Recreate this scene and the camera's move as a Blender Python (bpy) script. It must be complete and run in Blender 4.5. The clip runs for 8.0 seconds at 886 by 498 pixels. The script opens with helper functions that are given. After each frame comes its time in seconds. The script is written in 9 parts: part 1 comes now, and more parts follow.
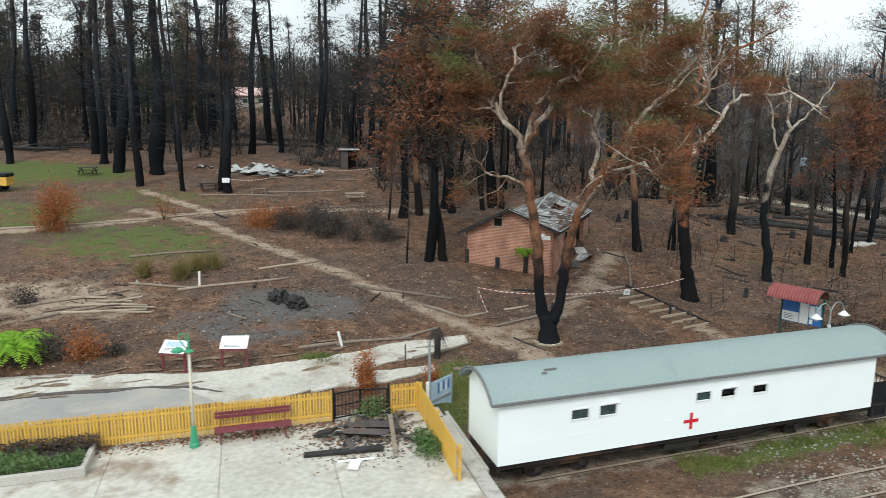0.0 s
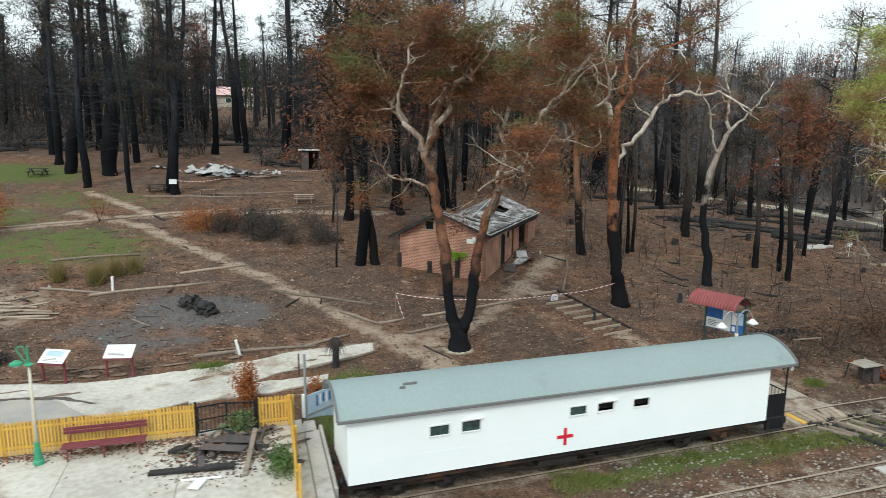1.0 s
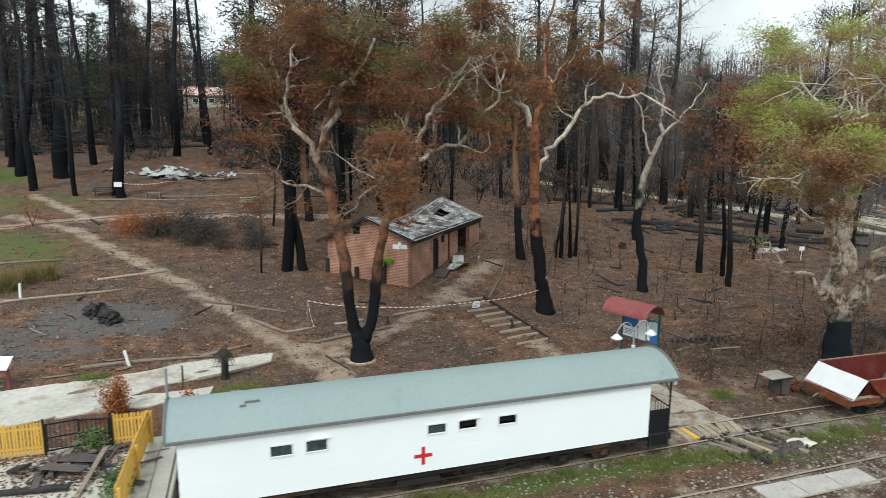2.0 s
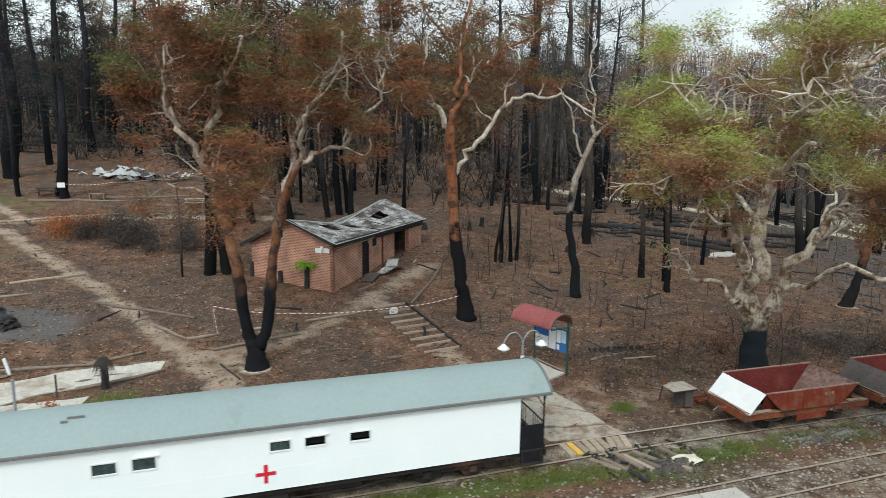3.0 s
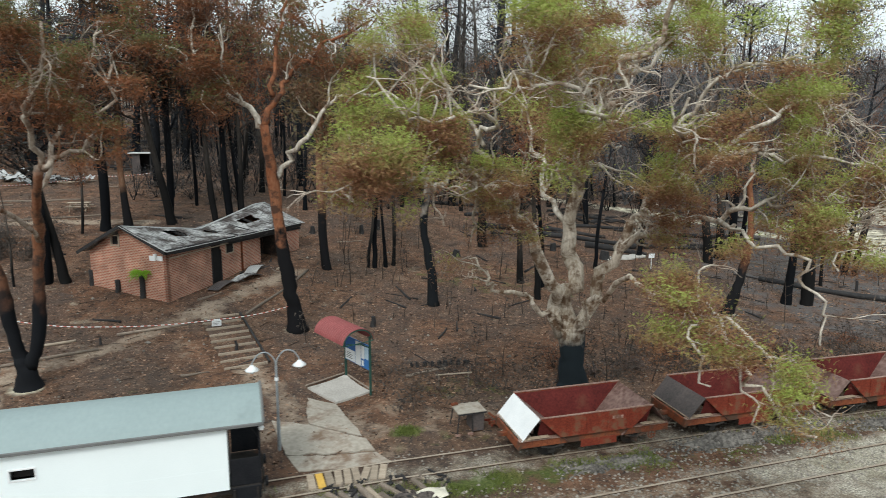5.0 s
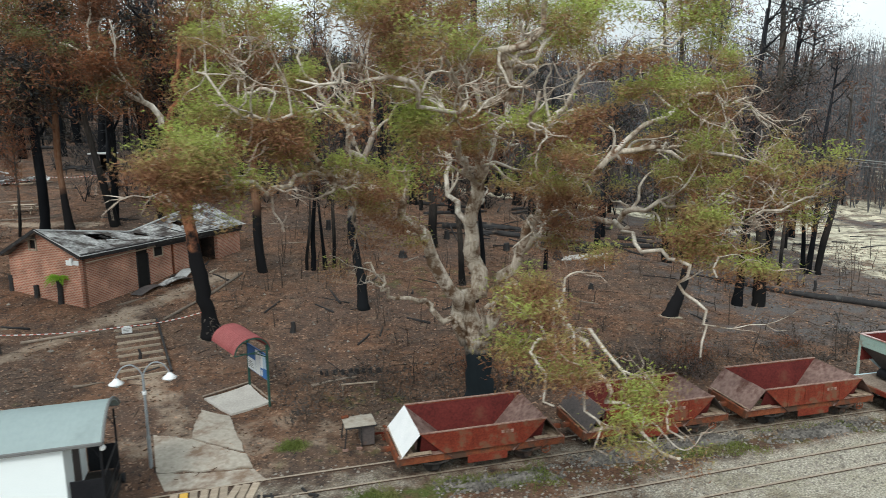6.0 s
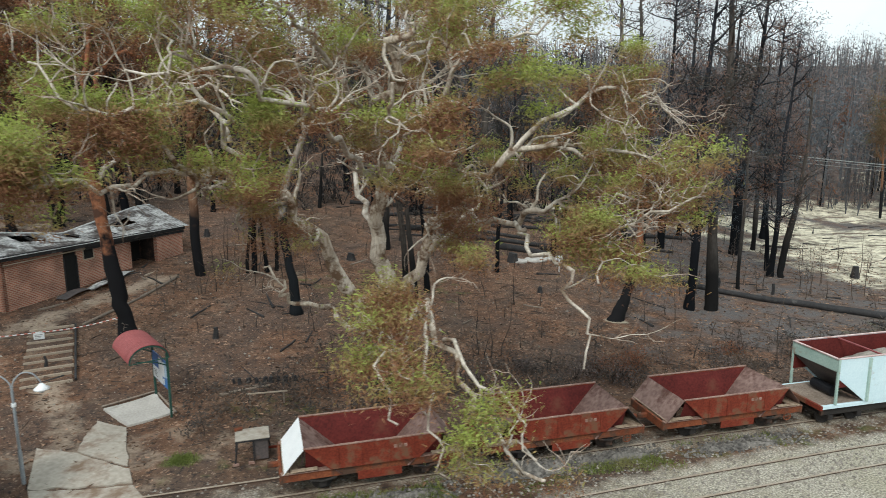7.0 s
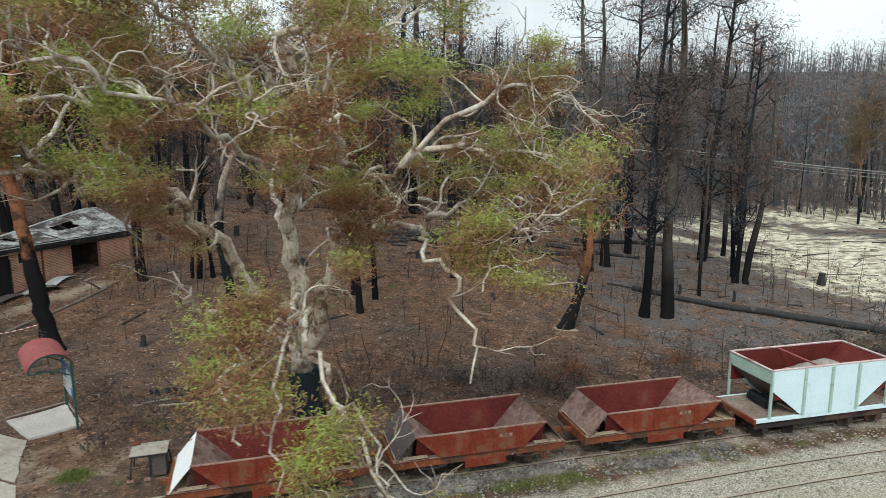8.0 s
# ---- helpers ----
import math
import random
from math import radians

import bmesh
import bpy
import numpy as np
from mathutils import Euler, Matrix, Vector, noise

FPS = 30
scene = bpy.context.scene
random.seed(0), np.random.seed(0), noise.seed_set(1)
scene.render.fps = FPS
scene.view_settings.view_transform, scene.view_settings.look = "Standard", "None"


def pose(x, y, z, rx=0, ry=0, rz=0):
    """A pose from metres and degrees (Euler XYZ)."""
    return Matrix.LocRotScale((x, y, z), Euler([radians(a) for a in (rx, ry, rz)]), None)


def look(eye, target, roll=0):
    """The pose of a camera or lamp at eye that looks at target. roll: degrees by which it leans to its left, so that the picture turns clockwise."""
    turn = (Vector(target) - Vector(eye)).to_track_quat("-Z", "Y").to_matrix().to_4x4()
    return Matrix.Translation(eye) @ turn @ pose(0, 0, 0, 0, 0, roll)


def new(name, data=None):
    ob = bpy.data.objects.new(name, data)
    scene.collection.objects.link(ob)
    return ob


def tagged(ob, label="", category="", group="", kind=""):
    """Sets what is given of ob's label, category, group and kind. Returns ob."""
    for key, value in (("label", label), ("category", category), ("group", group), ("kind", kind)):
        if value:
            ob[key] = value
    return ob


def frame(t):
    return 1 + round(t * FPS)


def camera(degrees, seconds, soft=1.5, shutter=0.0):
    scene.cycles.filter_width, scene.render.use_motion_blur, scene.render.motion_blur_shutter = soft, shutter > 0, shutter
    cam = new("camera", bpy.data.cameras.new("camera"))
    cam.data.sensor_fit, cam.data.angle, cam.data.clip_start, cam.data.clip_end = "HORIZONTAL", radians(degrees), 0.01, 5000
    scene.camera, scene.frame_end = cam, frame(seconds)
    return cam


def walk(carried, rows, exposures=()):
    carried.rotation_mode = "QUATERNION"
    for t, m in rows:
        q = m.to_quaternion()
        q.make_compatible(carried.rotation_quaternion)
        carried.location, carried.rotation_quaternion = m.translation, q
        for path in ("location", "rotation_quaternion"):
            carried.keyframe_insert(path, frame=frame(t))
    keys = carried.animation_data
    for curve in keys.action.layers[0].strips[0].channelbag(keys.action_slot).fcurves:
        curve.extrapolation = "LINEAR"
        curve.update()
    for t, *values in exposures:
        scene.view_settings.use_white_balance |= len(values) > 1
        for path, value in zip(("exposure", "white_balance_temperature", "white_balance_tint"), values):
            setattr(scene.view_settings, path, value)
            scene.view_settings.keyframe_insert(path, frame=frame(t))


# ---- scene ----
cam = camera(67.0, 8.0, 0.8, 0.4)
# seconds, eye, target, roll
PATH = [
    (0.0, (-3.160, -1.470, 11.650), (-3.680, 18.209, 8.120), 0.50),
    (0.5, (-0.813, -0.885, 11.708), (-1.363, 18.793, 8.178), 0.50),
    (1.0, (1.501, -0.296, 11.801), (0.941, 19.378, 8.250), 0.50),
    (1.5, (3.907, 0.266, 11.949), (3.317, 19.936, 8.379), 0.40),
    (3.0, (11.202, 2.109, 12.161), (10.492, 21.775, 8.592), 0.60),
    (3.5, (13.637, 2.846, 12.193), (12.887, 22.509, 8.613), 0.50),
    (4.0, (15.975, 3.534, 12.227), (15.215, 23.200, 8.666), 0.50),
    (4.5, (18.334, 4.169, 12.277), (17.544, 23.830, 8.697), 0.40),
    (6.0, (25.249, 6.563, 12.329), (24.179, 26.185, 8.610), -0.30),
    (6.5, (27.188, 7.373, 12.238), (26.078, 26.994, 8.528), -0.40),
    (7.0, (28.897, 8.095, 12.127), (27.827, 27.724, 8.447), -0.30),
    (7.5, (30.448, 8.725, 12.011), (29.428, 28.372, 8.412), -0.10),
    (8.0, (31.939, 9.411, 11.927), (30.929, 29.069, 8.387), -0.10),
]
walk(cam, [(t, look(eye, target, roll)) for t, eye, target, roll in PATH])

# ---------------------------------------------------------------- light
world = bpy.data.worlds.new("sky")
scene.world = world
world.use_nodes = True
wn, wl = world.node_tree.nodes, world.node_tree.links
wn.clear()
sky = wn.new("ShaderNodeTexSky")
sky.sky_type, sky.sun_disc = "NISHITA", False
sky.sun_elevation, sky.sun_rotation = radians(44), radians(194)
sky.air_density, sky.dust_density, sky.ozone_density = 1.0, 3.0, 1.0
grey = wn.new("ShaderNodeHueSaturation")
grey.inputs["Saturation"].default_value = 0.35
wl.new(sky.outputs[0], grey.inputs["Color"])
# thin cloud sheet over the blue
wco = wn.new("ShaderNodeTexCoord")
cloud = wn.new("ShaderNodeTexNoise")
cloud.inputs["Scale"].default_value, cloud.inputs["Detail"].default_value = 2.6, 6
wl.new(wco.outputs["Generated"], cloud.inputs["Vector"])
cramp = wn.new("ShaderNodeValToRGB")
cramp.color_ramp.elements[0].position, cramp.color_ramp.elements[1].position = 0.36, 0.62
cramp.color_ramp.elements[0].color, cramp.color_ramp.elements[1].color = (0.25, 0.25, 0.25, 1), (1, 1, 1, 1)
wl.new(cloud.outputs["Fac"], cramp.inputs["Fac"])
wmix = wn.new("ShaderNodeMix")
wmix.data_type = "RGBA"
wl.new(cramp.outputs["Color"], wmix.inputs["Factor"])
wl.new(grey.outputs["Color"], wmix.inputs["A"])
wmix.inputs["B"].default_value = (8.88, 10.1, 10.4, 1)
# an overcast sky is brighter overhead than along the horizon
wsep = wn.new("ShaderNodeSeparateXYZ")
wl.new(wco.outputs["Generated"], wsep.inputs[0])
wgrad = wn.new("ShaderNodeMapRange")
wgrad.inputs["From Min"].default_value, wgrad.inputs["From Max"].default_value = 0.0, 0.7
wgrad.inputs["To Min"].default_value, wgrad.inputs["To Max"].default_value = 0.66, 1.16
wl.new(wsep.outputs["Z"], wgrad.inputs["Value"])
wmul = wn.new("ShaderNodeMix")
wmul.data_type, wmul.blend_type = "RGBA", "MULTIPLY"
wmul.inputs["Factor"].default_value = 1.0
wl.new(wmix.outputs["Result"], wmul.inputs["A"])
wl.new(wgrad.outputs[0], wmul.inputs["B"])
wbg = wn.new("ShaderNodeBackground")
wbg.inputs["Strength"].default_value = 0.105
wout = wn.new("ShaderNodeOutputWorld")
wl.new(wmul.outputs["Result"], wbg.inputs["Color"])
wl.new(wbg.outputs[0], wout.inputs["Surface"])

sun_data = bpy.data.lights.new("sun", "SUN")
sun_data.energy, sun_data.angle, sun_data.color = 1.2, radians(14), (0.99, 0.985, 0.945)
sun_lamp = new("sun", sun_data)
sun_lamp.matrix_world = look((-15, -40, 60), (0, 20, 0))
scene.view_settings.exposure = 0.47


# ---------------------------------------------------------------- materials
def surf(name, low, high, rough=0.85, scale=1.5, fine=25.0, bump=0.3, metal=0.0, stain=None, stain_scale=0.6, stain_at=0.6,
         rand=0.0, island=0.0, stretch=(1, 1, 1), coat=0.0, depth=0.02, spec=0.4):
    """Two-scale mottled surface: low to high by a coarse and a fine noise, blotches of stain, relief by the fine noise."""
    m = bpy.data.materials.new(name)
    m.use_nodes = True
    n, l = m.node_tree.nodes, m.node_tree.links
    b = n["Principled BSDF"]
    tc, mp = n.new("ShaderNodeTexCoord"), n.new("ShaderNodeMapping")
    mp.inputs["Scale"].default_value = stretch
    l.new(tc.outputs["Object"], mp.inputs["Vector"])
    big, small = n.new("ShaderNodeTexNoise"), n.new("ShaderNodeTexNoise")
    for t, s, d in ((big, scale, 5), (small, fine, 4)):
        t.inputs["Scale"].default_value, t.inputs["Detail"].default_value = s, d
        l.new(mp.outputs[0], t.inputs["Vector"])
    both = n.new("ShaderNodeMath")
    both.operation = "MULTIPLY_ADD"
    both.inputs[1].default_value = 0.55
    l.new(small.outputs["Fac"], both.inputs[0])
    half = n.new("ShaderNodeMath")
    half.operation = "MULTIPLY"
    half.inputs[1].default_value = 0.45
    l.new(big.outputs["Fac"], half.inputs[0])
    l.new(half.outputs[0], both.inputs[2])
    r = n.new("ShaderNodeValToRGB")
    r.color_ramp.elements[0].position, r.color_ramp.elements[1].position = 0.36, 0.64
    r.color_ramp.elements[0].color, r.color_ramp.elements[1].color = (*low, 1), (*high, 1)
    l.new(both.outputs[0], r.inputs["Fac"])
    col = r.outputs["Color"]
    if stain:
        s = n.new("ShaderNodeTexNoise")
        s.inputs["Scale"].default_value, s.inputs["Detail"].default_value = stain_scale, 7
        s.inputs["Roughness"].default_value = 0.65
        l.new(tc.outputs["Object"], s.inputs["Vector"])
        sr = n.new("ShaderNodeValToRGB")
        sr.color_ramp.elements[0].position, sr.color_ramp.elements[1].position = stain_at - 0.06, stain_at + 0.06
        l.new(s.outputs["Fac"], sr.inputs["Fac"])
        x = n.new("ShaderNodeMix")
        x.data_type = "RGBA"
        l.new(sr.outputs["Color"], x.inputs["Factor"])
        l.new(col, x.inputs["A"])
        x.inputs["B"].default_value = (*stain, 1)
        col = x.outputs["Result"]
    if rand or island:
        src = n.new("ShaderNodeObjectInfo").outputs["Random"] if rand else n.new("ShaderNodeNewGeometry").outputs["Random Per Island"]
        k = rand or island
        mr = n.new("ShaderNodeMapRange")
        mr.inputs["To Min"].default_value, mr.inputs["To Max"].default_value = 1 - k, 1 + k
        l.new(src, mr.inputs["Value"])
        h = n.new("ShaderNodeHueSaturation")
        l.new(mr.outputs[0], h.inputs["Value"])
        l.new(col, h.inputs["Color"])
        col = h.outputs["Color"]
    l.new(col, b.inputs["Base Color"])
    b.inputs["Roughness"].default_value, b.inputs["Metallic"].default_value = rough, metal
    b.inputs["Specular IOR Level"].default_value = spec
    b.inputs["Coat Weight"].default_value = coat
    if bump:
        bp = n.new("ShaderNodeBump")
        bp.inputs["Strength"].default_value, bp.inputs["Distance"].default_value = bump, depth
        l.new(both.outputs[0], bp.inputs["Height"])
        l.new(bp.outputs[0], b.inputs["Normal"])
    return m


def leafy(name, colours, rough=0.6, patch=0.5, tone=False):
    """Leaves: each one takes its colour from a ramp, shifted by a slow noise so that sprays differ."""
    m = bpy.data.materials.new(name)
    m.use_nodes = True
    n, l = m.node_tree.nodes, m.node_tree.links
    b = n["Principled BSDF"]
    g = n.new("ShaderNodeNewGeometry")
    tc = n.new("ShaderNodeTexCoord")
    t = n.new("ShaderNodeTexNoise")
    t.inputs["Scale"].default_value, t.inputs["Detail"].default_value = patch, 3
    l.new(tc.outputs["Object"], t.inputs["Vector"])
    a = n.new("ShaderNodeMapRange")
    a.inputs["From Min"].default_value, a.inputs["From Max"].default_value = 0.32, 0.68
    a.inputs["To Min"].default_value, a.inputs["To Max"].default_value = 0.0, 0.75
    l.new(t.outputs["Fac"], a.inputs["Value"])
    s = n.new("ShaderNodeMath")
    s.operation = "MULTIPLY_ADD"
    s.inputs[1].default_value = 0.25
    l.new(g.outputs["Random Per Island"], s.inputs[0])
    l.new(a.outputs[0], s.inputs[2])
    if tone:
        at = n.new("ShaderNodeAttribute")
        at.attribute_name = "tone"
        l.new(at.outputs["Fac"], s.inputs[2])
    r = n.new("ShaderNodeValToRGB")
    e = r.color_ramp.elements
    while len(e) < len(colours):
        e.new(0.5)
    for i, c in enumerate(colours):
        e[i].position, e[i].color = i / (len(colours) - 1), (*c, 1)
    l.new(s.outputs[0], r.inputs["Fac"])
    l.new(r.outputs["Color"], b.inputs["Base Color"])
    b.inputs["Roughness"].default_value = rough
    b.inputs["Specular IOR Level"].default_value = 0.3
    tr = n.new("ShaderNodeBsdfTranslucent")
    l.new(r.outputs["Color"], tr.inputs["Color"])
    x = n.new("ShaderNodeMixShader")
    x.inputs[0].default_value = 0.32
    l.new(b.outputs[0], x.inputs[1])
    l.new(tr.outputs[0], x.inputs[2])
    l.new(x.outputs[0], n["Material Output"].inputs["Surface"])
    return m


def bark(name, burnt, upper, pale, char_to, soft_edge=1.2, bare_from=None, streak=None):
    """Bark charred at the foot up to a ragged height, then bare or flaking above it; 'h' is the height above the root."""
    m = surf(name, upper, pale, 0.9, 1.1, 14.0, 0.6, stretch=(1, 1, 0.25), depth=0.04, spec=0.12, **(dict(stain=streak, stain_scale=1.8, stain_at=0.53) if streak else {}))
    n, l = m.node_tree.nodes, m.node_tree.links
    b = n["Principled BSDF"]
    col = b.inputs["Base Color"].links[0].from_socket
    at = n.new("ShaderNodeAttribute")
    at.attribute_name = "h"
    tc = n.new("ShaderNodeTexCoord")
    t = n.new("ShaderNodeTexNoise")
    t.inputs["Scale"].default_value, t.inputs["Detail"].default_value = 1.3, 6
    l.new(tc.outputs["Object"], t.inputs["Vector"])
    k = n.new("ShaderNodeMath")
    k.operation = "MULTIPLY_ADD"
    k.inputs[1].default_value = char_to * 0.7
    l.new(t.outputs["Fac"], k.inputs[0])
    l.new(at.outputs["Fac"], k.inputs[2])
    mr = n.new("ShaderNodeMapRange")
    mr.inputs["From Min"].default_value, mr.inputs["From Max"].default_value = char_to, char_to + soft_edge
    l.new(k.outputs[0], mr.inputs["Value"])
    x = n.new("ShaderNodeMix")
    x.data_type = "RGBA"
    l.new(mr.outputs[0], x.inputs["Factor"])
    x.inputs["A"].default_value = (*burnt, 1)
    if bare_from:
        # bark shed near the top: pale smooth wood
        up = n.new("ShaderNodeMapRange")
        up.inputs["From Min"].default_value, up.inputs["From Max"].default_value = bare_from + char_to * 0.35, bare_from + char_to * 0.35 + 2.0
        l.new(k.outputs[0], up.inputs["Value"])
        y = n.new("ShaderNodeMix")
        y.data_type = "RGBA"
        l.new(up.outputs[0], y.inputs["Factor"])
        l.new(col, y.inputs["A"])
        y.inputs["B"].default_value = (0.37, 0.33, 0.28, 1)
        col = y.outputs["Result"]
    l.new(col, x.inputs["B"])
    l.new(x.outputs["Result"], b.inputs["Base Color"])
    return m


M = {
    "white": surf("white_paint", (0.82, 0.9, 0.905), (0.87, 0.945, 0.95), 0.45, 0.7, 30, 0.05, stain=(0.7, 0.7, 0.67), stain_scale=0.9, stain_at=0.74),
    "white_board": surf("white_board", (0.7, 0.73, 0.74), (0.82, 0.84, 0.84), 0.5, 2, 30, 0.05),
    "roof_grey": surf("grey_roof_canvas", (0.24, 0.305, 0.305), (0.27, 0.337, 0.337), 0.7, 0.4, 9, 0.04, stain=(0.215, 0.27, 0.27), stain_scale=0.5, stain_at=0.66, stretch=(1, 0.5, 1)),
    "eave": surf("dark_grey_eave", (0.12, 0.125, 0.125), (0.17, 0.175, 0.17), 0.7, 2, 20, 0.1),
    "red": surf("red_paint", (0.55, 0.012, 0.03), (0.62, 0.02, 0.04), 0.5, 3, 20, 0.02),
    "black": surf("black_iron", (0.006, 0.007, 0.01), (0.016, 0.017, 0.02), 0.55, 3, 30, 0.2, spec=0.25),
    "under": surf("underframe_grime", (0.01, 0.01, 0.01), (0.034, 0.028, 0.024), 0.8, 2, 20, 0.4, stain=(0.1, 0.05, 0.03), stain_at=0.6),
    "glass": surf("window_glass", (0.02, 0.035, 0.035), (0.05, 0.09, 0.09), 0.12, 3, 9, 0.02, spec=0.7),
    "dark_void": surf("dark_interior", (0.006, 0.006, 0.006), (0.012, 0.011, 0.01), 0.9, 3, 20, 0.0),
    "yellow": surf("yellow_paint", (0.6, 0.35, 0.06), (0.7, 0.44, 0.09), 0.55, 1.2, 18, 0.1, stain=(0.42, 0.24, 0.04), stain_at=0.66, rand=0.08),
    "green": surf("green_enamel", (0.03, 0.24, 0.13), (0.06, 0.36, 0.2), 0.45, 3, 20, 0.03),
    "cream": surf("cream_paint", (0.55, 0.52, 0.42), (0.68, 0.64, 0.53), 0.5, 2, 20, 0.03),
    "maroon": surf("maroon_paint", (0.12, 0.022, 0.03), (0.2, 0.045, 0.06), 0.55, 3, 25, 0.1),
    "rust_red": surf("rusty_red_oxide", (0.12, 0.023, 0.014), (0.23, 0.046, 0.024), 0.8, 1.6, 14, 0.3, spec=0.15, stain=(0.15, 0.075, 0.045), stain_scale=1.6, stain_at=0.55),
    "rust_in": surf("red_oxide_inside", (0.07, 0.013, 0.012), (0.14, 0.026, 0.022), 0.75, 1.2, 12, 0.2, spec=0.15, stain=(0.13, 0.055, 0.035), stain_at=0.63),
    "rust_dust": surf("dusty_brown_steel", (0.13, 0.08, 0.068), (0.28, 0.19, 0.165), 0.8, 0.9, 6, 0.15, spec=0.15, stain=(0.1, 0.05, 0.04), stain_scale=1.4, stain_at=0.56),
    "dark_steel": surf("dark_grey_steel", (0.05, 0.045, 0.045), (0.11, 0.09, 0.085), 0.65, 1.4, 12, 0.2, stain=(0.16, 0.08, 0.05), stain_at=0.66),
    "orange_rust": surf("orange_rust", (0.12, 0.036, 0.02), (0.25, 0.08, 0.036), 0.85, 2, 18, 0.35, spec=0.15, stain=(0.085, 0.05, 0.035), stain_scale=1.5, stain_at=0.54),
    "hop_white": surf("pale_blue_white_paint", (0.52, 0.68, 0.73), (0.62, 0.77, 0.81), 0.55, 1.0, 16, 0.08, stain=(0.42, 0.4, 0.36), stain_scale=1.6, stain_at=0.68),
    "hop_green": surf("faded_green_paint", (0.27, 0.39, 0.345), (0.38, 0.5, 0.45), 0.6, 1.4, 16, 0.1, stain=(0.25, 0.16, 0.11), stain_scale=2, stain_at=0.66),
    "steel_rail": surf("brown_rail_steel", (0.05, 0.032, 0.024), (0.11, 0.07, 0.05), 0.8, 1, 20, 0.1),
    "rail_head": surf("worn_rail_head", (0.3, 0.24, 0.18), (0.46, 0.39, 0.31), 0.42, 1, 20, 0.1, metal=0.25),
    "sleeper": surf("weathered_sleeper", (0.085, 0.07, 0.058), (0.19, 0.16, 0.13), 0.9, 2, 22, 0.5, stretch=(6, 1, 1), rand=0.3),
    "stone": surf("ballast_stone", (0.15, 0.135, 0.115), (0.34, 0.31, 0.265), 0.9, 3, 20, 0.3, island=0.35),
    "concrete": surf("worn_concrete", (0.38, 0.36, 0.315), (0.56, 0.54, 0.48), 0.9, 0.5, 5, 0.06, stain=(0.27, 0.22, 0.17), stain_scale=0.45, stain_at=0.6),
    "slab_concrete": surf("dirty_slab_concrete", (0.29, 0.26, 0.215), (0.43, 0.39, 0.33), 0.9, 0.6, 6, 0.06, stain=(0.19, 0.13, 0.09), stain_scale=0.6, stain_at=0.56),
    "kerb": surf("pale_concrete_kerb", (0.36, 0.34, 0.31), (0.5, 0.48, 0.44), 0.9, 1.2, 14, 0.2, stain=(0.22, 0.2, 0.17), stain_at=0.64),
    "bitumen": surf("grey_bitumen", (0.25, 0.245, 0.235), (0.34, 0.33, 0.31), 0.9, 0.5, 20, 0.15, stain=(0.37, 0.34, 0.3), stain_scale=0.4, stain_at=0.57),
    "timber": surf("grey_timber", (0.12, 0.095, 0.075), (0.27, 0.22, 0.175), 0.9, 2, 18, 0.4, stretch=(1, 6, 6), rand=0.25),
    "pale_timber": surf("pale_split_timber", (0.25, 0.2, 0.15), (0.42, 0.35, 0.27), 0.9, 2, 18, 0.3, stretch=(1, 6, 6), rand=0.2),
    "dusty_timber": surf("dusty_tan_timber", (0.24, 0.17, 0.115), (0.44, 0.35, 0.26), 0.9, 2, 16, 0.3, stretch=(6, 1, 6), stain=(0.16, 0.08, 0.05), stain_scale=1.5, stain_at=0.6),
    "charcoal": surf("charred_timber", (0.01, 0.01, 0.011), (0.035, 0.033, 0.033), 0.75, 3, 22, 0.6, stain=(0.09, 0.085, 0.08), stain_scale=1.3, stain_at=0.66),
    "char_log": surf("burnt_log", (0.011, 0.011, 0.012), (0.038, 0.036, 0.036), 0.9, 2, 18, 0.6, stain=(0.14, 0.1, 0.075), stain_scale=0.9, stain_at=0.63),
    "galv": surf("scorched_galvanised_sheet", (0.07, 0.068, 0.065), (0.58, 0.59, 0.58), 0.5, 1.1, 6, 0.15, metal=0.15, stain=(0.05, 0.04, 0.036), stain_scale=0.9, stain_at=0.52, stretch=(0.6, 1.8, 1)),
    "sooty_brick": surf("soot_blackened_wall", (0.01, 0.009, 0.008), (0.036, 0.024, 0.019), 0.95, 1.4, 14, 0.3, stain=(0.1, 0.05, 0.035), stain_scale=0.8, stain_at=0.6),
    "galv_pale": surf("pale_crumpled_sheet", (0.36, 0.37, 0.37), (0.56, 0.57, 0.56), 0.55, 1.2, 9, 0.15, metal=0.15, stain=(0.16, 0.13, 0.11), stain_at=0.64),
    "tin_red": surf("faded_red_tin", (0.2, 0.045, 0.045), (0.29, 0.08, 0.078), 0.6, 1.5, 16, 0.1, stain=(0.26, 0.13, 0.11), stain_at=0.68),
    "blue": surf("poster_blue", (0.02, 0.1, 0.3), (0.03, 0.15, 0.4), 0.4, 2, 20, 0.0),
    "sky_blue": surf("faded_blue_board", (0.3, 0.44, 0.56), (0.46, 0.57, 0.65), 0.5, 2, 12, 0.0),
    "dark_green": surf("dark_green_post", (0.012, 0.05, 0.04), (0.025, 0.085, 0.065), 0.5, 3, 20, 0.05),
    "steel_post": surf("grey_steel_post", (0.25, 0.28, 0.3), (0.36, 0.39, 0.41), 0.5, 3, 20, 0.05, metal=0.3),
    "tape_red": surf("tape_red", (0.45, 0.12, 0.09), (0.55, 0.17, 0.13), 0.5, 3, 20, 0.0),
    "burnt_rubble": surf("burnt_rubble", (0.03, 0.027, 0.026), (0.12, 0.1, 0.09), 0.9, 2.5, 16, 0.6, island=0.5),
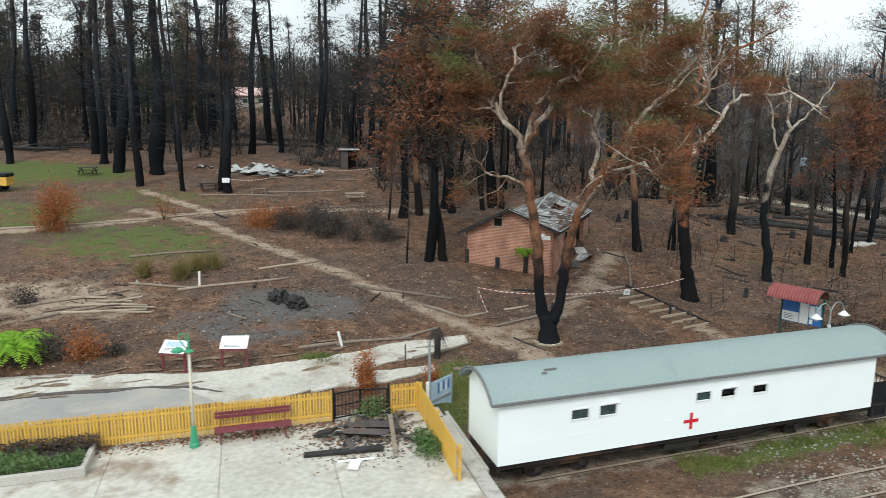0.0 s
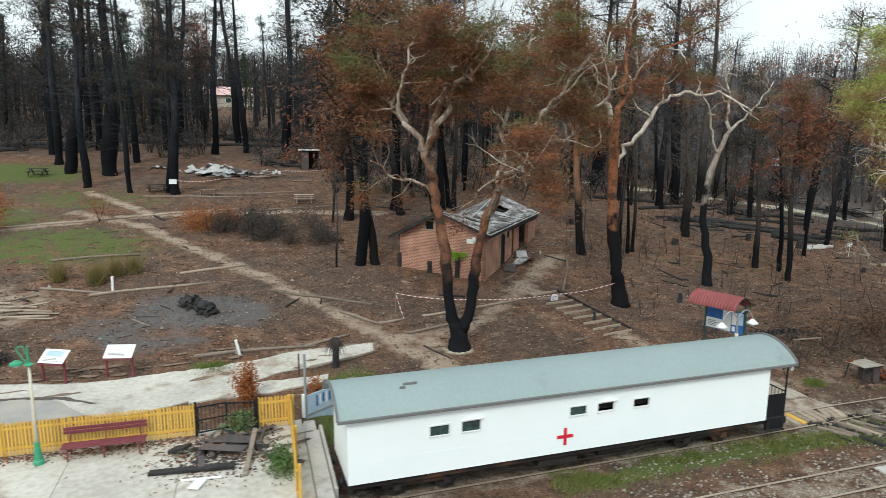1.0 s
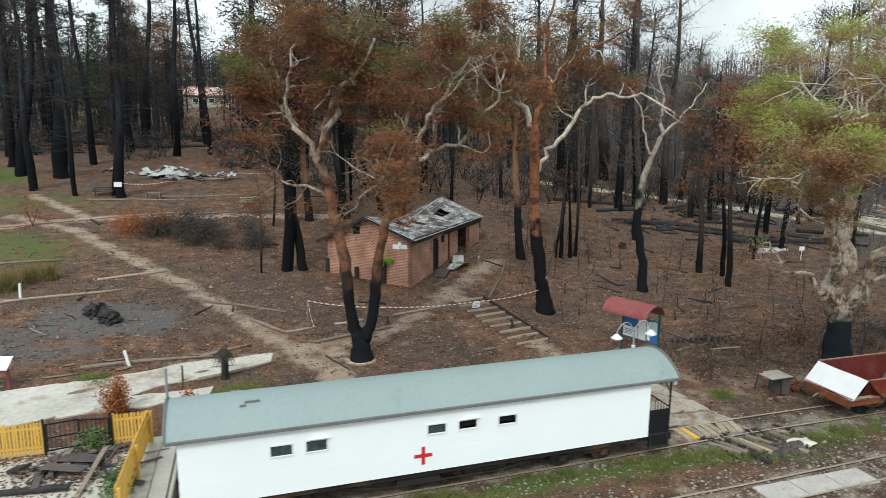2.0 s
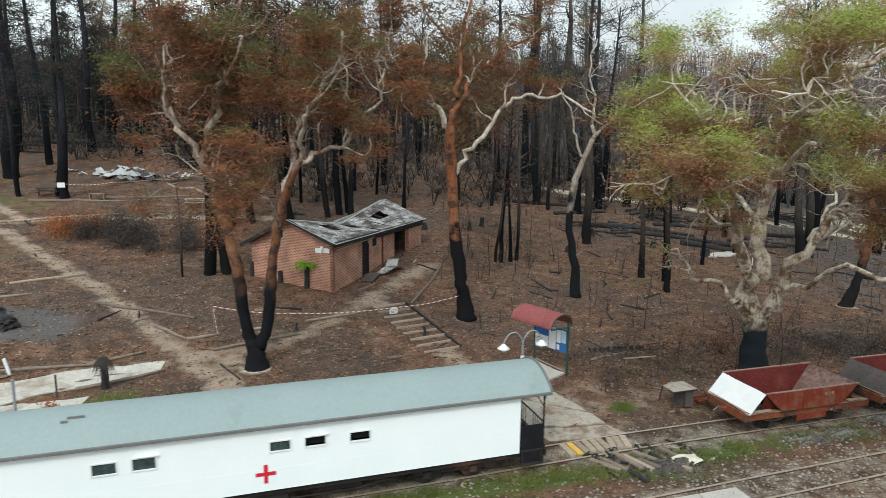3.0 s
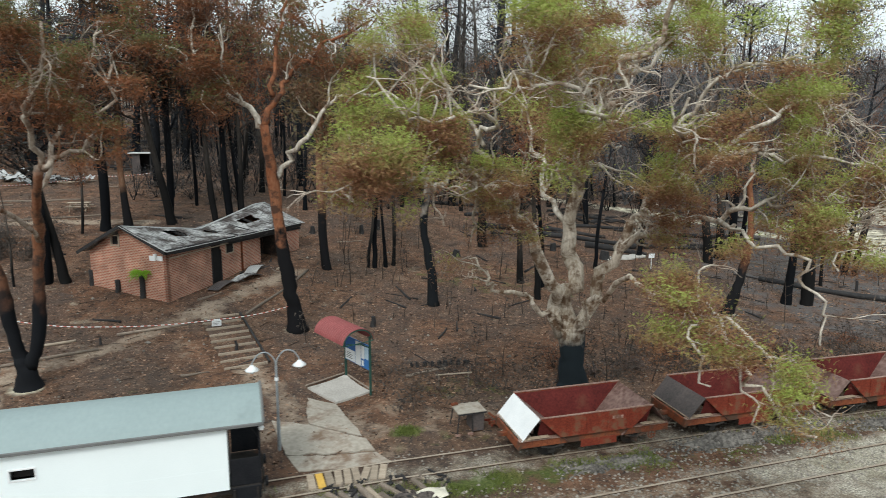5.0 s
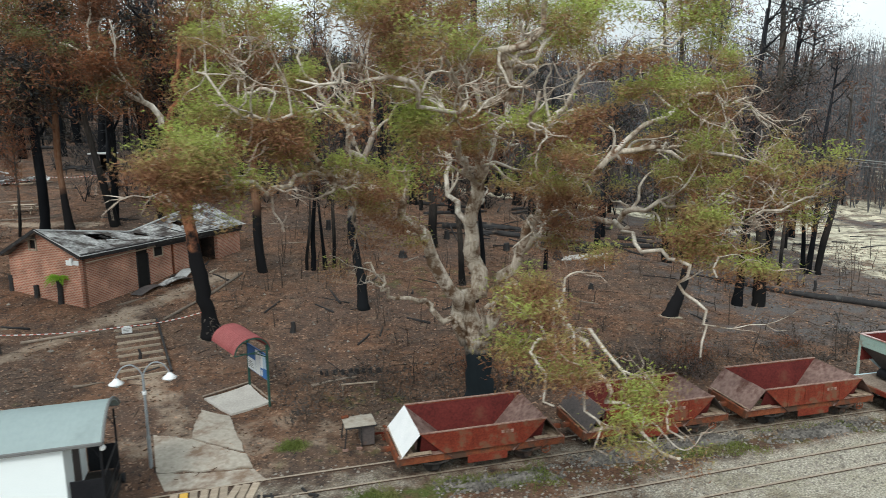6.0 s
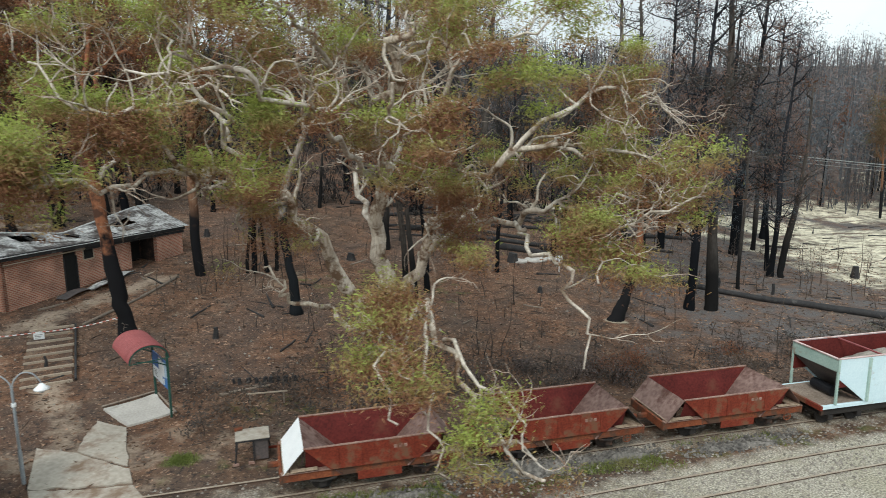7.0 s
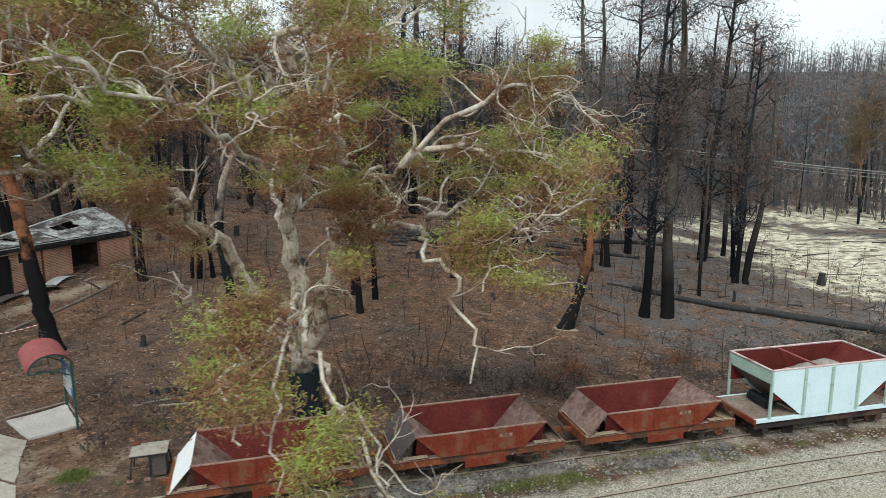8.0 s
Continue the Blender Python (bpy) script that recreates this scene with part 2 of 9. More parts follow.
    "rim_dust": surf("dusty_worn_edge", (0.17, 0.085, 0.065), (0.36, 0.25, 0.2), 0.8, 1.5, 14, 0.2, stain=(0.14, 0.06, 0.04), stain_scale=1.6, stain_at=0.6),
    "deck_dust": surf("dusty_tan_deck", (0.15, 0.115, 0.09), (0.33, 0.27, 0.22), 0.85, 1.2, 12, 0.2, spec=0.15, stain=(0.1, 0.06, 0.045), stain_scale=1.5, stain_at=0.6),
    "rim_pink": surf("worn_pinkish_rim", (0.4, 0.27, 0.25), (0.62, 0.52, 0.5), 0.7, 1.5, 14, 0.1, stain=(0.3, 0.13, 0.1), stain_scale=1.6, stain_at=0.6),
    "grey_rubble": surf("grey_ash_rubble", (0.04, 0.037, 0.034), (0.2, 0.185, 0.165), 0.95, 1.6, 9, 0.6, island=0.4),
    "twig": surf("dead_twig", (0.03, 0.022, 0.018), (0.09, 0.065, 0.05), 0.9, 3, 20, 0.2, island=0.5),
    "litter": surf("fallen_bark_and_leaf", (0.10, 0.058, 0.037), (0.29, 0.185, 0.125), 0.9, 3, 20, 0.1, island=0.8),
    "dead_leaf": surf("dead_brown_leaf", (0.11, 0.05, 0.03), (0.26, 0.14, 0.08), 0.9, 3, 20, 0.1, island=0.5),
    "soil_brown": surf("washed_brown_dirt", (0.12, 0.08, 0.055), (0.24, 0.175, 0.125), 0.95, 3, 20, 0.3),
    "soil_char": surf("ash_soil", (0.06, 0.05, 0.045), (0.12, 0.1, 0.09), 0.95, 3, 20, 0.4),
    "house_wall": surf("far_house_wall", (0.4, 0.36, 0.3), (0.5, 0.46, 0.4), 0.9, 1, 10, 0.0),
    "wire": surf("wire_grey", (0.24, 0.26, 0.25), (0.34, 0.36, 0.35), 0.6, 1, 10, 0.0),
    "gum_a": bark("bark_scorched_gum", (0.009, 0.01, 0.012), (0.165, 0.062, 0.031), (0.27, 0.14, 0.085), 5.0, 2.6, 9.0, (0.07, 0.045, 0.034)),
    "gum_b": bark("bark_orange_gum", (0.009, 0.009, 0.01), (0.19, 0.06, 0.026), (0.29, 0.135, 0.075), 7.3, 0.8, None, (0.075, 0.04, 0.028)),
    "gum_c": bark("bark_pale_gum", (0.014, 0.02, 0.024), (0.32, 0.25, 0.18), (0.74, 0.68, 0.58), 3.7, 0.8, None, (0.15, 0.095, 0.06)),
    "gum_d": bark("bark_black_stemmed_gum", (0.01, 0.012, 0.014), (0.16, 0.12, 0.09), (0.38, 0.34, 0.29), 9.0, 1.4),
    "limb_pale": surf("pale_limb_bark", (0.28, 0.235, 0.18), (0.7, 0.65, 0.57), 0.85, 1.3, 9, 0.6, stretch=(1, 1, 0.4), spec=0.2, stain=(0.17, 0.115, 0.075), stain_scale=1.3, stain_at=0.58),
    "limb_tan": surf("tan_limb_bark", (0.21, 0.15, 0.11), (0.56, 0.5, 0.42), 0.85, 1.1, 9, 0.6, stretch=(1, 1, 0.4), spec=0.2, stain=(0.15, 0.075, 0.042), stain_scale=1.0, stain_at=0.53),
    "twig_grey": surf("grey_twig_bark", (0.07, 0.055, 0.042), (0.26, 0.22, 0.17), 0.9, 1.2, 12, 0.2, island=0.4),
    "gum_e": bark("bark_tan_gum", (0.012, 0.012, 0.013), (0.17, 0.066, 0.033), (0.29, 0.145, 0.085), 4.2, 1.2),
    "burnt": bark("bark_burnt_black", (0.005, 0.006, 0.0075), (0.01, 0.0105, 0.0125), (0.042, 0.046, 0.054), 4.0, 6.0),
    # far dead wood: distance haze put into the colour as pale blue-grey
    "hazed_wood": surf("haze_tinted_dead_wood", (0.045, 0.05, 0.056), (0.13, 0.135, 0.142), 0.9, 0.15, 3.0, 0.0),
    "far_roof": surf("sun_faded_tin_roof", (0.5, 0.3, 0.28), (0.7, 0.5, 0.47), 0.6, 0.8, 8, 0.0),
    "burnt_grey": bark("bark_burnt_grey", (0.01, 0.01, 0.01), (0.045, 0.036, 0.03), (0.11, 0.1, 0.09), 3.0, 4.0),
    "burnt_orange": bark("bark_burnt_orange", (0.012, 0.012, 0.013), (0.16, 0.07, 0.035), (0.24, 0.15, 0.1), 3.0, 1.0),
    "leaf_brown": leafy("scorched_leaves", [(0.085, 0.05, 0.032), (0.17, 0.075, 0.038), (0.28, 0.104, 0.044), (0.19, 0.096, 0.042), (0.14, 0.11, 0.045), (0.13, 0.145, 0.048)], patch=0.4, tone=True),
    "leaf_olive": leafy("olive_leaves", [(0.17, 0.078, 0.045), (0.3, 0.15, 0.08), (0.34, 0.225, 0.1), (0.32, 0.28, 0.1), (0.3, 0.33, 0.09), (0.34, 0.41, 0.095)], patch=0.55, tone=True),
    "leaf_russet": leafy("russet_leaves", [(0.075, 0.05, 0.036), (0.14, 0.07, 0.042), (0.25, 0.095, 0.048), (0.15, 0.09, 0.046), (0.11, 0.095, 0.048)], patch=0.35),
    "leaf_green_brown": leafy("half_scorched_leaves", [(0.09, 0.065, 0.042), (0.17, 0.105, 0.056), (0.13, 0.11, 0.056), (0.11, 0.125, 0.055)], patch=0.4),
    # far twigs: air haze painted in as blue-grey between the browns
    "leaf_hazed": leafy("haze_tinted_far_twigs", [(0.07, 0.09, 0.108), (0.11, 0.134, 0.152), (0.2, 0.145, 0.13), (0.135, 0.142, 0.142), (0.1, 0.124, 0.14)], patch=0.06),
    "leaf_pine": leafy("scorched_needles", [(0.017, 0.023, 0.024), (0.032, 0.039, 0.036), (0.075, 0.048, 0.036), (0.03, 0.043, 0.034)]),
    "leaf_smoke": leafy("dark_burnt_twigs", [(0.04, 0.055, 0.066), (0.075, 0.092, 0.104), (0.2, 0.112, 0.078), (0.11, 0.1, 0.094)], patch=0.25),
    "leaf_conifer": leafy("live_conifer_needles", [(0.015, 0.03, 0.014), (0.03, 0.055, 0.02), (0.08, 0.12, 0.03)]),
    "leaf_orange": leafy("orange_dead_leaves", [(0.25, 0.085, 0.03), (0.36, 0.13, 0.045), (0.3, 0.15, 0.06)]),
    "leaf_green": leafy("fresh_green_fronds", [(0.12, 0.26, 0.02), (0.22, 0.42, 0.03), (0.3, 0.5, 0.05)]),
    "leaf_weed": leafy("weed_leaves", [(0.06, 0.12, 0.04), (0.12, 0.2, 0.07), (0.18, 0.24, 0.11)]),
    "leaf_grass": leafy("grass_blades", [(0.1, 0.13, 0.035), (0.16, 0.2, 0.05), (0.25, 0.23, 0.1)]),
    "leaf_reed": leafy("dry_reed", [(0.16, 0.13, 0.05), (0.22, 0.18, 0.07), (0.17, 0.18, 0.06)]),
    "leaf_dead": leafy("dead_scrub", [(0.038, 0.036, 0.035), (0.08, 0.068, 0.06), (0.125, 0.09, 0.066)]),
    "leaf_mauve": leafy("bare_reddish_twigs", [(0.08, 0.074, 0.074), (0.15, 0.118, 0.106), (0.24, 0.145, 0.11)], patch=0.1),
}


def brickwork():
    m = bpy.data.materials.new("salmon_brickwork")
    m.use_nodes = True
    n, l = m.node_tree.nodes, m.node_tree.links
    b = n["Principled BSDF"]
    uv = n.new("ShaderNodeUVMap")
    k = n.new("ShaderNodeTexBrick")
    k.inputs["Scale"].default_value = 1.0
    k.inputs["Brick Width"].default_value, k.inputs["Row Height"].default_value = 0.25, 0.1
    k.inputs["Mortar Size"].default_value = 0.021
    k.inputs["Color1"].default_value, k.inputs["Color2"].default_value = (0.5, 0.185, 0.115, 1), (0.31, 0.105, 0.066, 1)
    k.inputs["Mortar"].default_value = (0.52, 0.38, 0.3, 1)
    l.new(uv.outputs[0], k.inputs["Vector"])
    t = n.new("ShaderNodeTexNoise")
    t.inputs["Scale"].default_value, t.inputs["Detail"].default_value = 0.8, 6
    l.new(uv.outputs[0], t.inputs["Vector"])
    r = n.new("ShaderNodeValToRGB")
    r.color_ramp.elements[0].position, r.color_ramp.elements[1].position = 0.35, 0.7
    r.color_ramp.elements[0].color, r.color_ramp.elements[1].color = (0.62, 0.58, 0.55, 1), (1.15, 1.1, 1.05, 1)
    l.new(t.outputs["Fac"], r.inputs["Fac"])
    x = n.new("ShaderNodeMix")
    x.data_type, x.blend_type = "RGBA", "MULTIPLY"
    x.inputs["Factor"].default_value = 1.0
    l.new(k.outputs["Color"], x.inputs["A"])
    l.new(r.outputs["Color"], x.inputs["B"])
    l.new(x.outputs["Result"], b.inputs["Base Color"])
    bp = n.new("ShaderNodeBump")
    bp.inputs["Strength"].default_value, bp.inputs["Distance"].default_value = 0.5, 0.01
    l.new(k.outputs["Fac"], bp.inputs["Height"])
    bp.invert = True
    l.new(bp.outputs[0], b.inputs["Normal"])
    b.inputs["Roughness"].default_value = 0.9
    return m


M["brick"] = brickwork()


def earth():
    """Ground: ash-brown litter, with the sheet's own masks for bare paths, grass, gravel and ash beds."""
    m = bpy.data.materials.new("burnt_ground")
    m.use_nodes = True
    n, l = m.node_tree.nodes, m.node_tree.links
    b = n["Principled BSDF"]
    tc = n.new("ShaderNodeTexCoord")

    def nz(scale, detail=5, rough=0.6):
        t = n.new("ShaderNodeTexNoise")
        t.inputs["Scale"].default_value, t.inputs["Detail"].default_value, t.inputs["Roughness"].default_value = scale, detail, rough
        l.new(tc.outputs["Object"], t.inputs["Vector"])
        return t.outputs["Fac"]

    def ramp(f, stops):
        r = n.new("ShaderNodeValToRGB")
        e = r.color_ramp.elements
        while len(e) < len(stops):
            e.new(0.5)
        for i, (p, c) in enumerate(stops):
            e[i].position, e[i].color = p, (*c, 1)
        l.new(f, r.inputs["Fac"])
        return r.outputs["Color"]

    def mix(f, a, c):
        x = n.new("ShaderNodeMix")
        x.data_type = "RGBA"
        l.new(f, x.inputs["Factor"])
        l.new(a, x.inputs["A"])
        l.new(c, x.inputs["B"])
        return x.outputs["Result"]

    def mask(name, scale, amount):
        a = n.new("ShaderNodeAttribute")
        a.attribute_name = name
        k = n.new("ShaderNodeMath")
        k.operation = "MULTIPLY_ADD"
        k.inputs[1].default_value = amount
        l.new(nz(scale, 6, 0.65), k.inputs[0])
        l.new(a.outputs["Fac"], k.inputs[2])
        r = n.new("ShaderNodeMapRange")
        r.inputs["From Min"].default_value, r.inputs["From Max"].default_value = 0.5 + amount * 0.5 - 0.18, 0.5 + amount * 0.5 + 0.18
        l.new(k.outputs[0], r.inputs["Value"])
        return r.outputs[0]

    fine, mid, slow = nz(9, 6, 0.7), nz(1.1, 8, 0.68), nz(0.12, 4)
    col = ramp(mid, [(0.34, (0.06, 0.041, 0.031)), (0.48, (0.118, 0.07, 0.046)), (0.64, (0.185, 0.118, 0.079))])
    col = mix(ramp(slow, [(0.36, (0, 0, 0)), (0.54, (1, 1, 1))]), col, ramp(mid, [(0.34, (0.07, 0.04, 0.028)), (0.5, (0.142, 0.074, 0.044)), (0.64, (0.21, 0.114, 0.07))]))
    col = mix(ramp(nz(0.42, 7, 0.66), [(0.53, (0, 0, 0)), (0.63, (0.6, 0.6, 0.6))]), col, ramp(fine, [(0.3, (0.05, 0.037, 0.03)), (0.7, (0.13, 0.097, 0.078))]))
    col = mix(ramp(nz(0.17, 5, 0.6), [(0.47, (0, 0, 0)), (0.58, (0.55, 0.55, 0.55))]), col, ramp(fine, [(0.3, (0.042, 0.034, 0.031)), (0.7, (0.1, 0.08, 0.068))]))
    col = mix(ramp(nz(0.6, 7, 0.7), [(0.58, (0, 0, 0)), (0.68, (0.55, 0.55, 0.55))]), col, ramp(fine, [(0.3, (0.16, 0.115, 0.08)), (0.7, (0.32, 0.24, 0.17))]))
    col = mix(ramp(nz(5.5, 4, 0.7), [(0.56, (0, 0, 0)), (0.6, (0.9, 0.9, 0.9))]), col, ramp(fine, [(0.3, (0.018, 0.016, 0.015)), (0.7, (0.055, 0.046, 0.042))]))
    col = mix(ramp(nz(8.5, 3, 0.65), [(0.6, (0, 0, 0)), (0.635, (0.7, 0.7, 0.7))]), col, ramp(mid, [(0.3, (0.25, 0.168, 0.115)), (0.7, (0.43, 0.325, 0.24))]))
    col = mix(mask("ash", 0.5, 1.6), col, ramp(fine, [(0.3, (0.062, 0.057, 0.056)), (0.7, (0.165, 0.152, 0.146))]))
    col = mix(mask("grass", 0.9, 1.8), col, ramp(fine, [(0.3, (0.048, 0.064, 0.021)), (0.5, (0.085, 0.112, 0.03)), (0.72, (0.165, 0.165, 0.062))]))
    col = mix(mask("bare", 0.8, 1.5), col, ramp(fine, [(0.3, (0.22, 0.165, 0.12)), (0.7, (0.43, 0.345, 0.265))]))
    col = mix(mask("pale", 0.3, 1.9), col, ramp(mid, [(0.34, (0.1, 0.082, 0.065)), (0.45, (0.37, 0.335, 0.25)), (0.58, (0.7, 0.65, 0.5))]))
    stones = ramp(nz(16, 3, 0.5), [(0.3, (0.12, 0.11, 0.08)), (0.5, (0.33, 0.305, 0.23)), (0.7, (0.58, 0.54, 0.43))])
    col = mix(mask("gravel", 1.1, 1.0), col, mix(ramp(nz(0.55, 6, 0.65), [(0.38, (0, 0, 0)), (0.55, (1, 1, 1))]), stones, ramp(nz(16, 3, 0.5), [(0.28, (0.09, 0.08, 0.062)), (0.48, (0.33, 0.303, 0.245)), (0.7, (0.72, 0.675, 0.57))])))
    l.new(col, b.inputs["Base Color"])
    b.inputs["Roughness"].default_value = 0.95
    b.inputs["Specular IOR Level"].default_value = 0.2
    bp = n.new("ShaderNodeBump")
    bp.inputs["Strength"].default_value, bp.inputs["Distance"].default_value = 0.9, 0.09
    l.new(fine, bp.inputs["Height"])
    l.new(bp.outputs[0], b.inputs["Normal"])
    return m


M["earth"] = earth()


# ---------------------------------------------------------------- mesh tools
class Geo:
    """Gathers vertices and faces of one mesh."""

    def __init__(self):
        self.v, self.f, self.h = [], [], []

    def add(self, verts, faces, h=None):
        o = len(self.v)
        self.v.extend(tuple(p) for p in verts)
        self.f.extend(tuple(i + o for i in f) for f in faces)
        self.h.extend(h if h is not None else [0.0] * len(verts))
        return self

    def box(self, x0, x1, y0, y1, z0, z1, bev=0.0, m=None):
        if bev <= 0:
            vs = [(x, y, z) for x in (x0, x1) for y in (y0, y1) for z in (z0, z1)]
            fs = [(0, 1, 3, 2), (4, 6, 7, 5), (0, 4, 5, 1), (2, 3, 7, 6), (0, 2, 6, 4), (1, 5, 7, 3)]
        else:
            bm = bmesh.new()
            bmesh.ops.create_cube(bm, size=1)
            for q in bm.verts:
                q.co = ((x0 + x1) / 2 + q.co.x * (x1 - x0), (y0 + y1) / 2 + q.co.y * (y1 - y0), (z0 + z1) / 2 + q.co.z * (z1 - z0))
            bmesh.ops.bevel(bm, geom=bm.edges[:], offset=min(bev, 0.4 * min(x1 - x0, y1 - y0, z1 - z0)), segments=1, affect="EDGES")
            bm.verts.index_update()
            vs, fs = [tuple(q.co) for q in bm.verts], [tuple(q.index for q in f.verts) for f in bm.faces]
            bm.free()
        if m is not None:
            vs = [tuple(m @ Vector(q)) for q in vs]
        return self.add(vs, fs)

    def beam(self, a, b, w, t, bev=0.0, roll=0.0):
        """A bar of section w by t from a to b."""
        a, b = Vector(a), Vector(b)
        q = (b - a).to_track_quat("X", "Z").to_matrix().to_4x4()
        m = Matrix.Translation(a) @ q @ Matrix.Rotation(roll, 4, "X")
        return self.box(0, (b - a).length, -w / 2, w / 2, -t / 2, t / 2, bev, m)

    def tube(self, pts, radii, sides=7, cap=True, ovality=0.0, seed=0, h0=None):
        pts = [Vector(p) for p in pts]
        n = len(pts)
        if not hasattr(radii, "__len__"):
            radii = [radii] * n
        side = Vector((0, 0, 1)) if abs((pts[-1] - pts[0]).normalized().z) < 0.9 else Vector((1, 0, 0))
        vs, fs, hs = [], [], []
        for i, p in enumerate(pts):
            d = (pts[min(i + 1, n - 1)] - pts[max(i - 1, 0)])
            d = d.normalized() if d.length > 1e-6 else Vector((0, 0, 1))
            side = side - d * side.dot(d)
            if side.length < 1e-4:
                side = d.orthogonal()
            side.normalize()
            up = d.cross(side)
            for k in range(sides):
                a = 2 * math.pi * k / sides
                r = radii[i] * (1 + (ovality * math.sin(2 * a + seed + i * 0.7) if ovality else 0))
                vs.append(p + side * (r * math.cos(a)) + up * (r * math.sin(a)))
                hs.append(p.z if h0 is None else h0)
        for i in range(n - 1):
            for k in range(sides):
                k2 = (k + 1) % sides
                fs.append((i * sides + k, i * sides + k2, (i + 1) * sides + k2, (i + 1) * sides + k))
        if cap:
            fs.append(tuple(reversed(range(sides))))
            fs.append(tuple(range((n - 1) * sides, n * sides)))
        return self.add(vs, fs, hs)

    def sheet(self, grid, thick=0.0):
        """A sheet from rows of points, closed into a slab of the given thickness downwards."""
        r, c = len(grid), len(grid[0])
        vs = [tuple(p) for row in grid for p in row]
        fs = [(i * c + j, (i + 1) * c + j, (i + 1) * c + j + 1, i * c + j + 1) for i in range(r - 1) for j in range(c - 1)]
        if thick:
            o = r * c
            vs += [(p[0], p[1], p[2] - thick) for p in vs]
            fs += [tuple(o + q for q in reversed(f)) for f in fs]
            rim = [j for j in range(c)] + [i * c + c - 1 for i in range(1, r)] + [(r - 1) * c + j for j in range(c - 2, -1, -1)] + [i * c for i in range(r - 2, 0, -1)]
            for a, b in zip(rim, rim[1:] + rim[:1]):
                fs.append((a, b, b + o, a + o))
        return self.add(vs, fs)

    def mesh(self, name, material, smooth=False):
        me = bpy.data.meshes.new(name)
        me.from_pydata(self.v, [], self.f)
        if any(self.h):
            me.attributes.new("h", "FLOAT", "POINT").data.foreach_set("value", self.h)
        me.materials.append(material)
        if smooth:
            me.polygons.foreach_set("use_smooth", [True] * len(me.polygons))
        me.update()
        return me


def panel(y0, y1, x0, x1, z0, z1, holes):
    """One board between y0 and y1 with openings (x0, x1, z0, z1) cut through it."""
    xs = sorted({x0, x1, *[h[0] for h in holes], *[h[1] for h in holes]})
    zs = sorted({z0, z1, *[h[2] for h in holes], *[h[3] for h in holes]})
    solid_cell = lambda i, j: 0 <= i < len(xs) - 1 and 0 <= j < len(zs) - 1 and not any(h[0] <= xs[i] and xs[i + 1] <= h[1] and h[2] <= zs[j] and zs[j + 1] <= h[3] for h in holes)
    k = len(zs)
    o = len(xs) * k
    vs = [(x, y0, z) for x in xs for z in zs] + [(x, y1, z) for x in xs for z in zs]
    fs = []
    for i in range(len(xs) - 1):
        for j in range(k - 1):
            if not solid_cell(i, j):
                continue
            a, b, c, d = i * k + j, (i + 1) * k + j, (i + 1) * k + j + 1, i * k + j + 1
            fs += [(a, b, c, d), (d + o, c + o, b + o, a + o)]
            for (di, dj), (p, q) in (((0, -1), (a, b)), ((1, 0), (b, c)), ((0, 1), (c, d)), ((-1, 0), (d, a))):
                if not solid_cell(i + di, j + dj):
                    fs.append((q, p, p + o, q + o))
    return Geo().add(vs, fs)


def leaves_mesh(name, v, material, tone=None):
    """A mesh of loose leaves from an array of shape (n, corners, 3)."""
    n, k = v.shape[:2]
    me = bpy.data.meshes.new(name)
    me.vertices.add(n * k)
    me.vertices.foreach_set("co", np.ascontiguousarray(v, dtype=np.float32).reshape(-1))
    me.loops.add(n * k)
    me.loops.foreach_set("vertex_index", np.arange(n * k, dtype=np.int32))
    me.polygons.add(n)
    me.polygons.foreach_set("loop_start", np.arange(0, n * k, k, dtype=np.int32))
    me.polygons.foreach_set("loop_total", np.full(n, k, dtype=np.int32))
    me.materials.append(material)
    if tone is not None:
        me.attributes.new("tone", "FLOAT", "POINT").data.foreach_set("value", np.repeat(np.clip(tone, 0, 1), k).astype(np.float32))
    me.update(calc_edges=True)
    return me


def part(name, geo, material, parent, label="", smooth=False):
    ob = new(name, geo if isinstance(geo, bpy.types.Mesh) else geo.mesh(name, material, smooth))
    ob.parent = parent
    if label:
        tagged(ob, label)
    return ob


def thing(name, m, label, category, group="", kind=""):
    """An empty at a thing's base, which carries its parts."""
    ob = new(name)
    ob.matrix_world = m
    return tagged(ob, label, category, group, kind)


def solid(name, geo, material, label, category, group="", kind="", m=None, smooth=False):
    ob = new(name, geo if isinstance(geo, bpy.types.Mesh) else geo.mesh(name, material, smooth))
    if m is not None:
        ob.matrix_world = m
    return tagged(ob, label, category, group, kind)


def smooth_line(pts, n=4):
    """Catmull-Rom through the points."""
    p = [Vector(q) for q in pts]
    p = [p[0] * 2 - p[1]] + p + [p[-1] * 2 - p[-2]]
    out = []
    for i in range(1, len(p) - 2):
        for k in range(n):
            t = k / n
            out.append(0.5 * ((2 * p[i]) + (p[i + 1] - p[i - 1]) * t + (2 * p[i - 1] - 5 * p[i] + 4 * p[i + 1] - p[i + 2]) * t * t
                              + (3 * p[i] - p[i - 1] - 3 * p[i + 1] + p[i + 2]) * t ** 3))
    out.append(p[-2])
    return out


# ---------------------------------------------------------------- lie of the land
def yc(x):
    """Centre line of the siding."""
    return 27.5 + 0.349 * (x - 18.86) - 0.0008 * (x - 18.86) ** 2


def main_off(x):
    """Distance of the running line in front of the siding."""
    return 4.55 - 0.9 * np.clip((x - 15) / 27, 0, 1) + 0.006 * np.maximum(8 - x, 0) ** 2


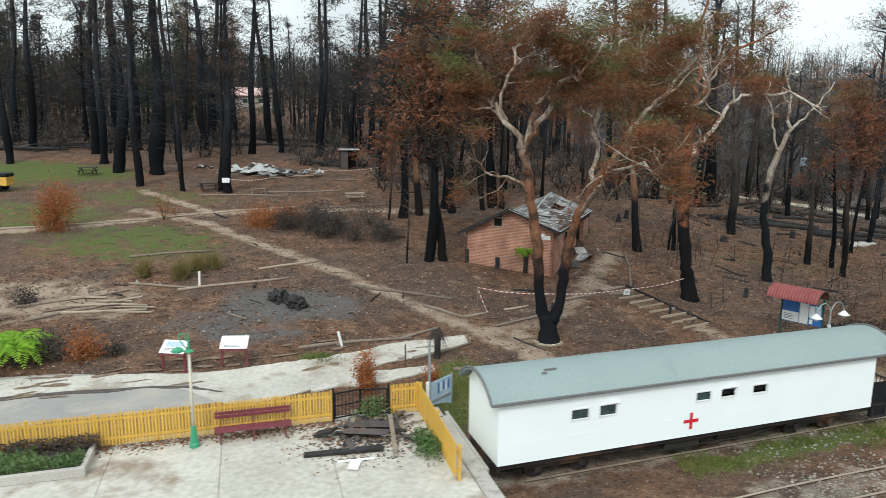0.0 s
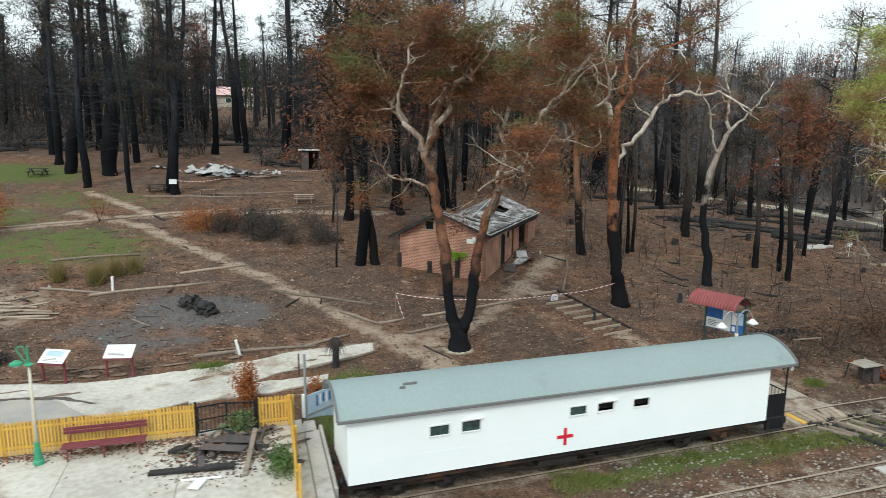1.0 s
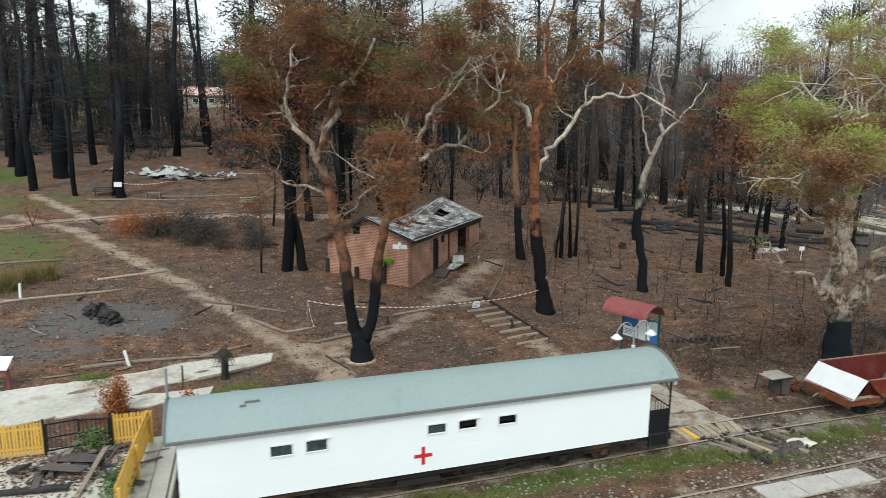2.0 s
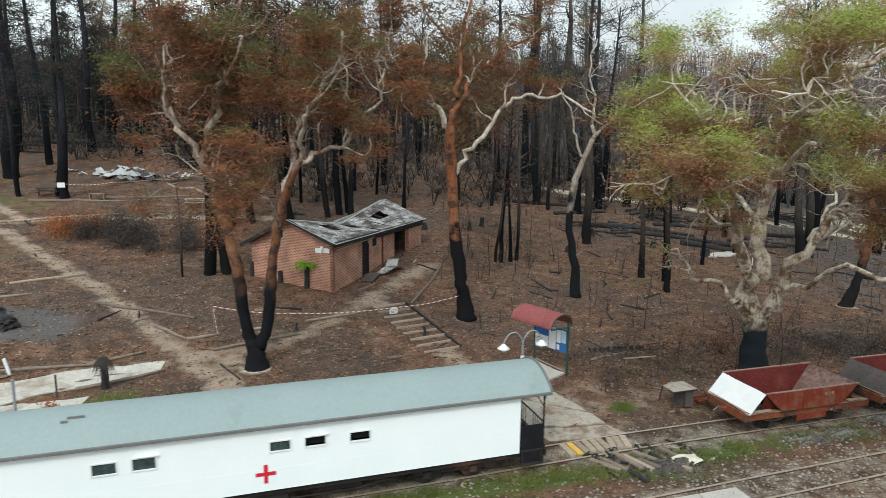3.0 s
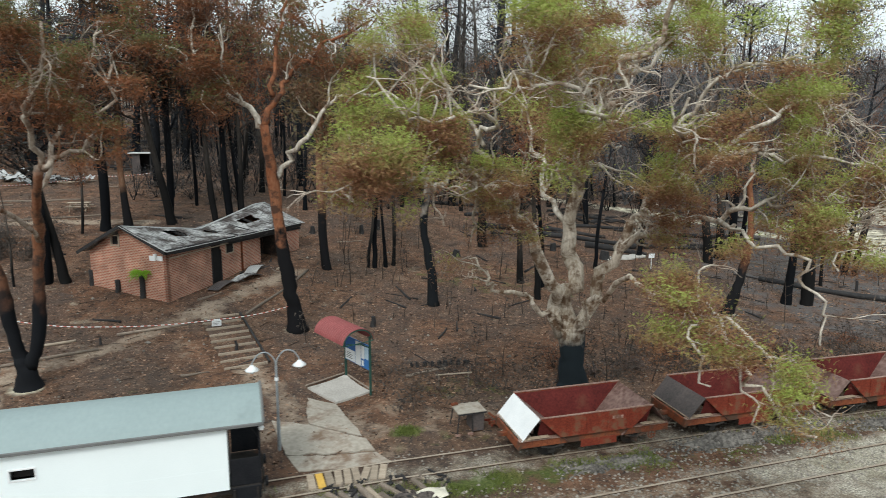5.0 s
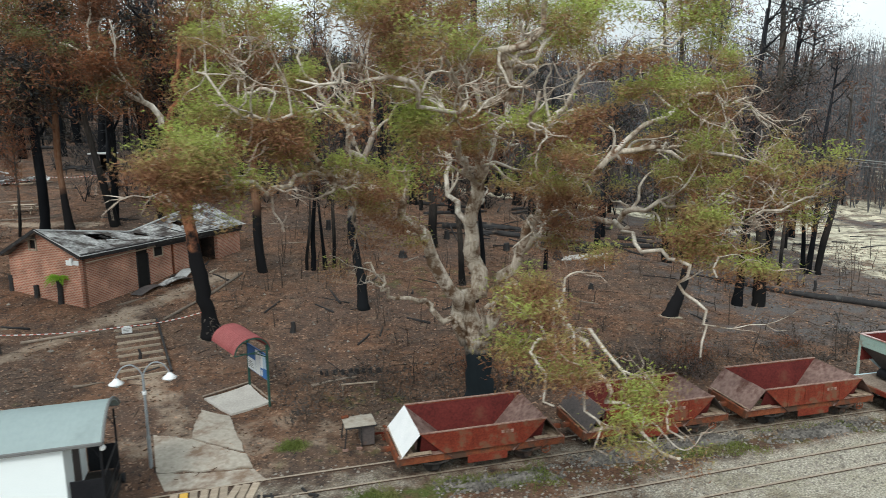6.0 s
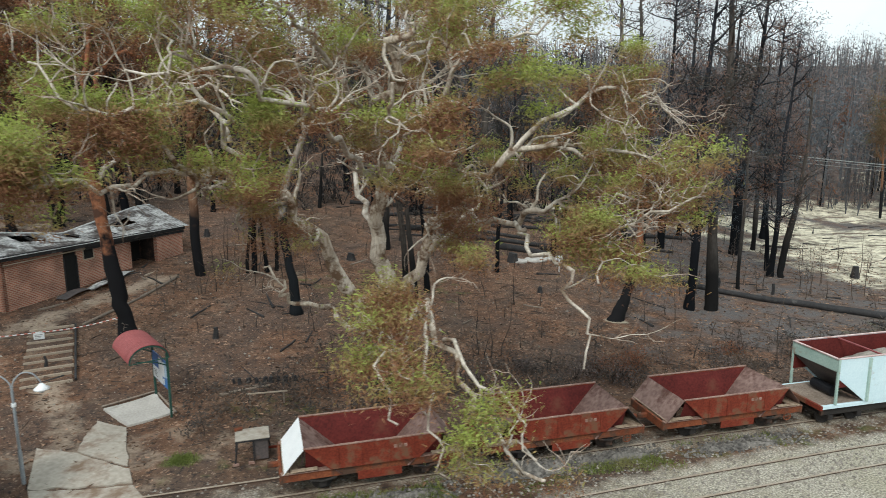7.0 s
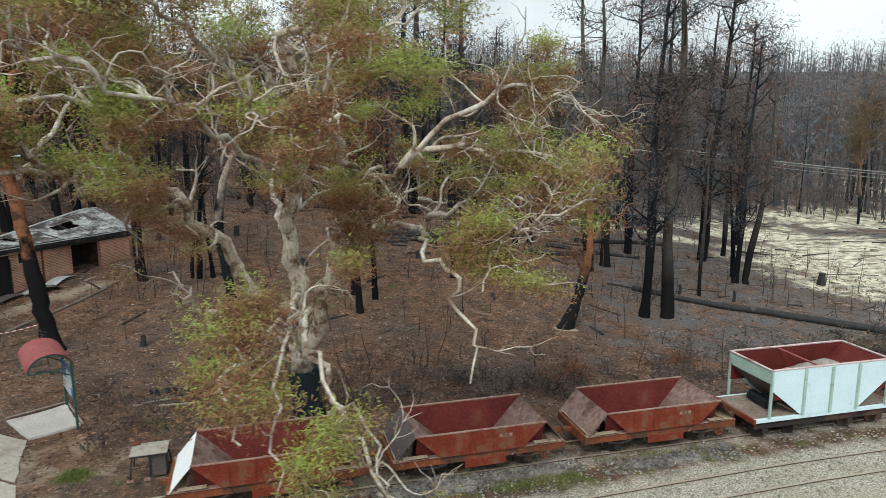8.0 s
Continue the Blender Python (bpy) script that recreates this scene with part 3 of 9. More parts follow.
def land(x, y):
    """Height of the ground without its roughness; works on numbers and arrays."""
    x, y = np.asarray(x, float), np.asarray(y, float)
    n = (y - yc(np.clip(x, -60, 90))) * 0.945
    s = np.clip((x - 10) / 40, -1.25, 1.35)
    m = np.clip(n, 0, 72) / 40
    z = 3.239 * m - 2.5 * m * s + 1.721 * m * m - 2.541 * m * s * s + 0.878 * m * m * s - 0.857 * m ** 3 + 1.32 * s * s * m * m
    rise = np.clip(n - 66, 0, 260)
    east = np.clip((x + 25) / 70, 0, 1)
    z = z + rise * (0.055 + 0.0002 * rise) * (1 - east) + np.minimum(rise, 205) * (0.07 + 0.0005 * np.minimum(rise, 205)) * east - 0.10 * np.clip((2.2 - n) / 1.2, 0, 1)
    return z


def gz(x, y):
    return float(land(x, y))


def on_track(s):
    """Place and heading on the siding at plan x = s."""
    return Vector((s, yc(s), 0)), math.atan(0.349 - 0.0016 * (s - 18.86))


def rough(x, y):
    return 0.05 * noise.noise((x * 0.6, y * 0.6, 3.1)) + 0.03 * noise.noise((x * 1.7, y * 1.7, 7.7))


# ---------------------------------------------------------------- ground
def axis(lo, hi, step, far_lo, far_hi):
    mid = list(np.arange(lo, hi, step))
    a, d = lo, step
    left = []
    while a > far_lo:
        d *= 1.25
        a -= d
        left.append(a)
    b, d = mid[-1], step
    right = []
    while b < far_hi:
        d *= 1.25
        b += d
        right.append(b)
    return np.array(left[::-1] + mid + right)


def sstep(a, b, v):
    t = np.clip((v - a) / (b - a), 0, 1)
    return t * t * (3 - 2 * t)


def near_line(x, y, pts):
    """Distance of arrays of places to a polyline."""
    best = np.full(x.shape, 1e9)
    for (x0, y0), (x1, y1) in zip(pts, pts[1:]):
        dx, dy = x1 - x0, y1 - y0
        t = np.clip(((x - x0) * dx + (y - y0) * dy) / (dx * dx + dy * dy), 0, 1)
        best = np.minimum(best, np.hypot(x - x0 - t * dx, y - y0 - t * dy))
    return best


def blob(x, y, cx, cy, rx, ry):
    return np.clip(1.6 - np.hypot((x - cx) / rx, (y - cy) / ry) * 1.1, 0, 1)


FOOTPATHS = [
    ([(-1.8, 32.2), (-4.6, 34.6), (-7.7, 37.5), (-10.6, 40.0), (-13.5, 42.3), (-18.2, 46.1), (-23.2, 50.2), (-30, 53)], 0.7, 0.64),
    ([(-6.5, 29.8), (-3.6, 31.2), (-1.8, 32.2), (0.6, 33.6), (3.2, 36.2), (4.6, 39.5)], 0.7, 0.55),
    ([(-1.8, 32.2), (0.2, 30.2), (1.6, 28.6), (2.6, 27.2)], 0.8, 0.74),
    ([(4.6, 39.5), (5.4, 41.6), (7.0, 45.5), (8.4, 49.0)], 1.0, 0.6),
    ([(6.6, 40.6), (10.0, 34.8), (12.3, 32.4), (13.5, 30.0)], 0.9, 0.5),
    ([(-24, 53.5), (-29, 57.5), (-33, 60.5)], 0.6, 0.7),
    ([(-40, 44), (-31, 48.5), (-24.5, 53.0), (-14, 57), (-6, 58.5)], 0.9, 0.66),
]


def make_ground():
    xs, ys = axis(-44, 72, 0.36, -900, 1100), axis(10, 84, 0.36, -500, 1200)
    X, Y = np.meshgrid(xs, ys)
    n = (Y - yc(np.clip(X, -60, 90))) * 0.945
    Z = land(X, Y)
    # made-up level behind the platform
    lift = sstep(-2.2, -4.4, X - 2.6 * sstep(5.5, 8.5, n)) * sstep(2.0, 3.6, n) * sstep(26, 12, n)
    Z = np.maximum(Z, 1.0 * lift)
    wave = np.zeros_like(X)
    rg = np.random.RandomState(4)
    for k in range(26):
        f = rg.uniform(0.25, 2.6)
        a = rg.uniform(0, 2 * math.pi)
        wave += np.sin(X * f * math.cos(a) + Y * f * math.sin(a) + rg.uniform(0, 6)) / f * 0.011
    Z = Z + wave * sstep(2.0, 5.0, n)
    # levelled pad under the kiosk
    Z = Z - 0.36 * np.exp(-((X - 15.0) ** 2 + (Y - 33.2) ** 2) / 5.0)
    nm = n + main_off(X)
    r, c = X.shape
    V = np.stack([X, Y, Z], -1).reshape(-1, 3)
    idx = np.arange(r * c).reshape(r, c)
    F = np.stack([idx[:-1, :-1], idx[:-1, 1:], idx[1:, 1:], idx[1:, :-1]], -1).reshape(-1, 4)
    me = bpy.data.meshes.new("ground")
    me.vertices.add(len(V))
    me.vertices.foreach_set("co", V.astype(np.float32).reshape(-1))
    me.loops.add(len(F) * 4)
    me.loops.foreach_set("vertex_index", F.astype(np.int32).reshape(-1))
    me.polygons.add(len(F))
    me.polygons.foreach_set("loop_start", np.arange(0, len(F) * 4, 4, dtype=np.int32))
    me.polygons.foreach_set("loop_total", np.full(len(F), 4, dtype=np.int32))
    me.polygons.foreach_set("use_smooth", np.ones(len(F), dtype=bool))
    me.update(calc_edges=True)
    bare = np.zeros_like(X)
    for pts, w, worn in FOOTPATHS:
        bare = np.maximum(bare, np.clip(1.0 - (near_line(X, Y, pts) - w * 0.4) / (w * 1.2), 0, 1) * worn)
    bare = np.maximum(bare, 0.62 * blob(X, Y, -26, 33.5, 6, 3.2))
    bare = np.maximum(bare, 0.7 * blob(X, Y, -1.0, 32.2, 2.2, 1.1))
    bare = np.maximum(bare, 0.5 * blob(X, Y, 14.5, 29.5, 4, 2.2))
    bare = np.maximum(bare, 0.18 * blob(X, Y, 5.5, 35.5, 7, 4))
    bare = np.maximum(bare, 0.35 * blob(X, Y, 25, 31.5, 12, 2.5) * (n > 1.2))
    grass = np.zeros_like(X)
    for cx, cy, rx, ry, k in ((-26, 44.5, 7, 5.0, 0.6), (-38, 50, 9, 5, 0.56), (-32, 58, 7, 4.0, 0.5), (-46, 67, 9, 5, 0.95), (-60, 62, 16, 9, 0.95),
                              (-3.0, 25.6, 1.7, 3.0, 0.95), (18.2, 30.0, 0.8, 0.6, 0.55), (-9.5, 28.0, 1.3, 0.8, 0.75), (20, 34, 2.5, 1.2, 0.4), (23, 51, 7, 4, 0.28), (60, 47, 12, 4, 0.3)):
        grass = np.maximum(grass, k * blob(X, Y, cx, cy, rx, ry))
    between = np.clip(1.3 - np.abs(n + 1.75) / 0.75, 0, 1) * sstep(3, 8, X) * (1 - 0.55 * sstep(20, 30, X))
    grass = np.maximum(grass, 0.78 * between)
    grass = np.maximum(grass, 0.35 * sstep(16, 19, X) * sstep(0.8, 1.5, n) * sstep(3.0, 1.8, n))
    gravel = np.clip(1.5 - np.abs(nm) / 1.5, 0, 1) * (0.4 + 0.55 * sstep(27, 42, X))
    gravel = np.maximum(gravel, np.clip(1.2 - np.abs(n + 0.9) / 1.1, 0, 1) * sstep(18, 30, X) * 0.5)
    gravel = np.maximum(gravel, 0.45 * np.clip(1.4 - np.abs(n + 0.5) / 1.2, 0, 1))
    gravel = np.maximum(gravel, (0.38 + 0.42 * sstep(27, 42, X)) * (nm < 0) * sstep(8, 1, -nm))
    pale = 0.9 * blob(X, Y, 70, 68, 13.5, 17)
    pale = np.maximum(pale, 0.7 * blob(X, Y, 78, 98, 9, 7))
    pale = np.maximum(pale, 0.75 * blob(X, Y, 62, 86, 9, 6))
    pale = np.maximum(pale, 0.66 * blob(X, Y, 80, 97, 17, 7))
    pale = np.maximum(pale, np.clip(1.2 - near_line(X, Y, [(16, 86), (30, 83), (44, 81), (58, 76), (66, 76)]) / 2.2, 0, 1) * 0.72)
    pale = np.maximum(pale, 0.6 * blob(X, Y, 96, 116, 12, 8))
    pale = np.maximum(pale * (n > 11), 0.75 * blob(X, Y, 11.1, 39.4, 0.75, 0.6))
    pale = np.maximum(pale, 0.6 * blob(X, Y, 1.4, 31.5, 0.9, 0.6))
    pale = np.maximum(pale, 0.55 * blob(X, Y, 37.1, 47.3, 0.8, 0.5))
    ash = np.maximum(0.85 * blob(X, Y, -12.6, 34.4, 4.0, 2.4), 0.55 * sstep(30, 45, X) * sstep(4, 9, n))
    ash = np.maximum(ash, 0.6 * blob(X, Y, -14.5, 31.0, 4.5, 2.2))
    ash = np.maximum(ash, 0.15 * blob(X, Y, -4.5, 43.5, 5, 4))
    spill = blob(X, Y, 17.7, 25.1, 2.0, 0.9)
    ash = np.maximum(ash, 0.95 * spill)
    grass = grass * (1 - spill)
    for name, a in (("bare", bare), ("grass", grass), ("gravel", gravel), ("pale", pale), ("ash", ash)):
        me.attributes.new(name, "FLOAT", "POINT").data.foreach_set("value", a.astype(np.float32).reshape(-1))
    me.materials.append(M["earth"])
    return tagged(new("ground", me), "burnt brown ground with ash, leaf litter and bare paths", "ground", kind="structure"), (xs, ys, Z)


ground_ob, (GX, GY, GZ) = make_ground()


def top(x, y):
    """Height of the ground sheet itself."""
    i = min(max(int(np.searchsorted(GX, x)) - 1, 0), len(GX) - 2)
    j = min(max(int(np.searchsorted(GY, y)) - 1, 0), len(GY) - 2)
    u, v = (x - GX[i]) / (GX[i + 1] - GX[i]), (y - GY[j]) / (GY[j + 1] - GY[j])
    return float((GZ[j, i] * (1 - u) + GZ[j, i + 1] * u) * (1 - v) + (GZ[j + 1, i] * (1 - u) + GZ[j + 1, i + 1] * u) * v)


# ---------------------------------------------------------------- railway
GAUGE = 1.25


def rail_line(name, offset, x0, x1, label):
    """Two rails on sleepers along the siding's curve, set off sideways."""
    root = thing(name, Matrix.Identity(4), label, "railway track", kind="structure")

    def at(x, side):
        p, a = on_track(x)
        o = -offset(x) + side
        return Vector((p.x - math.sin(a) * o, p.y + math.cos(a) * o, 0))

    prof = [(-0.065, -0.14), (0.065, -0.14), (0.065, -0.12), (0.014, -0.1), (0.014, 0.01), (0.036, 0.018), (0.036, 0.04), (-0.036, 0.04), (-0.036, 0.018), (-0.014, 0.01), (-0.014, -0.1), (-0.065, -0.12)]
    for sgn in (-1, 1):
        g = Geo()
        rows = []
        xs = np.arange(x0, x1, 1.5)
        for x in xs:
            p, a = at(x, sgn * GAUGE / 2), on_track(x)[1]
            rows.append([(p.x - math.sin(a) * u, p.y + math.cos(a) * u, w + 0.01) for u, w in prof])
        k = len(prof)
        vs = [q for row in rows for q in row]
        fs = [(i * k + j, i * k + (j + 1) % k, (i + 1) * k + (j + 1) % k, (i + 1) * k + j) for i in range(len(rows) - 1) for j in range(k)]
        fs += [tuple(range(k)), tuple(reversed(range((len(rows) - 1) * k, len(rows) * k)))]
        g.add(vs, fs)
        r = part("rail", g, M["steel_rail"], root, "brown steel rail")
        head = [[(q.x - math.sin(b) * u, q.y + math.cos(b) * u, 0.066) for u in (-0.04, 0.04)] for q, b in ((at(x, sgn * GAUGE / 2), on_track(x)[1]) for x in xs)]
        part("rail_head", Geo().sheet(head, 0.014), M["rail_head"], r, "worn paler rail head")
    return root, at


siding, siding_at = rail_line("siding_track", lambda x: 0.3 - 0.25 * min(max((x - 10) / 8, 0), 1), -1.2, 78, "rusty siding rails with sleepers half sunk in earth")
main_line, main_at = rail_line("main_track", lambda x: float(main_off(x)), -22, 96, "worn railway line on pale ballast with timber sleepers")
sleeper_mesh = Geo().box(-0.11, 0.11, -1.05, 1.05, -0.13, 0, 0.015).mesh("sleeper", M["sleeper"])


def lay_sleepers(root, at, x0, x1, sink, seed):
    rg = random.Random(seed)
    x = x0
    while x < x1:
        p, a = at(x, 0), on_track(x)[1]
        o = new("sleeper", sleeper_mesh)
        o.parent = root
        o.matrix_world = pose(p.x, p.y, -0.122 + sink + rg.uniform(-0.015, 0.015), 0, rg.uniform(-1, 1), math.degrees(a) + rg.uniform(-2.5, 2.5))
        x += 0.66 + rg.uniform(-0.04, 0.04)


# ballast stones along both lines
def ballast():
    rg = np.random.RandomState(11)
    oct_v = np.array([(1, 0, 0), (-1, 0, 0), (0, 1, 0), (0, -1, 0), (0, 0, 1), (0, 0, -1)], float)
    oct_f = [(0, 2, 4), (2, 1, 4), (1, 3, 4), (3, 0, 4), (2, 0, 5), (1, 2, 5), (3, 1, 5), (0, 3, 5)]
    g = Geo()
    for k in range(8500):
        x = rg.uniform(6, 62)
        if k % 3:
            o = -main_off(x) + rg.normal(0, 1.1)
        else:
            o = rg.uniform(-2.6, 1.0) if x > 17 else rg.uniform(-2.2, -0.9)
            if rg.rand() < 0.55 * (x < 26):
                continue
        p, a = on_track(x)
        px, py = p.x - math.sin(a) * o, p.y + math.cos(a) * o
        s = rg.uniform(0.025, 0.075)
        v = oct_v * s * rg.uniform(0.6, 1.3, (6, 1)) * np.array([1, 1, 0.75])
        t = rg.uniform(0, 6.28)
        v = v @ np.array([[math.cos(t), -math.sin(t), 0], [math.sin(t), math.cos(t), 0], [0, 0, 1]])
        g.add(v + np.array([px, py, top(px, py) + s * 0.25]), oct_f)
    solid("ballast", g, M["stone"], "loose grey and pale ballast stones along the rails", "gravel", kind="stuff")


ballast()

# ---------------------------------------------------------------- platform
PL = pose(-4.75, 22.75, 0, 0, 0, 17.9)
PZ = 1.04
platform = thing("platform", PL, "worn pale concrete station platform with stained slabs", "platform", kind="structure")
g = Geo()
g.box(-37.0, 0.90, -7.15, 0.22, -0.4, PZ - 0.10)
part("base", g, M["kerb"], platform, "rough concrete platform wall")
slab_x = [-37.0, -33, -29, -25, -21, -17.5, -14, -10.55, -7.1, -3.6, 0.42]
for a, b in zip(slab_x, slab_x[1:]):
    for c, d in ((-7.1, -3.6), (-3.6, 0.2)):
        part("slab", Geo().box(a + 0.006, b - 0.006, c + 0.006, d - 0.006, PZ - 0.12, PZ + 0.002 * math.sin(a * 3 + c), 0.01), M["concrete"], platform)
part("edging", Geo().box(0.44, 0.96, -7.2, -0.9, PZ - 0.2, PZ + 0.03, 0.02), M["kerb"], platform, "white concrete edge strip")
part("edging", Geo().box(1.0, 1.12, -5.0, -0.4, PZ - 0.9, PZ - 0.02, 0.02), M["kerb"], platform, "weathered edge beam")


# road behind the fence
def pave(name, material, pts_low, pts_high, cols, raise_by, label, kind="structure", seed=1, ragged=0.12):
    """A paved sheet between two edge lines, draped on the ground, with ragged edges."""
    lo, hi = smooth_line([(*p, 0) for p in pts_low], 8), smooth_line([(*p, 0) for p in pts_high], 8)
    n = min(len(lo), len(hi))
    grid = []
    for i in range(n):
        row = []
        for k in range(cols + 1):
            t = k / cols
            e = ragged * noise.noise((i * 0.35, seed * 3.7 + (k > 0), 0)) * (1 if k in (0, cols) else 0)
            p = lo[i].lerp(hi[i], t) + (hi[i] - lo[i]).normalized() * e
            row.append((p.x, p.y, top(p.x, p.y) + raise_by))
        grid.append(row)
    return solid(name, Geo().sheet(grid, 0.15), material, label, "path", kind=kind, smooth=False)


pave("road", M["bitumen"], [(-44, 14.5), (-30, 17.0), (-20.5, 20.0), (-16, 21.4), (-13, 22.6), (-10.0, 24.0)], [(-44, 20.2), (-30, 22.6), (-20.5, 25.0), (-16.0, 25.6), (-13.0, 26.4), (-10.4, 27.2)], 14, 0.03, "pale grey worn bitumen road with dirt washed over it", ragged=0.25)
pave("verge_strip", M["concrete"], [(-44, 17.2), (-30, 20.0), (-20.5, 23.0), (-15.4, 24.4), (-12.2, 22.9), (-9.4, 24.4), (-7.1, 27.2), (-5.1, 28.75), (-2.75, 30.9)], [(-44, 20.0), (-30, 22.4), (-20.5, 24.8), (-15.0, 25.8), (-11.6, 27.2), (-10.0, 27.9), (-8.3, 28.7), (-5.95, 30.4), (-2.9, 31.7)], 8, 0.045, "pale concrete path strip beside the road", seed=5, ragged=0.2)
pave("footpath", M["concrete"], [(-9.2, 24.3), (-7.2, 25.35), (-5.6, 26.0), (-4.2, 26.9)], [(-9.7, 26.5), (-7.3, 26.65), (-5.75, 27.05), (-4.35, 27.85)], 6, 0.062, "pale concrete footpath behind the picket gate", seed=12, ragged=0.18)
WALK = [
    ([(13.5, 32.65), (13.75, 31.45), (14.15, 30.23)], [(14.78, 32.5), (15.5, 31.15), (16.5, 29.42)], 0.05),
    ([(13.85, 27.85), (15.0, 28.05), (16.1, 28.25), (17.08, 28.56)], [(12.62, 30.2), (14.2, 30.1), (15.45, 29.66), (16.62, 29.26)], 0.055),
    ([(14.6, 26.9), (15.7, 27.1), (16.8, 27.4), (17.85, 27.8)], [(13.92, 27.76), (15.02, 27.96), (16.12, 28.16), (17.14, 28.46)], 0.035),
]
for k, (lo, hi, up) in enumerate(WALK):
    pave("pavement", M["slab_concrete"], lo, hi, 8, up, "cracked pale concrete path slab down to the rails", seed=7 + k, ragged=0.12)
pave("dirt_seam", M["soil_char"], [(-44, 17.0), (-30, 19.85), (-20.5, 22.85), (-15.3, 24.25), (-12.9, 24.0)], [(-44, 17.3), (-30, 20.1), (-20.5, 23.15), (-15.2, 24.5), (-12.7, 24.2)], 3, 0.055, "strip of dark dirt washed along the road joint", seed=9, ragged=0.3)


# ---------------------------------------------------------------- hospital carriage
def carriage():
    root = thing("railway_carriage", pose(-1.877, 18.532, 0, 0, 0, 19.96), "long white railway carriage with curved grey roof and red cross", "carriage")
    L, W, Z0, Z1 = 16.0, 2.64, 0.96, 3.12
    wins = [(2.62, 3.25, 2.22, 2.55), (3.69, 4.31, 2.22, 2.57), (7.58, 8.18, 2.26, 2.56), (8.65, 9.27, 2.26, 2.56), (10.07, 10.70, 2.24, 2.54)]

    # side walls of boards, with the windows cut through
    part("side_wall", panel(0, 0.06, 0, L, Z0, Z1, wins), M["white"], root, "white painted boarded side")
    part("side_wall", panel(W - 0.06, W, 0, L, Z0, Z1, []), M["white"], root)
    # end walls follow the roof's curve
    for x0, x1 in ((0, 0.06), (L - 0.06, L)):
        n = 10
        prof = [(0.06 + (W - 0.12) * i / n, Z1 + 0.55 * math.sqrt(max(0, 1 - (2 * i / n - 1) ** 2)) ** 1.2) for i in range(n + 1)]
        ring = [(0.06, Z0)] + prof + [(W - 0.06, Z0)]
        k = len(ring)
        vs = [(x0, y, z) for y, z in ring] + [(x1, y, z) for y, z in ring]
        fs = [tuple(reversed(range(k))), tuple(range(k, 2 * k))] + [(i, (i + 1) % k, k + (i + 1) % k, k + i) for i in range(k)]
        part("end_wall", Geo().add(vs, fs), M["white"], root)
    part("floor", Geo().box(0.05, L - 0.05, 0.07, W - 0.07, Z0 + 0.02, Z0 + 0.12), M["dark_void"], root)
    # thin board lines on the side
    for z in (1.68, 2.86):
        part("board_seam", Geo().box(0.01, L - 0.01, -0.003, 0.0, z, z + 0.01), M["white"], root)
    # windows
    for i, (a, b, c, d) in enumerate(wins):
        w = part("window", Geo().box(a - 0.05, b + 0.05, -0.025, 0.0, c - 0.05, c, 0.006).box(a - 0.05, b + 0.05, -0.025, 0.0, d, d + 0.05, 0.006)
                 .box(a - 0.05, a, -0.025, 0.0, c, d, 0.006).box(b, b + 0.05, -0.025, 0.0, c, d, 0.006), M["white_board"], root, "small white-framed window")
        if i not in (3, 4):
            part("pane", Geo().box(a, b, 0.02, 0.03, c, d), M["glass"], w, "dark greenish glass pane")
        else:
            part("blind", Geo().box(a, b, 0.2, 0.21, c, d), M["dark_void"], w, "empty black opening")
        if i in (1, 3):
            part("hood", Geo().box(a + 0.1, b + 0.1, -0.09, -0.005, d + 0.06, d + 0.075), M["white_board"], w, "bent metal hood")
    # red cross sign
    cx, cz, r, t = 7.42, 1.535, 0.31, 0.06
    part("cross_sign", Geo().box(cx - r, cx + r, -0.012, -0.002, cz - t, cz + t).box(cx - t, cx + t, -0.013, -0.003, cz - r, cz + r), M["red"], root, "red painted cross")
    # roof: shallow arch, overhanging the far platform
    n, x0, x1 = 18, -0.33, 17.12
    outer = [(-0.16 + (W + 0.32) * i / n, 3.14 + 0.66 * math.sin(math.pi * i / n) ** 0.8) for i in range(n + 1)]
    grid = []
    for x in np.linspace(x0, x1, 40):
        grid.append([(x, y, z + 0.004 * noise.noise((x * 0.8, y * 2, 1))) for y, z in outer])
    part("roof", Geo().sheet(grid, 0.06), M["roof_grey"], root, "grey canvas arched roof", smooth=False)
    part("eave", Geo().box(x0 + 0.01, x1 - 0.01, -0.20, -0.13, 3.075, 3.175, 0.012), M["eave"], root, "dark grey gutter board")
    part("eave", Geo().box(x0 + 0.01, x1 - 0.01, W + 0.13, W + 0.20, 3.075, 3.175, 0.012), M["eave"], root, "dark grey gutter board")
    for xa in (x0 - 0.02, x1 - 0.04):
        rim = [(xa + 0.03, y, z + 0.025) for y, z in outer]
        part("roof_rim", Geo().tube(rim, 0.045, 6), M["eave"], root)
    part("patch", Geo().box(1.95, 2.4, 0.76, 0.81, 3.7, 3.78).box(1.8, 1.98, 0.62, 0.65, 3.66, 3.735), M["eave"], root, "small dark roof patch")
    # platform end: deck, rails, posts, inner end wall
    part("deck", Geo().box(L, 17.0, 0.12, W - 0.12, 0.86, 0.96, 0.01), M["under"], root, "dark end platform deck")
    rail = part("end_railing", Geo().tube([(16.98, 0.15, 1.95), (16.98, W - 0.15, 1.95)], 0.03, 6).tube([(16.98, 0.15, 1.25), (16.98, W - 0.15, 1.25)], 0.02, 6), M["black"], root, "black iron end railing")
    for i in range(15):
        y = 0.15 + (W - 0.3) * i / 14
        if 6 <= i <= 8:
            continue
        part("baluster", Geo().tube([(16.98, y, 0.96), (16.98, y, 1.95)], 0.014, 5), M["black"], rail)
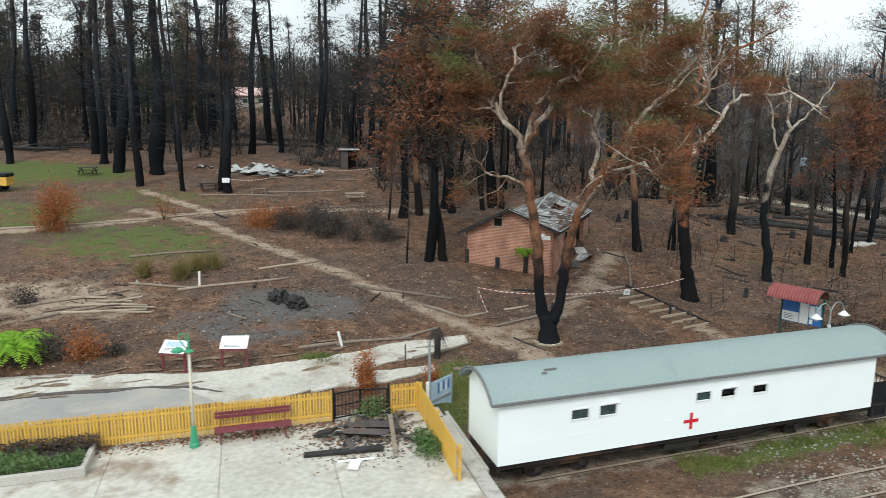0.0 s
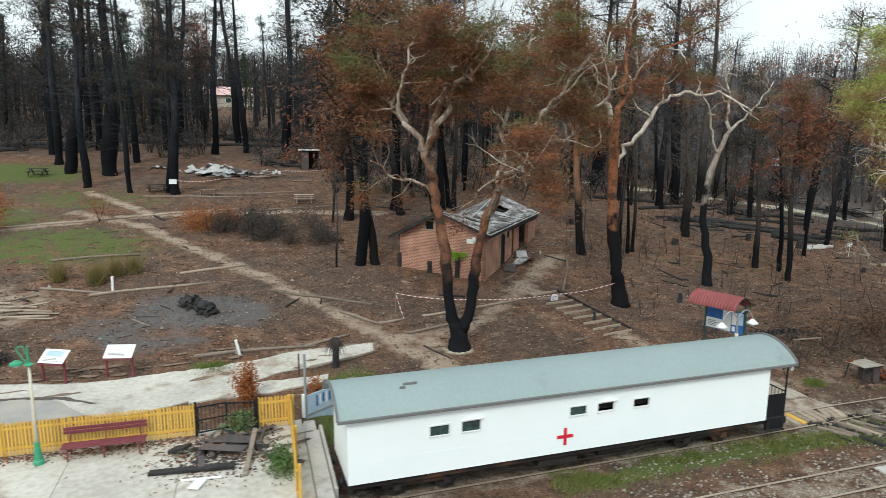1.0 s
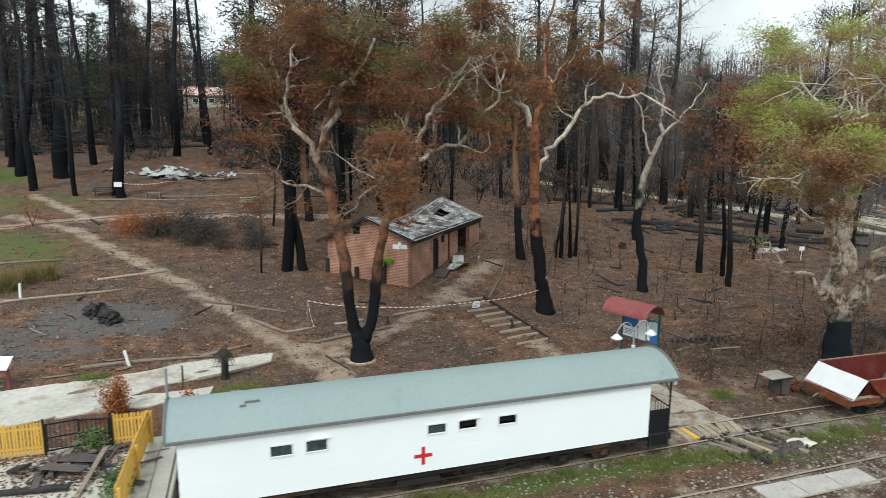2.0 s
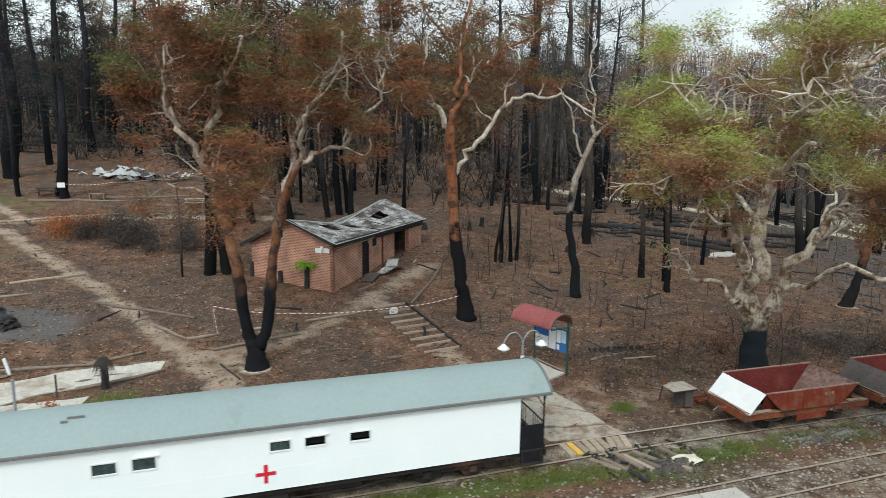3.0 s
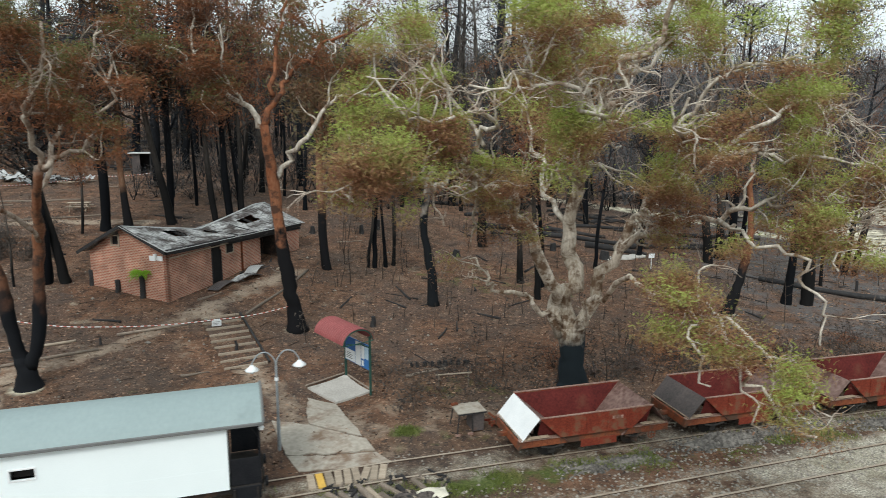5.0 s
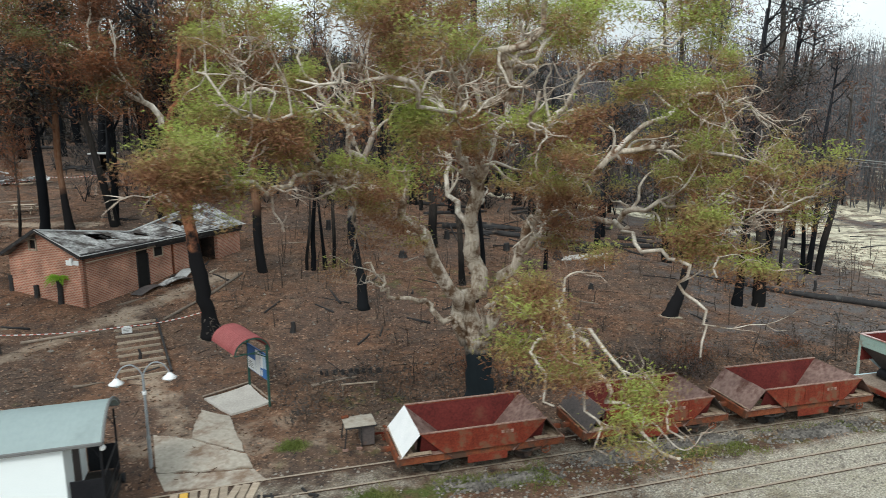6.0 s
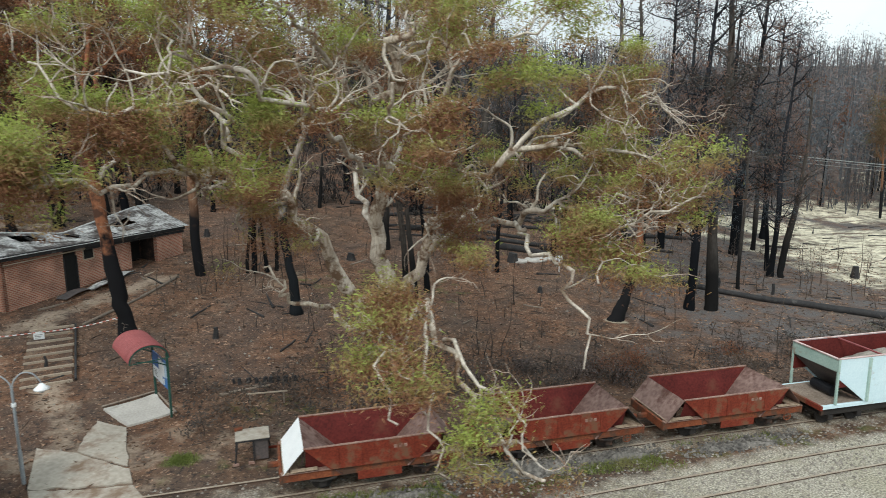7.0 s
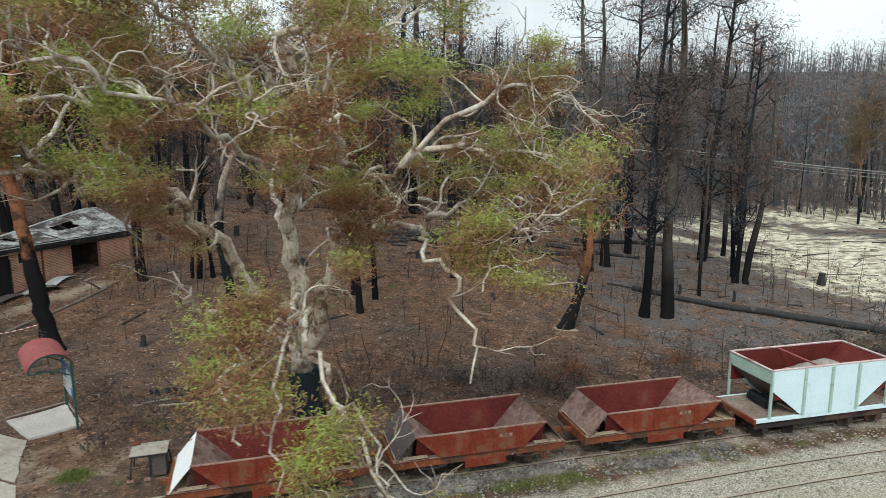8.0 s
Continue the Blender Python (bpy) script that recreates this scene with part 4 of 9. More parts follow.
    for y in (0.14, W - 0.14):
        part("roof_post", Geo().tube([(16.97, y, 0.96), (16.97, y, 3.1)], 0.035, 7), M["black"], root)
        part("roof_bracket", Geo().tube([(16.97, y, 2.5), (16.7, y, 2.95), (16.3, y, 3.1)], 0.02, 5), M["black"], root)
        part("side_gate", Geo().box(16.06, 16.95, y - 0.015, y + 0.015, 1.0, 1.9, 0.005), M["black"], root, "black mesh side gate")
    part("door", Geo().box(L, L + 0.03, 0.95, 1.7, 1.0, 2.9, 0.008), M["dark_steel"], root, "dark end door")
    part("lamp", Geo().tube([(17.05, 0.05, 3.02), (17.05, 0.05, 2.92), (17.05, 0.05, 2.84)], [0.03, 0.09, 0.07], 10), M["white_board"], root, "small white end lamp")
    # underframe, steps, bogies, buffers
    part("sole_bar", Geo().box(0.02, 17.0, 0.16, 0.3, 0.72, 0.95, 0.01), M["under"], root)
    part("sole_bar", Geo().box(0.02, 17.0, W - 0.3, W - 0.16, 0.72, 0.95, 0.01), M["under"], root)
    part("truss_rod", Geo().tube([(3.9, 0.3, 0.74), (6.2, 0.3, 0.42), (10.2, 0.3, 0.42), (12.6, 0.3, 0.74)], 0.022, 6), M["under"], root)
    part("battery_box", Geo().box(6.6, 8.1, 0.28, 0.8, 0.36, 0.74, 0.02), M["under"], root)
    part("air_tank", Geo().tube([(9.0, 0.55, 0.52), (10.5, 0.55, 0.52)], 0.17, 12), M["under"], root)
    for x in (-0.2, 17.1):
        for y in (0.55, W - 0.55):
            part("buffer", Geo().tube([(x - 0.25, y, 0.8), (x, y, 0.8), (x + 0.02, y, 0.8), (x + 0.1, y, 0.8)], [0.06, 0.06, 0.17, 0.17], 12), M["black"], root)
        part("headstock", Geo().box(x - 0.06 if x > 0 else 0.02, x if x > 0 else 0.14, 0.1, W - 0.1, 0.66, 0.92, 0.01), M["under"], root)
    part("valance", Geo().box(16.08, 16.97, 0.06, 0.1, 0.5, 0.95, 0.006), M["black"], root, "black panel below the end platform")
    part("end_step", Geo().box(16.1, 16.9, -0.08, 0.22, 0.48, 0.53, 0.01).box(16.12, 16.17, 0.0, 0.2, 0.5, 0.9).box(16.83, 16.88, 0.0, 0.2, 0.5, 0.9), M["under"], root)
    for bx in (2.5, 13.6):
        bog = part("bogie", Geo().box(bx - 1.35, bx + 1.35, 0.42, 0.54, 0.42, 0.62, 0.02).box(bx - 1.35, bx + 1.35, W - 0.54, W - 0.42, 0.42, 0.62, 0.02)
                   .box(bx - 0.2, bx + 0.2, 0.45, W - 0.45, 0.5, 0.72, 0.02), M["under"], root, "black sprung bogie frame")
        for wx in (bx - 0.85, bx + 0.85):
            part("axle", Geo().tube([(wx, 0.4, 0.42), (wx, W - 0.4, 0.42)], 0.06, 8), M["under"], bog)
            for s in (-1, 1):
                y = W / 2 + s * GAUGE / 2
                part("wheel", Geo().tube([(wx, y - 0.07, 0.42), (wx, y + 0.07, 0.42)], 0.41, 20), M["under"], bog)
                yy = W / 2 + s * 0.86
                part("axle_box", Geo().box(wx - 0.13, wx + 0.13, yy - 0.09, yy + 0.09, 0.3, 0.56, 0.02), M["under"], bog)
                part("spring", Geo().tube([(wx - 0.35, yy, 0.66), (wx, yy, 0.58), (wx + 0.35, yy, 0.66)], 0.035, 6), M["under"], bog)


carriage()


# ---------------------------------------------------------------- wagons
def ballast_wagon(sheet_mat, plate_label, plate_mat, x, shift=0.2, half=2.35, slope_mat=None):
    """Low side-tipping ballast wagon: open box with tent-shaped ends on a flat frame."""
    p, a = on_track(x)
    root = thing("ballast_wagon", pose(p.x - math.sin(a) * shift, p.y + math.cos(a) * shift, 0, 0, 0, math.degrees(a)), "rusty red low-sided ballast wagon with sloping end plates", "wagon", "ballast wagons on the siding")
    W, ZR, ZS = 1.28, 1.785, 0.98
    H = 3.1
    slope_mat = slope_mat or M["rust_dust"]
    # frame
    for y in (-1, 1):
        part("sole_bar", Geo().box(-H, H, y * 1.13 - 0.05, y * 1.13 + 0.05, 0.66, 0.94, 0.012), M["orange_rust"], root, "rusted orange frame bar")
        part("top_flange", Geo().box(-H, H, y * 1.13 - 0.11, y * 1.13 + 0.11, 0.945, 0.975, 0.006), M["rim_dust"], root)
        # side sheet: long top, shorter foot, slanted ends
        b = half - 0.85
        y0, y1 = y * W - 0.02, y * W + 0.02
        ring = [(-half, ZR), (half, ZR), (b, ZS), (-b, ZS)]
        vs = [(u, y0, w) for u, w in ring] + [(u, y1, w) for u, w in ring]
        fs = [(0, 1, 2, 3), (7, 6, 5, 4)] + [(i, i + 4, (i + 1) % 4 + 4, (i + 1) % 4) for i in range(4)]
        side = part("side_sheet", Geo().add(vs, fs), M["rust_red"], root, "rusty red side sheet")
        for u in (-1.25, -0.45, 0.45, 1.25):
            part("rib", Geo().box(u - 0.03, u + 0.03, y * (W + 0.02) - 0.025, y * (W + 0.02) + 0.03, ZS + 0.01, ZR - 0.05, 0.006), M["rust_red"], side)
        for k in range(3):
            part("stencil", Geo().box(0.62 + 0.17 * k, 0.73 + 0.17 * k, y * (W + 0.024) - 0.003, y * (W + 0.024) + 0.003, 1.45, 1.57), M["rim_dust"], side, "faded stencilled mark")
        part("top_rim", Geo().box(-half - 0.02, half + 0.02, y * W - 0.04, y * W + 0.04, ZR, ZR + 0.045, 0.008), M["rim_dust"], root, "dusty worn top rim")
        part("tipping_door", Geo().box(-0.6, 0.9, y * 1.18 - 0.02, y * 1.18 + 0.03, 0.42, 0.72, 0.01), M["rust_red"], root)
    for s in (-1, 1):
        for u, hw in ((H - 0.17, 0.1), (H - 0.42, 0.12)):
            part("end_timber", Geo().box(s * u - hw, s * u + hw, -1.24, 1.24, 0.978, 1.03, 0.012), M["dusty_timber"], root, "pale dusty end timber")
        for y in (-1, 1):
            part("end_step", Geo().box(s * (H - 0.75) - 0.42, s * (H - 0.75) + 0.42, y * 1.2 - 0.1, y * 1.2 + 0.1, 1.035, 1.065, 0.008), M["dusty_timber"], root, "dusty tan step board")
        part("headstock", Geo().box(s * H - 0.05, s * H + 0.05, -1.2, 1.2, 0.62, 0.96, 0.015), M["orange_rust"], root, "rusted headstock")
        # outer plate and inner slope, together a tent
        pm = plate_mat if s < 0 else sheet_mat
        g = Geo()
        for (u0, w0), (u1, w1) in (((s * half, ZR), (s * (half + 0.68), ZS + 0.02)),):
            grid = [[(u0 + (u1 - u0) * t, -W + 2 * W * k / 6, w0 + (w1 - w0) * t + 0.012 * math.sin(k * 1.3 + t * 4)) for k in range(7)] for t in (0, 0.33, 0.66, 1)]
            g.sheet(grid, 0.02)
        part("end_plate", g, pm, root, plate_label if s < 0 else "dusty brown sloping end plate")
        grid = [[(s * (half - 1.25 * t), -W + 0.03 + (2 * W - 0.06) * k / 6, ZR - (ZR - 0.72) * t + 0.01 * math.sin(k * 2 + t * 5)) for k in range(7)] for t in (0, 0.25, 0.5, 0.75, 1)]
        part("end_slope", Geo().sheet(grid, 0.02), slope_mat, root, "dusty inner end slope")
        for y in (-0.7, 0.7):
            part("tent_brace", Geo().beam((s * (half + 0.05), y, ZS), (s * (half - 0.05), y, ZR - 0.08), 0.07, 0.07), M["rust_dust"], root)
        part("coupler", Geo().box(s * H + (0 if s > 0 else -0.42), s * H + (0.42 if s > 0 else 0), -0.08, 0.08, 0.68, 0.86, 0.03), M["orange_rust"], root)
        part("brake_pipe", Geo().tube(smooth_line([(s * (H + 0.04), 0.4, 0.7), (s * (H + 0.25), 0.42, 0.55), (s * (H + 0.38), 0.3, 0.62)]), 0.025, 6), M["pale_timber"], root)
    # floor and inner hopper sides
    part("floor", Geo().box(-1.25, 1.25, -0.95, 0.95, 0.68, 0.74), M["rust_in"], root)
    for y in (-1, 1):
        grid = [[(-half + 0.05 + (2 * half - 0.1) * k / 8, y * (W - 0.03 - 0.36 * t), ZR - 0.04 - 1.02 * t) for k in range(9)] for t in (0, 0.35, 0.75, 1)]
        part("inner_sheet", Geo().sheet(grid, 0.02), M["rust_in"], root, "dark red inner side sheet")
    for wx in (-1.75, 1.75):
        part("axle", Geo().tube([(wx, -0.95, 0.38), (wx, 0.95, 0.38)], 0.06, 8), M["under"], root)
        for y in (-1, 1):
            w = part("wheel", Geo().tube([(wx, y * GAUGE / 2 - 0.06, 0.38), (wx, y * GAUGE / 2 + 0.06, 0.38)], 0.37, 20), M["under"], root)
            part("axle_guard", Geo().box(wx - 0.13, wx + 0.13, y * 1.06 - 0.03, y * 1.06 + 0.03, 0.28, 0.68, 0.02), M["under"], root)
            part("spring", Geo().tube([(wx - 0.45, y * 1.16, 0.62), (wx, y * 1.16, 0.54), (wx + 0.45, y * 1.16, 0.62)], 0.04, 6), M["under"], root)
    part("hand_wheel", Geo().tube([(2.35 + 0.16 * math.cos(i * math.pi / 8), -1.3, 0.62 + 0.16 * math.sin(i * math.pi / 8)) for i in range(17)], 0.018, 5, cap=False)
         .tube([(2.35, -1.3, 0.46), (2.35, -1.3, 0.78)], 0.014, 5).tube([(2.19, -1.3, 0.62), (2.51, -1.3, 0.62)], 0.014, 5), M["orange_rust"], root, "rusty brake hand wheel")
    return root


ballast_wagon(M["rust_dust"], "bright white sloping end plate", M["white_board"], 25.15, slope_mat=M["rust_dust"])
ballast_wagon(M["dark_steel"], "dark grey sloping end plate", M["dark_steel"], 31.85)
ballast_wagon(M["rust_dust"], "dusty brown sloping end plate", M["rust_dust"], 38.60)


def hopper_wagon(x):
    """High hopper with ribbed white sides, green ends and red inside."""
    p, a = on_track(x)
    root = thing("hopper_wagon", pose(p.x + math.sin(a) * 0.2, p.y - math.cos(a) * 0.2, 0, 0, 0, math.degrees(a)), "white and faded green ribbed hopper wagon with red interior", "wagon", "hopper wagons on the siding")
    W, ZR, ZD, h = 1.2, 2.89, 1.0, 2.75
    for y in (-1, 1):
        b0, b1 = h - 1.45, h - 1.45
        ring = [(-h, ZR), (h, ZR), (h, ZR - 0.75), (b1, ZD), (-b0, ZD), (-h, ZR - 0.75)]
        k = len(ring)
        vs = [(u, y * W - 0.015, w) for u, w in ring] + [(u, y * W + 0.015, w) for u, w in ring]
        fs = [tuple(range(k)), tuple(reversed(range(k, 2 * k)))] + [(i, i + k, (i + 1) % k + k, (i + 1) % k) for i in range(k)]
        s = part("side_sheet", Geo().add(vs, fs), M["hop_white"], root, "pale blue-white side sheet")
        for u in (-1.25, 0.0, 1.25):
            part("rib", Geo().box(u - 0.05, u + 0.05, y * (W + 0.05) - 0.05, y * (W + 0.05) + 0.05, ZD + 0.02, ZR - 0.03, 0.01), M["hop_green"], s, "grey-green stiffening rib")
        part("top_rim", Geo().box(-h - 0.03, h + 0.03, y * W - 0.04, y * W + 0.05, ZR, ZR + 0.05, 0.01), M["rim_pink"], root, "worn pinkish rim")
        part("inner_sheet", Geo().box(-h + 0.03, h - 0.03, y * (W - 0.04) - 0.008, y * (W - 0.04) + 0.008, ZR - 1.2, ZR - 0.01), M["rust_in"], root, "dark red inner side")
        part("sole_bar", Geo().box(-3.35, 3.35, y * 1.15 - 0.05, y * 1.15 + 0.05, 0.84, 1.0, 0.01), M["hop_white"], root, "white frame bar")
        part("under_frame", Geo().box(-3.2, 3.2, y * 1.0 - 0.05, y * 1.0 + 0.05, 0.52, 0.83, 0.01), M["under"], root)
        for u in (-h + 0.03, h - 0.03):
            part("corner_post", Geo().box(u - 0.045, u + 0.045, y * W - 0.045, y * W + 0.045, ZD, ZR, 0.008), M["hop_green"], root, "pale green corner post")
    for s in (-1, 1):
        part("end_band", Geo().box(s * h - 0.015, s * h + 0.015, -W, W, ZR - 0.52, ZR, 0.006), M["hop_green"], root, "faded green end band")
        part("end_rim", Geo().box(s * h - 0.05, s * h + 0.05, -W - 0.04, W + 0.04, ZR, ZR + 0.05, 0.01), M["rim_pink"], root, "worn pinkish rim")
        grid = [[(s * (h - 1.5 * t), -W + 0.03 + (2 * W - 0.06) * k / 4, ZR - 0.5 - 1.35 * t) for k in range(5)] for t in (0, 0.5, 1)]
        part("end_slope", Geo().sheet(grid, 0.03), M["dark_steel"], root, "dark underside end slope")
        grid = [[(s * (h - 0.02 - 1.9 * t), -W + 0.05 + (2 * W - 0.1) * k / 4, ZR - 0.03 - 1.7 * t) for k in range(5)] for t in (0, 0.5, 1)]
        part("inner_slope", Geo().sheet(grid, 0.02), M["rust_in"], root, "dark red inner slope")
        part("headstock", Geo().box(s * 3.35 - 0.06, s * 3.35 + 0.06, -1.22, 1.22, 0.8, 1.0, 0.015), M["rust_red"], root, "rusty red headstock")
        part("deck", Geo().box(min(s * 3.3, s * 1.4), max(s * 3.3, s * 1.4), -1.1, 1.1, 0.96, 0.995), M["deck_dust"], root, "dusty tan end deck")
        part("tank", Geo().tube([(s * 2.15, -0.5, 1.25), (s * 2.15, 0.55, 1.25)], 0.22, 12), M["black"], root, "black air tank")
        part("coupler", Geo().box(min(s * 3.35, s * 3.8), max(s * 3.35, s * 3.8), -0.09, 0.09, 0.66, 0.86, 0.03), M["orange_rust"], root)
        for wx in (s * 2.0 - 0.7, s * 2.0 + 0.7):
            part("axle", Geo().tube([(wx, -0.9, 0.38), (wx, 0.9, 0.38)], 0.06, 8), M["under"], root)
            for y in (-1, 1):
                part("wheel", Geo().tube([(wx, y * GAUGE / 2 - 0.06, 0.38), (wx, y * GAUGE / 2 + 0.06, 0.38)], 0.37, 20), M["under"], root)
                part("axle_box", Geo().box(wx - 0.12, wx + 0.12, y * 0.98 - 0.07, y * 0.98 + 0.07, 0.28, 0.5, 0.02), M["under"], root)
    part("divider", Geo().box(-0.55, -0.47, -W + 0.05, W - 0.05, ZR - 0.06, ZR, 0.01), M["tin_red"], root, "red cross bar")
    g = Geo()
    rg = np.random.RandomState(5)
    n = 9
    grid = [[(-0.4 + 2.7 * i / n, -1.05 + 2.1 * j / n, ZR - 0.95 + 0.6 * math.exp(-((i / n - 0.55) ** 2 + (j / n - 0.6) ** 2) * 7) + 0.04 * rg.rand()) for j in range(n + 1)] for i in range(n + 1)]
    part("load", g.sheet(grid, 0.1), M["stone"], root, "heap of pale ballast")
    return root


hopper_wagon(45.33)
hopper_wagon(53.2)


# ---------------------------------------------------------------- trees
def leaf_blades(rg, centres, size, width, droop=0.5, spread=1.0):
    """Pointed leaves: slim three-cornered blades of random heading that hang a little."""
    n = len(centres)
    a = rg.normal(0, 1, (n, 3))
    a[:, 2] = a[:, 2] * spread - droop
    a /= np.linalg.norm(a, axis=1, keepdims=True)
    b = np.cross(a, rg.normal(0, 1, (n, 3)))
    b /= np.linalg.norm(b, axis=1, keepdims=True) + 1e-9
    s = size * rg.uniform(0.6, 1.3, (n, 1))
    w = width * rg.uniform(0.7, 1.3, (n, 1))
    c = np.asarray(centres)
    return np.stack([c - b * w, c + b * w, c + a * s], 1)


def wander(rg, start, heading, length, steps, curl=0.35, lift=0.0):
    """A crooked twig from start along heading."""
    p, d = Vector(start), Vector(heading).normalized()
    out = [p.copy()]
    for _ in range(steps):
        d = (d + Vector(rg.normal(0, curl, 3)) + Vector((0, 0, lift))).normalized()
        p = p + d * (length / steps)
        out.append(p.copy())
    return out


def spray(rg, pts, count, spread):
    """Leaf places scattered round the outer part of a twig."""
    k = rg.randint(max(0, len(pts) // 2 - 1), len(pts), count)
    base = np.array([tuple(pts[i]) for i in k])
    return base + rg.normal(0, spread, (count, 3)) * np.array([1, 1, 0.55])


def hero_tree(name, base, limbs, bark_mat, leaf_mat, label, seed, leaf=0.2, second=5, twigs=5, per=26, reach=2.4, bare=0.0, limb_mat=None, sub_len=(1.4, 2.6), leaf_from=0.35, spread=0.36, lift=0.08, wig=0.38, thick=0.06, cull=-0.1, green=0.0, barked=(), curl=0.42, twig_mat=None, hollow=(0.0, 0.0), sparse=(), full=()):
    """A tree from hand-placed main limbs (points and end radii), on which branches, twigs and leaves grow."""
    rg = np.random.RandomState(seed)
    root = thing(name, Matrix.Translation(base), label, "tree")
    g, boughs, centres, tones = Geo(), Geo(), [], []
    trunk = Geo()
    for i, (pts, r0, r1, grow) in enumerate(limbs):
        line = smooth_line(pts, 4)
        n = len(line)
        amp = 0.05 if grow == 0 else wig * min(1.0, 0.35 + r0 * 5)
        line = [p + noise.noise_vector(Vector((j * 0.45, i * 3.7, seed))) * (amp if 0 < j < n - 1 else 0) + noise.noise_vector(Vector((j * 1.4, i * 5.1, seed + 7))) * (amp * 0.5 if grow and 0 < j < n - 1 else 0) + Vector(rg.normal(0, 1, 3)) * (0.03 if 0 < j < n - 1 else 0) for j, p in enumerate(line)]
        if grow == 0:
            rad = [r0 + (r1 - r0) * (j / (n - 1)) + (r0 * 0.25 * math.exp(-line[j].z / 0.4) if pts[0][2] < 0.3 else 0) for j in range(n)]
            trunk.tube(line, rad, 12, ovality=0.09, seed=i)
            continue
        rad = [r0 + (r1 - r0) * (j / (n - 1)) ** 0.8 for j in range(n)]
        limb = Geo()
        limb.tube(line, rad, 9, ovality=0.08, seed=i)
        # fire scorched the limbs near the fork only
        if i not in barked:
            limb.h = [h if q < len(limb.h) * 0.3 else max(h, 12.0) for q, h in enumerate(limb.h)]
        part("limb", limb, (limb_mat or bark_mat) if i not in barked and (pts[0][2] > 6 or limb_mat is None) else bark_mat, root, smooth=True)
        total = sum((line[j + 1] - line[j]).length for j in range(n - 1))
        for b in range(int(second * grow * max(1.0, total / 3.5))):
            t = rg.uniform(leaf_from, 1.0)
            j = min(int(t * (n - 1)), n - 2)
            d = (line[j + 1] - line[j]).normalized()
            side = Vector(rg.normal(0, 1, 3))
            side = (side - d * side.dot(d)).normalized()
            head = d * rg.uniform(0.2, 0.9) + side + Vector((0, 0, lift * 3))
            L2 = rg.uniform(*sub_len) * (1.0 if r0 > 0.085 else 0.62)
            br = wander(rg, line[j], head, L2, 6, curl, lift)
            r2 = min(rad[j] * 0.6, thick)
            boughs.tube(smooth_line(br, 2), [r2 * (1 - 0.75 * k / 12) for k in range(13)], 5, cap=False)
            for q in range(twigs):
                k = rg.randint(2, 7)
                dd = (br[k] - br[k - 1]).normalized() + Vector(rg.normal(0, 0.8, 3)) + Vector((0, 0, lift))
                tw = wander(rg, br[k], dd, rg.uniform(0.5, 1.1) * reach / 2.4, 3, 0.4, 0.0)
                g.tube(tw, [0.018, 0.013, 0.009, 0.005], 3, cap=False)
                inside = math.hypot(tw[2].x, tw[2].y) < hollow[0] and tw[2].z < hollow[1]
                if not inside and rg.rand() > (0.75 if i in sparse else bare) and noise.noise(Vector(tw[2]) * 0.42 + Vector((seed, 0, 0))) > (cull - 0.1 if i in full else cull):
                    sp = spray(rg, tw, int(per * rg.uniform(0.5, 1.5)), spread * rg.uniform(0.7, 1.2))
                    centres.append(sp)
                    # tone rises with a leaf's height in its clump: greener above, browner below
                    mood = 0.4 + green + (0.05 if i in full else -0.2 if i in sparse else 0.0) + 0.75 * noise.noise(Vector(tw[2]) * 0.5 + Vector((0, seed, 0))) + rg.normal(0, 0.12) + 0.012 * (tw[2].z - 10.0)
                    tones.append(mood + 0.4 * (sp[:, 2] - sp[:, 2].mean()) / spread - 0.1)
    part("trunk", trunk, bark_mat, root, smooth=True)
    part("branch", boughs, limb_mat or bark_mat, root, smooth=True)["kind"] = "stuff"
    part("twig", g, twig_mat or M["twig_grey"], root, smooth=False)["kind"] = "stuff"
    c = np.concatenate(centres)
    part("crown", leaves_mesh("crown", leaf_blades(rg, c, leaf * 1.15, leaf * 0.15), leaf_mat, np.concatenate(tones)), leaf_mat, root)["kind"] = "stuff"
    return root


